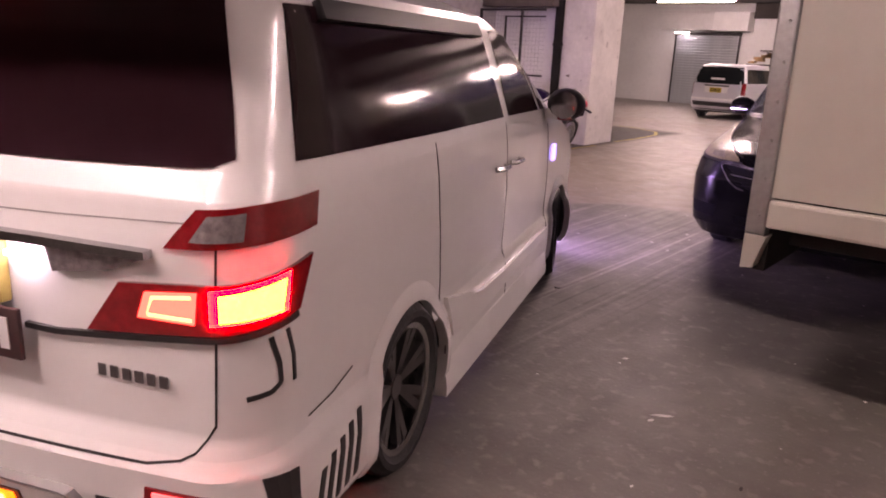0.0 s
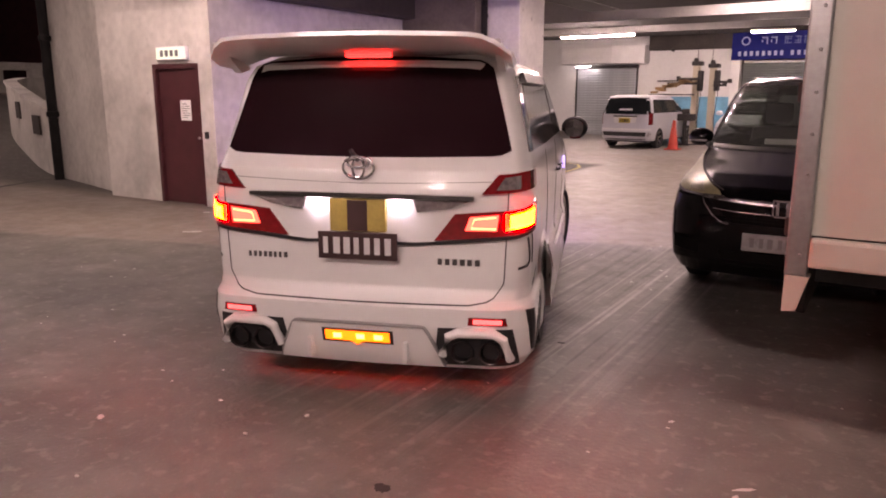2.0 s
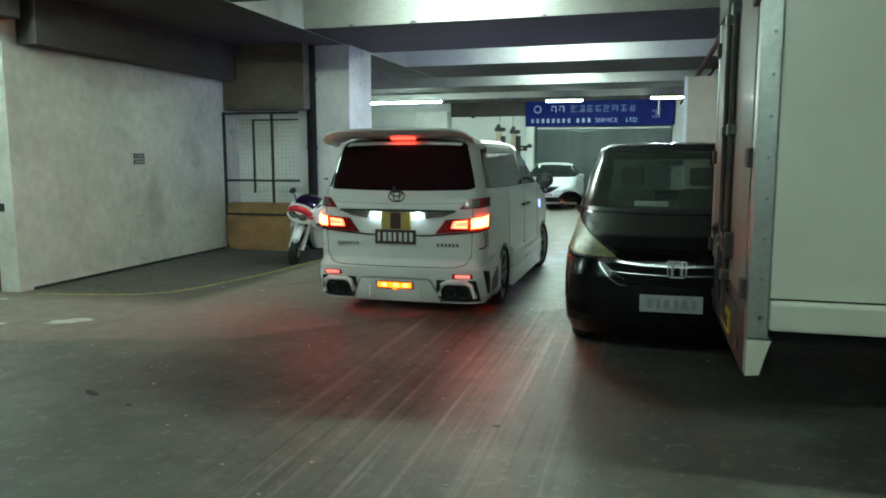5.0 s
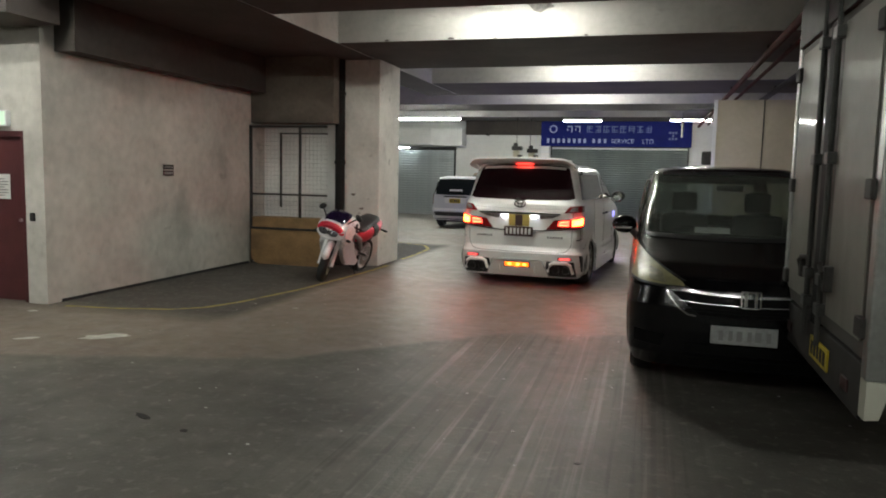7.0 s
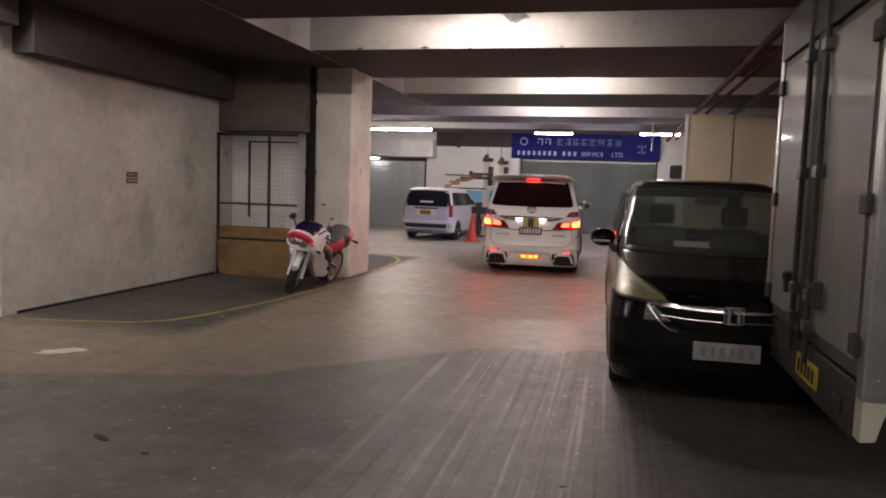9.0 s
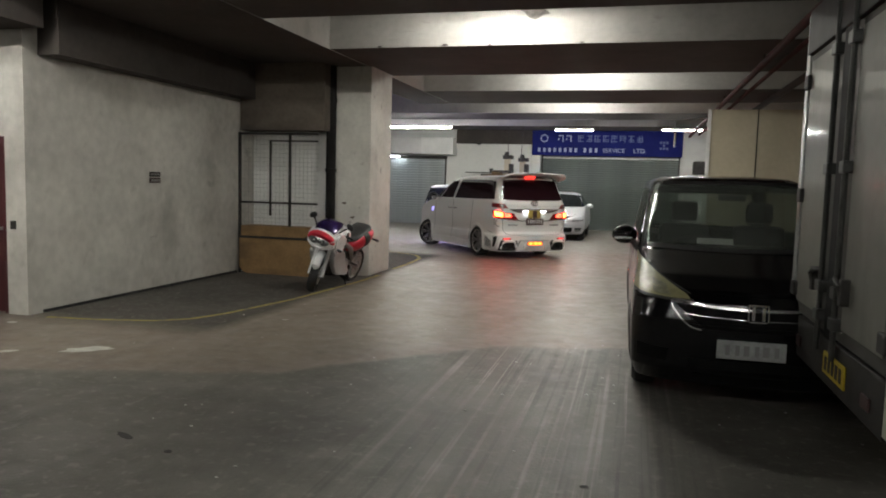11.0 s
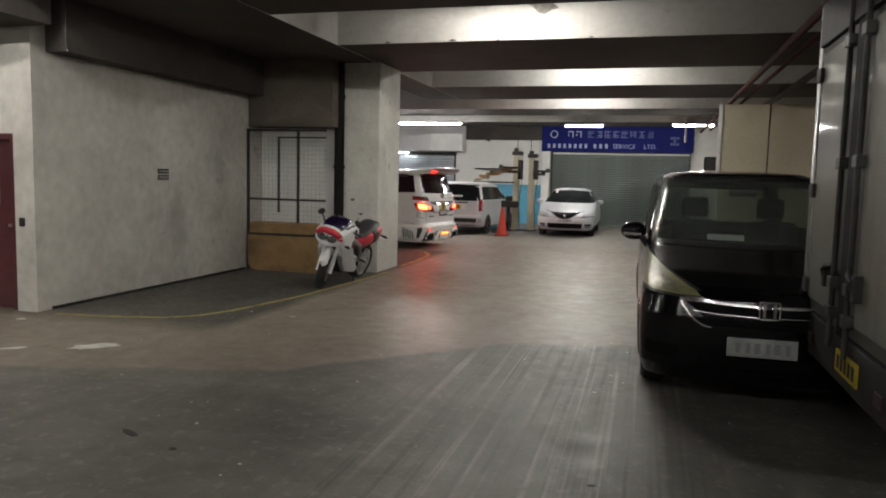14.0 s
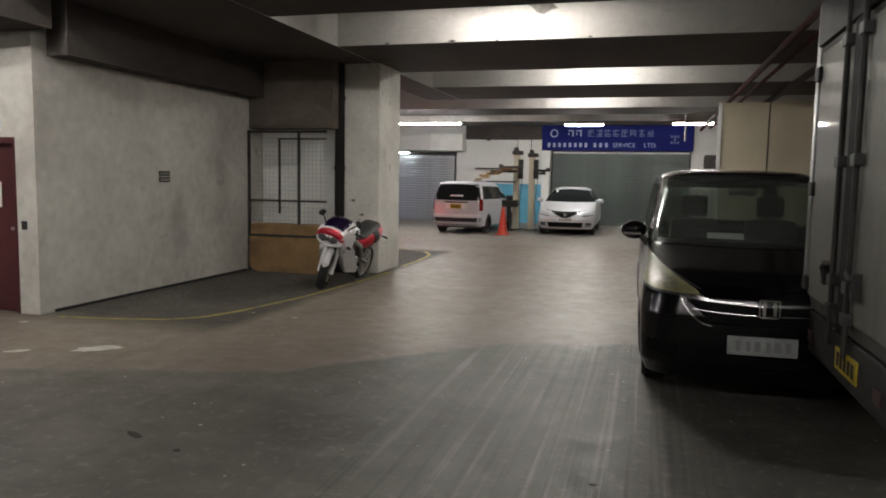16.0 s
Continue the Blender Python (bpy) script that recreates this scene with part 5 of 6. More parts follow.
for k, (y0, y1) in enumerate(((0.12, 1.065), (1.235, 2.18))):
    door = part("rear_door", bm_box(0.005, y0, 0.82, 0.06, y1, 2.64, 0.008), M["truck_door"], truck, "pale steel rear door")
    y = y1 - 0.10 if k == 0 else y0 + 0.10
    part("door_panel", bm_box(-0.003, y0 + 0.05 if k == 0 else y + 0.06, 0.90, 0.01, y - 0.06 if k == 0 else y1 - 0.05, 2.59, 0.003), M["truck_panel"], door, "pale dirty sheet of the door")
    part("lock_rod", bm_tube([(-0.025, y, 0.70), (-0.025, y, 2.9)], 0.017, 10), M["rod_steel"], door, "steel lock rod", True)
    for z in (0.92, 1.10, 1.82, 2.54):
        part("rod_bracket", bm_box(-0.05, y - 0.05, z - 0.035, 0.01, y + 0.05, z + 0.035, 0.01), M["rod_steel"], door)
    hy = y - 0.16 if k == 0 else y + 0.16
    part("handle", bm_tube([(-0.03, y, 1.20), (-0.055, (y + hy) / 2, 1.19), (-0.055, hy, 1.16), (-0.03, hy, 1.06)], 0.014, 8), M["dark"], door, "dark locking handle", True)
    part("handle_catch", bm_box(-0.05, hy - 0.03, 1.05, 0.008, hy + 0.03, 1.20, 0.01), M["dark"], door)
    ey = y0 + 0.02 if k == 0 else y1 - 0.02
    for z in (0.98, 1.65, 2.45):
        part("hinge", bm_box(-0.03, ey - 0.07, z - 0.05, 0.01, ey + 0.05, z + 0.05, 0.012), M["dark"], door)
part("door_seal", bm_box(-0.012, 1.07, 0.80, 0.05, 1.23, 2.64), M["grille_black"], truck, "black rubber seal between the doors")
part("door_header", bm_box(-0.02, 0.10, 2.645, 0.06, 2.20, 2.95, 0.008), M["dark"], truck, "dark header rail over the doors")
bumper = part("rear_bumper", bm_box(0.0, 0.11, 0.52, 0.10, 2.19, 0.80, 0.01), M["dark"], truck, "dark rear under-run frame")
plate = part("number_plate", bm_box(-0.012, 0.74, 0.59, 0.0, 1.20, 0.72, 0.003), M["plate_y"], truck, "yellow number plate")
bm = bmesh.new()
for k in range(5):
    bm_box(-0.015, 0.785 + 0.08 * k, 0.615, -0.012, 0.835 + 0.08 * k, 0.695, bm=bm)
part("plate_characters", bm, M["dark"], plate)
for y0 in (0.30, 1.85):
    part("tail_lamp", bm_box(-0.012, y0, 0.60, 0.0, y0 + 0.13, 0.67, 0.005), M["plate_dark"], bumper, "unlit dark red tail lamp")
for y in (0.6, 1.7):
    part("chassis_rail", bm_box(0.1, y - 0.05, 0.60, 6.0, y + 0.05, 0.80), M["black"], truck)
for x in (1.6, 5.0):
    for y in (0.28, 2.02):
        bm = bm_lathe([(0.0, -0.13), (0.22, -0.13), (0.40, -0.12), (0.43, -0.08), (0.43, 0.08), (0.40, 0.12), (0.22, 0.13), (0.0, 0.13)], 28, "y")
        bmesh.ops.translate(bm, verts=bm.verts[:], vec=(x, y, 0.43))
        part("wheel", bm, M["tyre"], truck, "black truck wheel", True)
part("cab", bm_box(5.65, 0.1, 0.6, 6.9, 2.2, 2.4, 0.12), M["truck_side"], truck, "cream cab")
part("mudguard", bm_tube([(1.15, 0.12, 0.55), (1.25, 0.12, 0.78), (1.6, 0.12, 0.9), (1.95, 0.12, 0.78), (2.05, 0.12, 0.55)], 0.035, 8), M["dark"], truck)

# ---------------------------------------------------------------- the motorcycle
bike = empty("motorcycle", pose(-4.555, 11.36, 0.0, 0, -16, 178) @ Matrix.Diagonal((0.93, 0.96, 0.97, 1)), "white and red sports motorcycle on its side stand", "motorcycle")
M["bike_white"] = mat("white_fairing", (0.86, 0.86, 0.87), 0.25, coat=0.6, var=0.08, scale=6)
M["bike_red"] = mat("red_fairing", (0.6, 0.008, 0.035), 0.35, coat=0.1, var=0.2, scale=6)
M["fairing_grey"] = mat("silver_fairing", (0.5, 0.5, 0.51), 0.3, 0.5, coat=0.5, var=0.15, scale=8)
M["visor"] = mat("dark_purple_visor", (0.012, 0.006, 0.03), 0.06, coat=0.5)
M["bike_lamp"] = mat("grey_lamp_glass", (0.16, 0.16, 0.17), 0.1, 0.2, coat=0.6, var=0.4, scale=30)
M["alloy"] = mat("cast_alloy", (0.38, 0.38, 0.38), 0.4, 0.8, var=0.3, scale=10)
M["seat_b"] = mat("black_seat_vinyl", (0.02, 0.02, 0.02), 0.55, bump=0.2, bscale=80)


STEER = pose(0, 1.30, 0, 0, 0, 17) @ pose(0, -1.30, 0)


def bike_wheel(y, r, w, name):
    e = new(name); e.parent = bike
    e.matrix_basis = STEER @ pose(0, y, r) if y > 1 else pose(0, y, r)
    prof = [(r - 0.075, -w * 0.5), (r - 0.03, -w * 0.62), (r - 0.006, -w * 0.35), (r, 0), (r - 0.006, w * 0.35), (r - 0.03, w * 0.62), (r - 0.075, w * 0.5)]
    part("tyre", bm_lathe(prof, 32, "x", caps=False), M["tyre"], e, "black tyre", True)
    bm = bm_lathe([(r - 0.095, -w * 0.4), (r - 0.068, -w * 0.5), (r - 0.068, w * 0.5), (r - 0.095, w * 0.4), (r - 0.095, -w * 0.4)], 32, "x", caps=False)
    for k in range(3):
        a = 2 * math.pi * k / 3
        bm_tube([(0, 0.03 * math.cos(a), 0.03 * math.sin(a)), (0, (r - 0.08) * math.cos(a), (r - 0.08) * math.sin(a))], 0.022, 8, bm)
    bm_lathe([(0, -0.05), (0.04, -0.05), (0.04, 0.05), (0, 0.05)], 14, "x", bm)
    part("rim", bm, M["bike_white"] if y == 0 else M["dark"], e, "cast wheel rim", True)
    for s in (1, -1):
        bm = bm_lathe([(0.09, s * w * 0.6), (r - 0.13, s * w * 0.6), (r - 0.13, s * w * 0.66), (0.09, s * w * 0.66), (0.09, s * w * 0.6)], 24, "x", caps=False)
        part("brake_disc", bm, M["steel"], e)


def loft(parent, name, rings, material, label=""):
    """A skin through rings of equal count."""
    bm = bmesh.new()
    vs = [[bm.verts.new(p) for p in r] for r in rings]
    for a, c in zip(vs, vs[1:]):
        for k in range(len(a)):
            j = (k + 1) % len(a)
            bm.faces.new((a[k], a[j], c[j], c[k]))
    bm.faces.new(vs[0]); bm.faces.new(vs[-1][::-1])
    return part(name, bm, material, parent, label, True)


def oval(y, z, w, h, n=16, tilt=0.0, power=2.0):
    out = []
    for a in np.linspace(0, 2 * math.pi, n, endpoint=False):
        c, s = math.cos(a), math.sin(a)
        x, q = w * math.copysign(abs(c) ** (2 / power), c), h * math.copysign(abs(s) ** (2 / power), s)
        out.append((x, y - q * math.sin(tilt), z + q * math.cos(tilt)))
    return out


bike_wheel(1.39, 0.29, 0.105, "front_wheel")
bike_wheel(0.0, 0.31, 0.165, "rear_wheel")
for s in (1, -1):
    part("fork_leg", bm_tube([(s * 0.10, 1.40, 0.27), (s * 0.10, 1.31, 0.56), (s * 0.10, 1.20, 0.84)], [0.034, 0.036, 0.024], 12), M["bike_white"], bike, "white fork leg", True).matrix_basis = STEER
    part("caliper", bm_box(s * 0.085 - 0.025, 1.26, 0.28, s * 0.085 + 0.025, 1.33, 0.40, 0.01), M["dark"], bike).matrix_basis = STEER
    part("handlebar", bm_tube([(s * 0.10, 1.10, 0.94), (s * 0.32, 1.00, 0.92)], 0.017, 8), M["black"], bike)
    part("brake_lever", bm_tube([(s * 0.16, 1.13, 0.94), (s * 0.31, 1.07, 0.91)], 0.007, 6), M["alloy"], bike)
    part("mirror_stem", bm_tube([(s * 0.19, 1.34, 0.99), (s * 0.25, 1.31, 1.06), (s * 0.30, 1.29, 1.10)], 0.012, 8), M["black"], bike)
    bm = bmesh.new()
    bmesh.ops.create_uvsphere(bm, u_segments=14, v_segments=8, radius=1.0, matrix=Matrix.Translation((s * 0.335, 1.28, 1.135)) @ Matrix.Rotation(s * 0.6, 4, "Y") @ Matrix.Diagonal((0.068, 0.032, 0.045, 1)))
    part("mirror", bm, M["black"], bike, "black mirror", True)
    # cockpit cheek in white, lower fairing in silver
    bm = prism([(1.36, 1.00), (1.47, 0.90), (1.42, 0.74), (1.30, 0.66), (1.12, 0.70), (1.05, 0.82), (1.10, 0.95)], s * 0.17, s * 0.255, "x")
    bmesh.ops.bevel(bm, geom=bm.edges[:], offset=0.022, segments=2, affect="EDGES")
    part("cheek_panel", bm, M["bike_white"], bike, "white upper fairing cheek", True)
    bm = prism([(1.30, 0.70), (1.33, 0.60), (1.20, 0.44), (1.06, 0.30), (0.62, 0.24), (0.55, 0.33), (0.76, 0.42), (0.86, 0.54), (0.92, 0.68), (1.10, 0.74)], s * 0.14, s * 0.225, "x")
    bmesh.ops.bevel(bm, geom=bm.edges[:], offset=0.018, segments=2, affect="EDGES")
    part("side_fairing", bm, M["fairing_grey"], bike, "silver lower fairing", True)
    part("fairing_stripe", prism([(1.12, 0.80), (1.06, 0.70), (0.99, 0.70), (1.06, 0.83)], s * 0.253, s * 0.258, "x"), M["black"], bike, "black stripe on the fairing")
    part("tank_stripe", prism([(0.92, 0.96), (0.82, 0.80), (0.76, 0.80), (0.86, 0.97)], s * 0.160, s * 0.172, "x"), M["black"], bike, "black stripe on the tank")
    part("indicator", bm_tube([(s * 0.245, 1.36, 0.755), (s * 0.30, 1.35, 0.75), (s * 0.335, 1.35, 0.748)], [0.012, 0.026, 0.016], 10), M["black"], bike, "dark indicator", True)
    part("rear_indicator", bm_tube([(s * 0.15, -0.22, 0.80), (s * 0.25, -0.23, 0.795), (s * 0.30, -0.23, 0.79)], [0.010, 0.024, 0.016], 10), M["black"], bike, "dark indicator", True)
    part("footrest", bm_tube([(s * 0.14, 0.42, 0.42), (s * 0.27, 0.40, 0.41)], 0.014, 8), M["black"], bike)
    part("footrest_bracket", bm_tube([(s * 0.15, 0.52, 0.58), (s * 0.16, 0.42, 0.42), (s * 0.16, 0.24, 0.60)], 0.016, 8), M["alloy"], bike)
    part("swingarm", bm_tube([(s * 0.11, 0.45, 0.42), (s * 0.115, 0.0, 0.31)], [0.042, 0.030], 8), M["alloy"], bike, "", True)
    part("frame_beam", bm_tube([(s * 0.15, 0.42, 0.50), (s * 0.175, 0.62, 0.68), (s * 0.13, 1.08, 0.88)], [0.035, 0.045, 0.04], 8), M["alloy"], bike, "cast alloy frame beam", True)
    # twin headlamps in dark housings
    bm = bmesh.new()
    bmesh.ops.create_uvsphere(bm, u_segments=16, v_segments=10, radius=1.0, matrix=Matrix.Translation((s * 0.092, 1.545, 0.826)) @ Matrix.Rotation(s * -0.22, 4, "Y") @ Matrix.Diagonal((0.086, 0.032, 0.052, 1)))
    lamp = part("headlamp", bm, M["bike_lamp"], bike, "glass headlamp", True)
    bm = bmesh.new()
    bmesh.ops.create_uvsphere(bm, u_segments=12, v_segments=8, radius=1.0, matrix=Matrix.Translation((s * 0.085, 1.563, 0.830)) @ Matrix.Diagonal((0.040, 0.014, 0.032, 1)))
    part("reflector", bm, M["chrome"], lamp, "bright reflector", True)
part("front_mudguard", bm_tube([(0, 1.39 + 0.318 * math.cos(a), 0.29 + 0.318 * math.sin(a)) for a in np.linspace(0.45, 2.3, 14)], [0.022] + [0.066] * 12 + [0.022], 12), M["bike_white"], bike, "white front mudguard", True).matrix_basis = STEER
loft(bike, "nose_fairing", [oval(1.545, 0.80, 0.07, 0.03), oval(1.52, 0.815, 0.18, 0.095, power=2.5), oval(1.45, 0.85, 0.245, 0.145, power=2.6), oval(1.30, 0.89, 0.265, 0.165, power=2.8), oval(1.12, 0.91, 0.24, 0.13), oval(1.02, 0.90, 0.16, 0.08)], M["bike_white"], "white nose fairing")
part("nose_rim", bm_tube([(0.225 * math.cos(a), 1.525 - 0.055 * abs(math.cos(a)), 0.812 + (0.105 if math.sin(a) > 0 else 0.085) * math.sin(a)) for a in np.linspace(0, 2 * math.pi, 29)], 0.021, 8, caps=False), M["bike_white"], bike, "white rim round the headlamps", True)
part("nose_panel", bm_tube([(0.19 * math.cos(a), 1.525 - 0.05 * abs(math.cos(a)), 0.845 + 0.088 * math.sin(a)) for a in np.linspace(-0.25, math.pi + 0.25, 21)], [0.02] + [0.054] * 19 + [0.02], 10), M["bike_red"], bike, "red crescent over the headlamps", True)
part("lamp_bezel", bm_tube([(0.0, 1.53, 0.775), (0.0, 1.545, 0.82), (0.0, 1.525, 0.87)], [0.012, 0.016, 0.012], 8), M["dark"], bike)
loft(bike, "windscreen", [oval(1.44, 0.975, 0.165, 0.012), oval(1.36, 1.035, 0.195, 0.065), oval(1.23, 1.085, 0.185, 0.075), oval(1.10, 1.11, 0.14, 0.03)], M["visor"], "dark purple domed screen")
part("screen_edge", bm_tube([(0.19 * math.cos(a), 1.40 - 0.30 * abs(math.cos(a)) ** 2, 0.985 + 0.06 * abs(math.cos(a))) for a in np.linspace(0, math.pi, 17)], 0.013, 8), M["bike_white"], bike, "white edge under the screen", True)
loft(bike, "tank", [oval(1.02, 0.86, 0.08, 0.06), oval(0.92, 0.90, 0.16, 0.13), oval(0.75, 0.90, 0.165, 0.13), oval(0.58, 0.82, 0.11, 0.08)], M["bike_white"], "white fuel tank")
loft(bike, "seat", [oval(0.60, 0.80, 0.12, 0.04), oval(0.40, 0.82, 0.17, 0.06), oval(0.18, 0.90, 0.175, 0.07), oval(-0.05, 0.97, 0.17, 0.065), oval(-0.22, 0.98, 0.09, 0.03)], M["seat_b"], "black seat")
loft(bike, "tail", [oval(0.62, 0.68, 0.14, 0.08), oval(0.35, 0.73, 0.225, 0.14, power=2.6), oval(0.0, 0.82, 0.245, 0.135, power=2.6), oval(-0.22, 0.89, 0.18, 0.09), oval(-0.33, 0.92, 0.06, 0.03)], M["bike_red"], "red tail fairing")
loft(bike, "strap", [oval(0.20, 0.775, 0.245, 0.145, power=2.6), oval(0.19, 0.78, 0.249, 0.148, power=2.6), oval(0.06, 0.81, 0.256, 0.146, power=2.6), oval(0.05, 0.81, 0.250, 0.140, power=2.6)], M["seat_b"], "black strap round the tail")
part("engine", bm_box(-0.15, 0.48, 0.25, 0.15, 1.0, 0.62, 0.06), M["dark"], bike, "dark engine block", True)
part("clutch_cover", bm_lathe([(0.0, -0.195), (0.075, -0.19), (0.095, -0.16), (0.10, -0.12)], 18, "x"), M["alloy"], bike, "round alloy engine cover", True).matrix_basis = pose(0, 0.66, 0.42)
part("exhaust", bm_tube([(0.14, 0.95, 0.30), (0.16, 0.5, 0.26), (0.20, 0.15, 0.34), (0.215, -0.32, 0.54)], [0.028, 0.03, 0.058, 0.058], 12), M["steel"], bike, "steel exhaust", True)
part("rear_hugger", bm_tube([(0, 0.325 * math.cos(a), 0.31 + 0.335 * math.sin(a)) for a in np.linspace(0.5, 2.2, 10)], [0.03] + [0.085] * 8 + [0.03], 10), M["black"], bike, "", True)
part("rear_mudguard", bm_box(-0.05, -0.42, 0.62, 0.05, -0.25, 0.86, 0.02), M["black"], bike)
part("side_stand", bm_tube([(-0.12, 0.55, 0.28), (-0.22, 0.50, 0.045)], 0.012, 8), M["dark"], bike)

# ---------------------------------------------------------------- doorway, cage, signs
door = structure("door_1", bm_box(-8.0, 7.0, 0.01, -6.99, 7.05, 2.06, 0.006), M["maroon"], "closed maroon steel door with a white notice", "door")
for x0, x1, z0, z1 in ((-8.02, -7.95, 0, 2.07), (-7.04, -6.975, 0, 2.07), (-7.95, -7.04, 2.0, 2.07)):
    part("door_frame", bm_box(x0, 6.94, z0, x1, 7.0, z1, 0.006), M["maroon"], door)
part("door_knob", bm_tube([(-7.09, 6.99, 1.0), (-7.09, 6.95, 1.0)], 0.02, 10), M["steel"], door)
notice = tagged(mesh_ob("notice", bm_box(-7.50, 6.993, 1.25, -7.27, 6.998, 1.55), M["paper"]), "white paper notice stuck on the maroon door", "notice")
bm = bmesh.new()
for k in range(7):
    bm_box(-7.47, 6.990, 1.29 + 0.033 * k, -7.47 + (0.17 if k % 3 else 0.12), 6.993, 1.298 + 0.033 * k, bm=bm)
part("writing", bm, M["dark"], notice)
exit_box = empty("exit_sign", pose(-7.5, 6.93, 2.12), "lit exit sign box above the maroon door", "sign")
part("box", bm_box(-0.33, -0.05, 0, 0.33, 0.02, 0.19, 0.012), M["white"], exit_box)
part("face", bm_box(-0.31, -0.056, 0.015, 0.31, -0.05, 0.175), M["glow_green"], exit_box, "pale glowing face")
bm = bmesh.new()
for k in range(4):
    bm_box(-0.22 + 0.11 * k, -0.059, 0.05, -0.15 + 0.11 * k, -0.056, 0.14, bm=bm)
part("marks", bm, M["steel"], exit_box)
switch = tagged(mesh_ob("switch", bm_box(-6.90, 6.90, 1.0, -6.84, 6.93, 1.1, 0.006), M["dark"]), "small dark switch on the wall beside the door", "switch")
for z, h, mm in ((1.645, 0.07, "dark"), (1.555, 0.075, "plate_dark")):
    s = tagged(mesh_ob("wall_sign", bm_box(-6.7, 9.14, z, -6.69, 9.38, z + h, 0.002), M[mm]), "small dark sign plate on the whitewashed wall", "sign", "wall signs")
    bm = bmesh.new()
    for k in range(5):
        bm_box(-6.69, 9.165 + 0.042 * k, z + 0.02, -6.688, 9.195 + 0.042 * k, z + h - 0.02, bm=bm)
    part("writing", bm, M["steel"], s)

cage = empty("wire_cage", pose(0, 11.58, 0), "dark steel cage frame with wire mesh between wall and pillar", "cage")
for name, x0, x1, z0, z1 in (("upright", -6.70, -6.655, 0, 2.46), ("upright", -5.735, -5.70, 0.80, 2.42), ("upright", -6.10, -6.075, 1.02, 2.32), ("rail", -6.655, -5.2, 2.415, 2.455), ("rail", -6.655, -5.2, 1.225, 1.26), ("rail", -6.1, -5.2, 2.30, 2.325)):
    part(name, bm_box(x0, -0.02, z0, x1, 0.02, z1, 0.004), M["dark"], cage)
bm = bmesh.new()
for x in np.arange(-6.6, -5.25, 0.075):
    bm_tube([(x, 0.03, 0.85), (x, 0.03, 2.42)], 0.0022, 4, bm)
for z in np.arange(0.9, 2.42, 0.075):
    bm_tube([(-6.65, 0.034, z), (-5.2, 0.034, z)], 0.0022, 4, bm)
tagged(part("wire_mesh", bm, M["steel"], cage), kind="stuff")
board = empty("plywood_box", pose(0, 11.50, 0), "brown plywood box at the foot of the cage", "box")
bm = prism([(-6.62, 0.10), (-6.56, 0.03), (-6.48, 0.0), (-5.25, 0.0), (-5.25, 0.62), (-6.62, 0.62)], -0.03, 0.03, "y")
part("front", bm, M["plywood"], board, "brown plywood front")
part("lid", bm_box(-6.60, -0.02, 0.64, -5.25, 0.32, 0.84, 0.01), M["plywood"], board)
part("rail", bm_box(-6.62, -0.045, 0.62, -5.25, 0.0, 0.66, 0.006), M["dark"], board)
pipe = tagged(mesh_ob("drain_pipe", bm_tube([(-5.11, 11.93, 0.0), (-5.11, 11.93, 3.62)], 0.085, 16), M["pipe"], None, True), "black drain pipe beside the pillar", "pipe")
for z in (0.6, 1.8, 3.0):
    part("collar", bm_lathe([(0.086, z), (0.1, z + 0.005), (0.1, z + 0.06), (0.086, z + 0.065)], 14, "z"), M["pipe"], pipe).matrix_basis = pose(-5.11, 11.93, 0)
pipe = tagged(mesh_ob("drain_pipe", bm_tube([(-12.2, 7.78, 0.0), (-12.2, 7.78, SLAB)], 0.09, 14), M["pipe"], None, True), "dark drain pipe on the bent wall", "pipe")
for z in (1.2, 2.6):
    part("collar", bm_lathe([(0.091, z), (0.115, z + 0.01), (0.115, z + 0.1), (0.091, z + 0.11)], 14, "z"), M["pipe"], pipe).matrix_basis = pose(-12.2, 7.78, 0)

# ceiling pipes on the truck side
for x, z, r, mm, n in ((1.75, 3.50, 0.05, "redpipe", "sprinkler_pipe"), (2.05, 3.56, 0.035, "redpipe", "sprinkler_pipe"), (2.6, 3.52, 0.06, "dark", "service_pipe")):
    p = tagged(mesh_ob(n, bm_tube([(x, -10, z), (x, 27, z)], r, 12), M[mm], None, True), "dull red pipe hung under the ceiling beams" if mm == "redpipe" else "dark service pipe hung under the ceiling beams", "pipe")
    for y in (1.5, 6.5, 11.5, 16.5, 21.5):
        part("hanger", bm_box(x - 0.012, y - 0.015, z, x + 0.012, y + 0.015, SOFFIT + 0.01), M["dark"], p)
conduit = tagged(mesh_ob("conduit", bm_tube([(1.75, 20.0, 3.5), (1.0, 20.0, 3.42), (0.95, 20.0, 3.40), (0.95, 20.0, 2.75)], 0.025, 8), M["steel"], None, True), "grey conduit dropping from the ceiling pipe", "pipe")

# ---------------------------------------------------------------- far end: shutters, sign, lift, cone


def shutter(name, x0, x1, z1, y, material, label, pitch=0.085):
    e = tagged(mesh_ob(name, bm_box(x0 - 0.06, y - 0.02, z1, x1 + 0.06, y + 0.12, z1 + 0.12, 0.01), M["dark"]), label, "shutter", kind="structure")
    bm = prism([(y, 0.0), (y + 0.02, pitch * 0.15), (y + 0.02, pitch * 0.85), (y, pitch), (y + 0.035, pitch), (y + 0.035, 0.0)], x0, x1, "x")
    first = part("slat", bm, M[material], e)
    for k in range(1, int(z1 / pitch)):
        s = new("slat", first.data); s.parent = e; s.matrix_basis = pose(0, 0, pitch * k)
    for x in (x0 - 0.05, x1):
        part("guide", bm_box(x, y - 0.02, 0, x + 0.05, y + 0.06, z1), M["dark"], e)
    return e


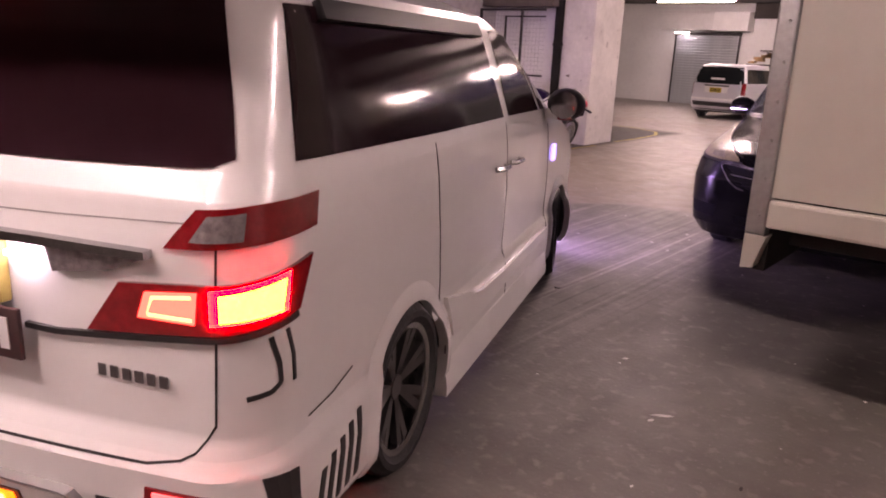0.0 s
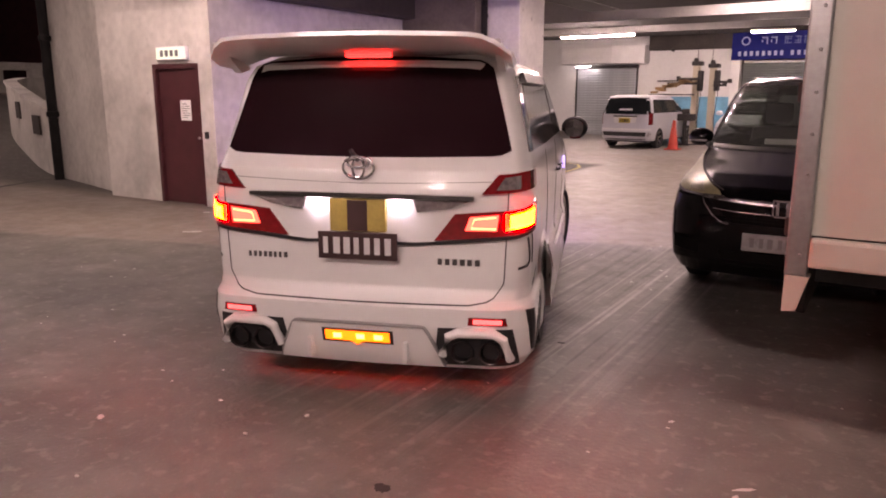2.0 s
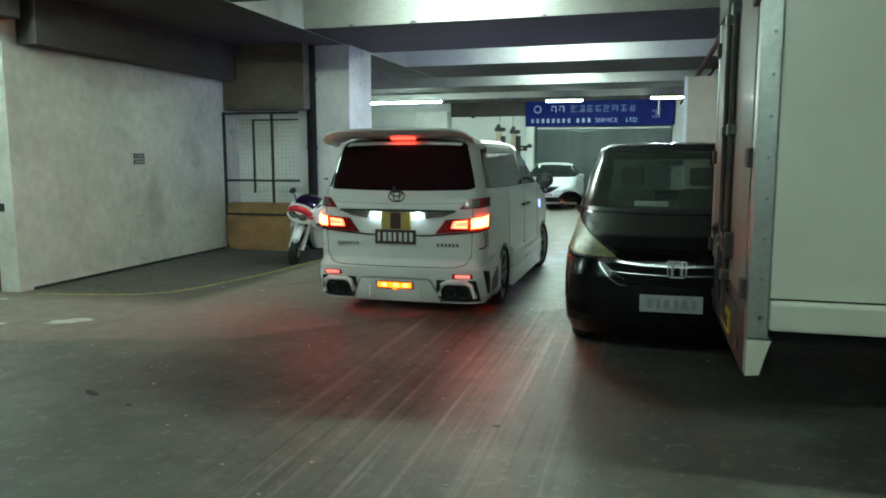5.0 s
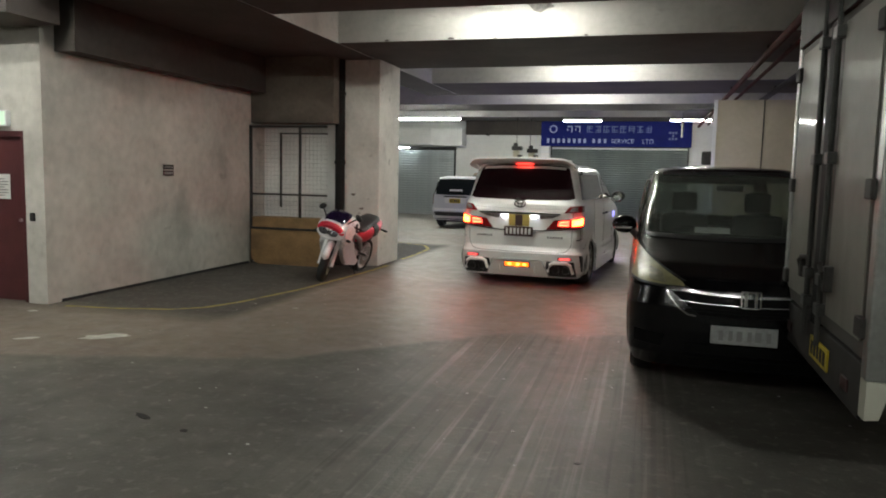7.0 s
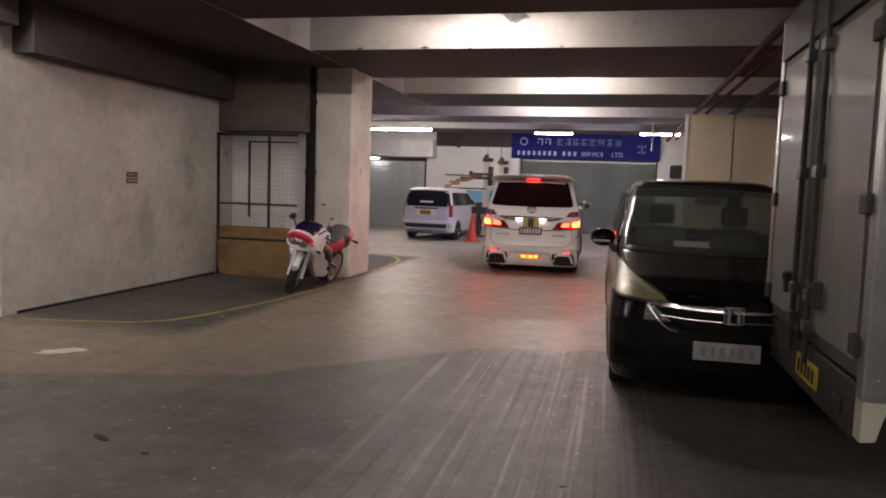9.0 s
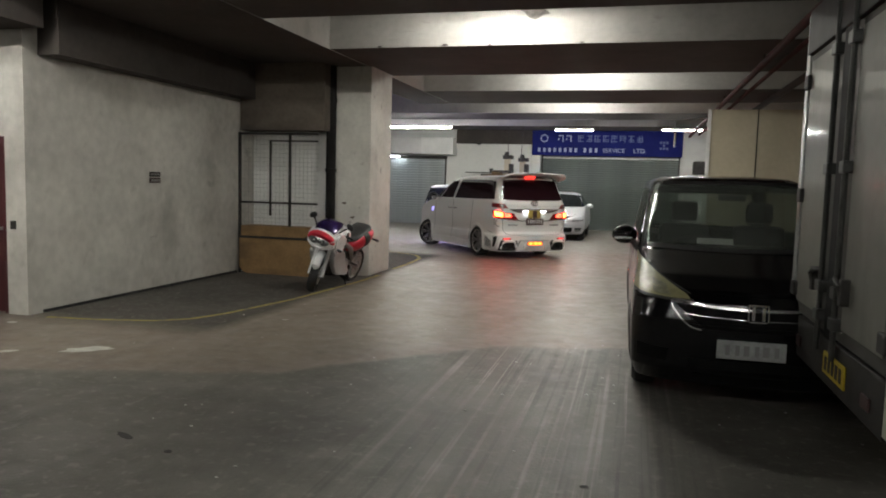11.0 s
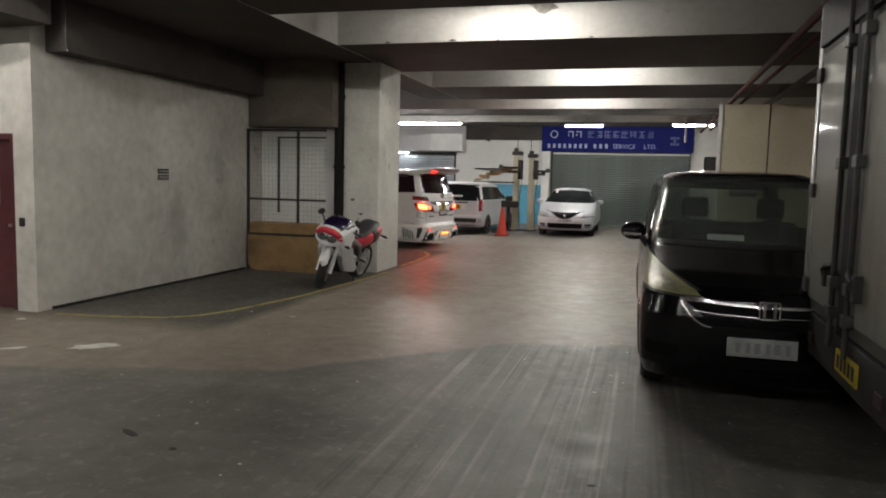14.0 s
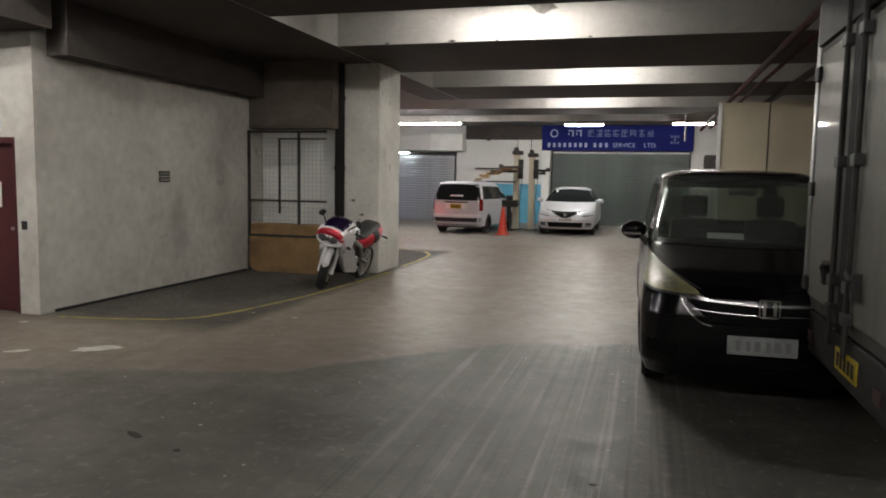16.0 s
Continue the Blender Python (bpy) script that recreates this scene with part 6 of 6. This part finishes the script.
shutter("shutter_1", -3.52, 1.5, 2.80, 28.62, "shutter", "closed grey-green roller shutter under the blue sign")
shutter("shutter_2", -9.9, -7.45, 2.62, 28.62, "shutter2", "closed silver roller shutter behind the parked car", 0.1)
post = structure("sign_post", bm_box(-3.93, 28.5, 0, -3.62, 28.75, 2.82, 0.01), M["white"], "white painted post beside the shutter", "post")
structure("dado", bm_box(-7.4, 28.70, 0, -3.93, 28.746, 1.52), M["blue_wall"], "blue painted lower wall", "wall")
sign = empty("shop_sign", pose(0, 28.5, 0), "long blue signboard with pale lettering above the shutter", "sign")
part("board", bm_box(-3.95, 0, 2.83, 1.62, 0.12, 3.85, 0.01), M["blue_sign"], sign, "blue board")


def lettering(text, x, z, size, parent, y):
    cu = bpy.data.curves.new("lettering", "FONT")
    cu.body, cu.size, cu.extrude = text, size, 0.004
    tmp = bpy.data.objects.new("lettering", cu)
    me = bpy.data.meshes.new_from_object(tmp)
    bpy.data.objects.remove(tmp)
    me.materials.append(M["letter"])
    ob = new("lettering", me)
    ob.parent = parent
    ob.matrix_basis = pose(x, y, z, 90, 0, 0)
    return ob


lettering("SERVICE", -1.28, 2.96, 0.23, sign, -0.008)
lettering("LTD.", -0.15, 2.96, 0.23, sign, -0.008)
for x in [-3.72 + 0.2 * k for k in range(8)] + [-1.98 + 0.21 * k for k in range(3)]:
    part("name_bar", bm_box(x, -0.008, 2.96, x + 0.10, 0.0, 3.12), M["letter"], sign)
for k in range(8):
    x, rnd = -2.22 + 0.31 * k, random.Random(40 + k)
    bm = bmesh.new()
    for z in rnd.sample((3.36, 3.43, 3.50, 3.57), 3):
        bm_box(x + rnd.uniform(0, 0.04), -0.008, z, x + 0.24, 0.0, z + 0.028, bm=bm)
    for dx in rnd.sample((0.02, 0.09, 0.12, 0.19), 2):
        bm_box(x + dx, -0.0075, 3.34 + rnd.uniform(0, 0.05), x + dx + 0.03, 0.0, 3.61, bm=bm)
    part("character", bm, M["letter_dim"], sign, "faded character shape")
for x in (-2.95, -2.65):
    bm = bm_box(x + 0.16, -0.008, 3.36, x + 0.2, 0.0, 3.6)
    bm_box(x, -0.008, 3.56, x + 0.2, 0.0, 3.6, bm=bm)
    bm_box(x, -0.008, 3.42, x + 0.04, 0.0, 3.5, bm=bm)
    part("character", bm, M["letter"], sign)
for x, z in ((-3.48, 3.48),):
    bm = bm_tube([(x + 0.13 * math.cos(a), -0.006, z + 0.13 * math.sin(a)) for a in np.linspace(0, 2 * math.pi, 21)], 0.025, 6, caps=False)
    part("emblem", bm, M["letter"], sign, "round pale emblem")
for i in range(3):
    for j in range(3):
        if (i + j) % 2 == 0 or i == 1:
            part("seal_mark", bm_box(0.80 + 0.11 * i, -0.008, 3.10 + 0.11 * j, 0.88 + 0.11 * i, 0.0, 3.18 + 0.11 * j), M["letter_dim"], sign, "dim square seal")
structure("wall_band", bm_box(-7.0, 28.60, 3.25, -3.96, 28.746, SLAB), M["dark_concrete"], "dark band along the top of the far wall", "beam")
structure("wall_shelf", bm_box(-6.6, 28.55, 2.09, -5.1, 28.746, 2.13, 0.005), M["dark"], "thin dark shelf on the far wall", "shelf")
box = structure("wall_box", bm_box(-8.3, 28.05, 2.78, -7.0, 28.74, 3.45, 0.01), M["white"], "white boxed duct on the far wall", "duct")
structure("canopy", bm_box(-10.5, 28.25, 2.80, -8.3, 28.74, 3.40, 0.01), M["farwall"], "pale canopy box above the silver shutter", "duct")
batten(-9.5, 28.15, 2.70, 0.6, 2.8, "tube_dim")
structure("wall_panel_seam", bm_box(1.40, 15.97, 0, 1.47, 16.0, 3.3), M["white"], "white edge trim of the cream partition", "trim")
for x in (2.35, 3.3, 4.3):
    structure("panel_seam", bm_box(x, 15.99, 0, x + 0.02, 16.0, 3.3), M["dark"], "dark seam between cream panels", "trim")

lift = empty("car_lift", pose(0, 24.6, 0), "cream two-post car lift with dark lifting arms", "lift")
for x, h in ((-4.20, 2.52), (-3.68, 2.44)):
    bm = prism([(x - 0.10, -0.13), (x + 0.08, -0.13), (x + 0.08, -0.09), (x - 0.04, -0.09), (x - 0.04, 0.09), (x + 0.08, 0.09), (x + 0.08, 0.13), (x - 0.10, 0.13)], 0.02, h)
    post = part("column", bm, M["cream"], lift, "cream steel column")
    part("rail_slot", bm_box(x + 0.0, -0.088, 0.05, x + 0.05, 0.088, h - 0.05), M["dark"], post, "dark slide inside the column")
    part("carriage", bm_box(x + 0.06, -0.16, 1.72, x + 0.20, 0.1, 2.36, 0.015), M["dark"], post, "greasy dark carriage")
    part("head", bm_box(x - 0.15, -0.16, h, x + 0.18, 0.16, h + 0.13, 0.02), M["dark"], post)
    part("motor", bm_lathe([(0.0, h - 0.02), (0.075, h), (0.08, h + 0.2), (0.05, h + 0.24), (0.0, h + 0.24)], 14), M["dark"], post, "dark motor on the column", True).matrix_basis = pose(x - 0.02, -0.1, 0)
    part("base", bm_box(x - 0.20, -0.28, 0, x + 0.24, 0.28, 0.03, 0.006), M["dark"], post)
    part("hose", bm_tube([(x + 0.14, -0.15, 2.3), (x + 0.2, -0.18, 1.6), (x + 0.13, -0.17, 0.9), (x + 0.17, -0.16, 0.1)], 0.012, 6), M["black"], post)
for x0, x1, z in ((-3.6, -3.05, 1.96), (-3.6, -3.2, 1.86), (-4.75, -4.1, 2.06), (-5.05, -4.1, 1.92)):
    part("arm", bm_box(x0, -0.36, z, x1, -0.22, z + 0.075, 0.012), M["dark"], lift, "dark lifting arm")
for x, z in ((-3.12, 2.03), (-3.26, 1.93), (-4.70, 2.13)):
    part("pad", bm_lathe([(0.0, z), (0.07, z), (0.07, z + 0.05), (0.05, z + 0.06), (0.0, z + 0.06)], 12), M["black"], lift, "round rubber pad").matrix_basis = pose(x, -0.29, 0)
bm = bmesh.new()
rnd = random.Random(4)
for k in range(16):
    x = -5.55 + 0.075 * k
    z = 1.62 + 0.022 * k + rnd.uniform(0, 0.10)
    bm_box(x, -0.45, z, x + rnd.uniform(0.1, 0.34), -0.2, z + rnd.uniform(0.03, 0.11), bm=bm)
part("stored_parts", bm, M["plywood"], lift, "brown parts heaped on the lift arm")
part("support_board", bm_box(-5.6, -0.46, 1.58, -4.2, -0.18, 1.63, 0.006), M["dark"], lift)
part("cable", bm_tube([(-4.2, 0, 2.6), (-4.2, 0, 3.64)], 0.012, 6), M["dark"], lift)
part("cable", bm_tube([(-3.75, 0, 2.5), (-3.72, 0, 3.64)], 0.012, 6), M["dark"], lift)

cone = empty("traffic_cone", pose(-4.13, 21.93, 0), "orange plastic traffic cone standing on the floor", "cone")
part("base", bm_box(-0.21, -0.21, 0, 0.21, 0.21, 0.035, 0.012), M["cone"], cone)
part("body", bm_lathe([(0.17, 0.035), (0.155, 0.06), (0.04, 0.84), (0.03, 0.86), (0.0, 0.86)], 20), M["cone"], cone, "orange cone body", True)
stand = empty("tool_stand", pose(-4.35, 24.1, 0), "dark workshop machine on a pedestal", "machine")
part("pedestal", bm_tube([(0, 0, 0.03), (0, 0, 0.8)], 0.06, 10), M["dark"], stand)
part("foot", bm_box(-0.2, -0.2, 0, 0.2, 0.2, 0.04, 0.01), M["dark"], stand)
part("machine_body", bm_box(-0.3, -0.15, 0.78, 0.3, 0.15, 1.0, 0.04), M["dark"], stand, "", True)
part("head", bm_box(-0.1, -0.1, 1.0, 0.12, 0.1, 1.16, 0.04), M["dark"], stand, "", True)
cam_ = tagged(mesh_ob("security_camera", bm_tube([(-6.1, 28.7, 3.3), (-6.1, 28.5, 3.25), (-6.0, 28.35, 3.22)], 0.05, 8), M["dark"]), "small dark camera on the far wall", "camera")
speaker = tagged(mesh_ob("wall_speaker", bm_box(2.0, 28.3, 2.2, 2.5, 28.74, 2.7, 0.08), M["dark"]), "dark unit on the wall beside the shutter", "unit")


M["beam_mark"] = mat("marked_concrete", (0.24, 0.225, 0.21), 0.9, var=0.6, scale=9)


def wall_mark(x, y, z, rx, rz, seed, name, material, label):
    rnd = random.Random(seed)
    pts = [(x + rx * rnd.uniform(0.55, 1.1) * math.cos(a), z + rz * rnd.uniform(0.55, 1.1) * math.sin(a)) for a in np.linspace(0, 2 * math.pi, 16, endpoint=False)]
    return tagged(mesh_ob(name, prism(pts, y - 0.004, y, "y"), material), label, "marking", kind="structure")


wall_mark(-1.41, 10.45, 4.08, 0.24, 0.10, 71, "dark_mark", M["beam_mark"], "dark mark on the beam above the lamp")
for k, (x, z, rx, rz) in enumerate(((-2.71, 3.65, 0.07, 0.018), (-2.05, 3.645, 0.03, 0.012), (-3.71, 3.65, 0.05, 0.015), (-0.75, 3.65, 0.04, 0.012))):
    wall_mark(x, 10.45, z, rx, rz, 80 + k, "chipped_edge", M["dark_concrete"], "chipped lower edge of the whitewashed beam")
for k, (x, z, rx, rz) in enumerate(((-4.73, 1.02, 0.05, 0.025), (-4.89, 1.27, 0.05, 0.025), (-4.62, 0.35, 0.06, 0.09), (-4.85, 0.12, 0.09, 0.05))):
    wall_mark(x, 12.03, z, rx, rz, 90 + k, "chipped_paint", M["lintel"], "chipped paint on the pillar face")

# ---------------------------------------------------------------- ramp side
bm = bmesh.new()
rows = []
for x, y, nx, ny in ((-12.6, 8.0, 0.1, 0.25), (-14.4, 8.62, 0.1, 0.24), (-16.2, 9.36, 0.11, 0.24), (-18.0, 10.1, 0.12, 0.24), (-19.4, 10.75, 0.15, 0.22), (-20.3, 11.6, 0.22, 0.12), (-20.6, 12.8, 0.25, 0.0), (-20.2, 14.2, 0.24, -0.1)):
    top = 1.32 + 0.1 * (-12.6 - x)
    rows.append([bm.verts.new(v) for v in ((x, y, 0), (x, y, top - 0.08), (x - 0.02, y - 0.04, top - 0.08), (x - 0.02, y - 0.04, top), (x + nx, y + ny, top), (x + nx, y + ny, 0))])
for r0, r1 in zip(rows, rows[1:]):
    for k in range(5):
        bm.faces.new((r0[k], r0[k + 1], r1[k + 1], r1[k]))
bm.faces.new(rows[0]); bm.faces.new(rows[-1][::-1])
parapet = structure("parapet", bm, M["wall"], "curved whitewashed parapet with a capping along the ramp", "parapet")
# dark plates on the face stand for the shade inside square recesses
for x, y, a in ((-14.0, 8.45, 19), (-16.6, 9.5, 22)):
    p = part("recess", bm_box(-0.35, -0.02, -0.2, 0.35, 0.02, 0.2, 0.01), M["dark_concrete"], parapet, "dark square plate drawn as a shaded recess in the parapet")
    p.matrix_basis = pose(x, y, 0.85 + 0.1 * (-12.6 - x), 0, 0, -a)
bm = bm_box(-31.2, -12, 1.2, -31.0, 29, 2.15)
bm_box(-31.2, -12, 2.62, -31.0, 29, 2.95, bm=bm)
for y in np.arange(-11.0, 29, 1.7):
    bm_box(-31.2, y, 2.15, -31.0, y + 0.6, 2.62, bm=bm)
structure("ramp_wall", bm, M["wall"], "pierced concrete parapet across the ramp head", "parapet")
structure("wall_ramp_end", bm_box(-33.2, -12.25, 0, -33.0, 29, 6.0), M["maroon"], "dark brown wall beyond the ramp", "wall")
for y in (-7.5, -0.5, 6.5, 13.9):
    structure("ramp_post", bm_box(-31.0, y, 1.0, -30.3, y + 1.9, 6.0), M["pillar"], "wide pale concrete pillar at the ramp head", "pillar")
structure("ramp_joint", prism([(-11.0, 4.2), (-11.1, 4.2), (-12.55, 7.75), (-12.45, 7.78)], 0.0005, 0.004), M["dark"], "dark joint across the foot of the ramp", "marking")

# ---------------------------------------------------------------- floor marks
LINE = [(-6.45, 6.93), (-5.8, 7.02), (-5.21, 7.2), (-4.9, 7.45), (-4.72, 7.9), (-4.58, 8.6), (-4.46, 9.2), (-4.38, 10.2), (-4.30, 11.2), (-4.28, 12.2)]


def floor_strip(pts, width, name, material, label, category):
    bm = bmesh.new()
    rows = []
    pts = np.array(pts)
    dense = np.stack([np.interp(np.linspace(0, len(pts) - 1, len(pts) * 5), np.arange(len(pts)), pts[:, k]) for k in (0, 1)], -1)
    d = np.gradient(dense, axis=0)
    n = np.stack([-d[:, 1], d[:, 0]], -1) / np.hypot(*d.T)[:, None]
    for p, q in zip(dense, n):
        w = width * random.uniform(0.75, 1.05) / 2
        rows.append([bm.verts.new((*(p - q * w), 0.004)), bm.verts.new((*(p + q * w), 0.004))])
    for a, c in zip(rows, rows[1:]):
        bm.faces.new((a[0], a[1], c[1], c[0]))
    return tagged(mesh_ob(name, bm, material), label, category, kind="structure")


floor_strip(LINE, 0.085, "bay_line", M["yellow"], "worn yellow bay line on the floor", "marking")
floor_strip([(-4.36, 13.2), (-4.36, 14.1), (-4.45, 15.3), (-4.75, 16.0), (-5.3, 16.35), (-6.0, 16.5)], 0.085, "bay_line", M["yellow"], "worn yellow line round the pillar bay", "marking")


def blot(x, y, rx, ry, name, material, label, seed, z=0.004, turn=0.0):
    rnd = random.Random(seed)
    pts = []
    for a in np.linspace(0, 2 * math.pi, 18, endpoint=False):
        r = rnd.uniform(0.65, 1.1)
        u, v = rx * r * math.cos(a), ry * r * math.sin(a)
        pts.append((x + u * math.cos(turn) - v * math.sin(turn), y + u * math.sin(turn) + v * math.cos(turn)))
    return tagged(mesh_ob(name, prism(pts, 0.0015, z), material), label, "marking", kind="structure")


blot(-4.90, 5.79, 0.24, 0.12, "floor_patch", M["patch"], "pale worn paint patch on the floor", 3, turn=0.65)
blot(-5.52, 5.45, 0.12, 0.05, "floor_patch", M["patch"], "small pale paint patch on the floor", 5, turn=0.6)
blot(-6.55, 6.55, 0.06, 0.05, "floor_patch", M["patch"], "small white scrap on the floor by the door", 6)
blot(-0.04, 1.93, 0.045, 0.035, "floor_stain", M["dark"], "small dark oil spot on the concrete floor", 60, turn=0.0)
blot(-1.7, 1.72, 0.02, 0.012, "floor_scrap", M["patch"], "small pale scrap on the concrete floor", 61, turn=0.3)
blot(1.27, 2.73, 0.05, 0.012, "floor_scrap", M["patch"], "small pale scrap on the concrete floor", 62, turn=0.6)
blot(0.83, 3.23, 0.02, 0.012, "floor_scrap", M["patch"], "small pale scrap on the concrete floor", 63, turn=0.9)
blot(1.25, 2.65, 0.02, 0.01, "floor_scrap", M["patch"], "small pale scrap on the concrete floor", 64, turn=1.2)
blot(1.43, 2.08, 0.012, 0.006, "floor_scrap", M["patch"], "small pale scrap on the concrete floor", 65, turn=1.5)
blot(1.76, 2.37, 0.018, 0.008, "floor_stain", M["dark"], "small dark oil spot on the concrete floor", 66, turn=1.8)
blot(-0.8, 2.3, 0.02, 0.014, "floor_scrap", M["patch"], "small pale scrap on the concrete floor", 67, turn=2.1)
blot(-1.7, 1.72, 0.03, 0.018, "floor_scrap", M["patch"], "small pale scrap on the concrete floor", 68, turn=2.4)
blot(-3.02, 3.93, 0.1, 0.03, "floor_stain", M["dark"], "small dark oil spot on the concrete floor", 69, turn=2.7)
blot(-2.59, 3.78, 0.03, 0.025, "floor_stain", M["dark"], "small dark oil spot on the concrete floor", 70, turn=3.0)
blot(-0.12, 4.06, 0.03, 0.015, "floor_stain", M["dark"], "small dark oil spot on the concrete floor", 71, turn=3.3)
blot(-3.88, 7.83, 0.04, 0.02, "floor_scrap", M["patch"], "small pale scrap on the concrete floor", 72, turn=3.6)
rnd = random.Random(21)
bm = bmesh.new()
for k in range(150):
    x, y, s = rnd.uniform(-5, 3.2), rnd.uniform(1.0, 9.5), rnd.uniform(0.003, 0.010)
    bmesh.ops.create_icosphere(bm, subdivisions=1, radius=s, matrix=Matrix.Translation((x, y, s * 0.3)) @ Matrix.Diagonal((1.6, 1, 0.5, 1)))
tagged(mesh_ob("grit", bm, M["patch"]), "scattered pale grit on the concrete floor", "grit", kind="stuff")

def motions():
    walk(van, [(t, pose(x, y, 0, 0, 0, r)) for t, x, y, r in VAN])
    # the wheels roll by the way driven, and the front pair steers into the bends
    path = np.array(VAN)
    way = np.r_[0, np.cumsum(np.hypot(*np.diff(path[:, 1:3], axis=0).T))]
    bends = np.gradient(np.radians(path[:, 3]), way)
    times = np.linspace(0, 16, 81)
    for w, x, y in van_wheels:
        rows = []
        for t in times:
            roll = -math.degrees(np.interp(t, path[:, 0], way) / 0.345)
            steer = float(np.clip(math.degrees(math.atan(2.94 * np.interp(t, path[:, 0], bends))), -30, 30)) if y > 1 else 0.0
            rows.append((float(t), pose(x, y, 0.345, 0, 0, steer) @ pose(0, 0, 0, roll, 0, 0)))
        walk(w, rows)

motions()
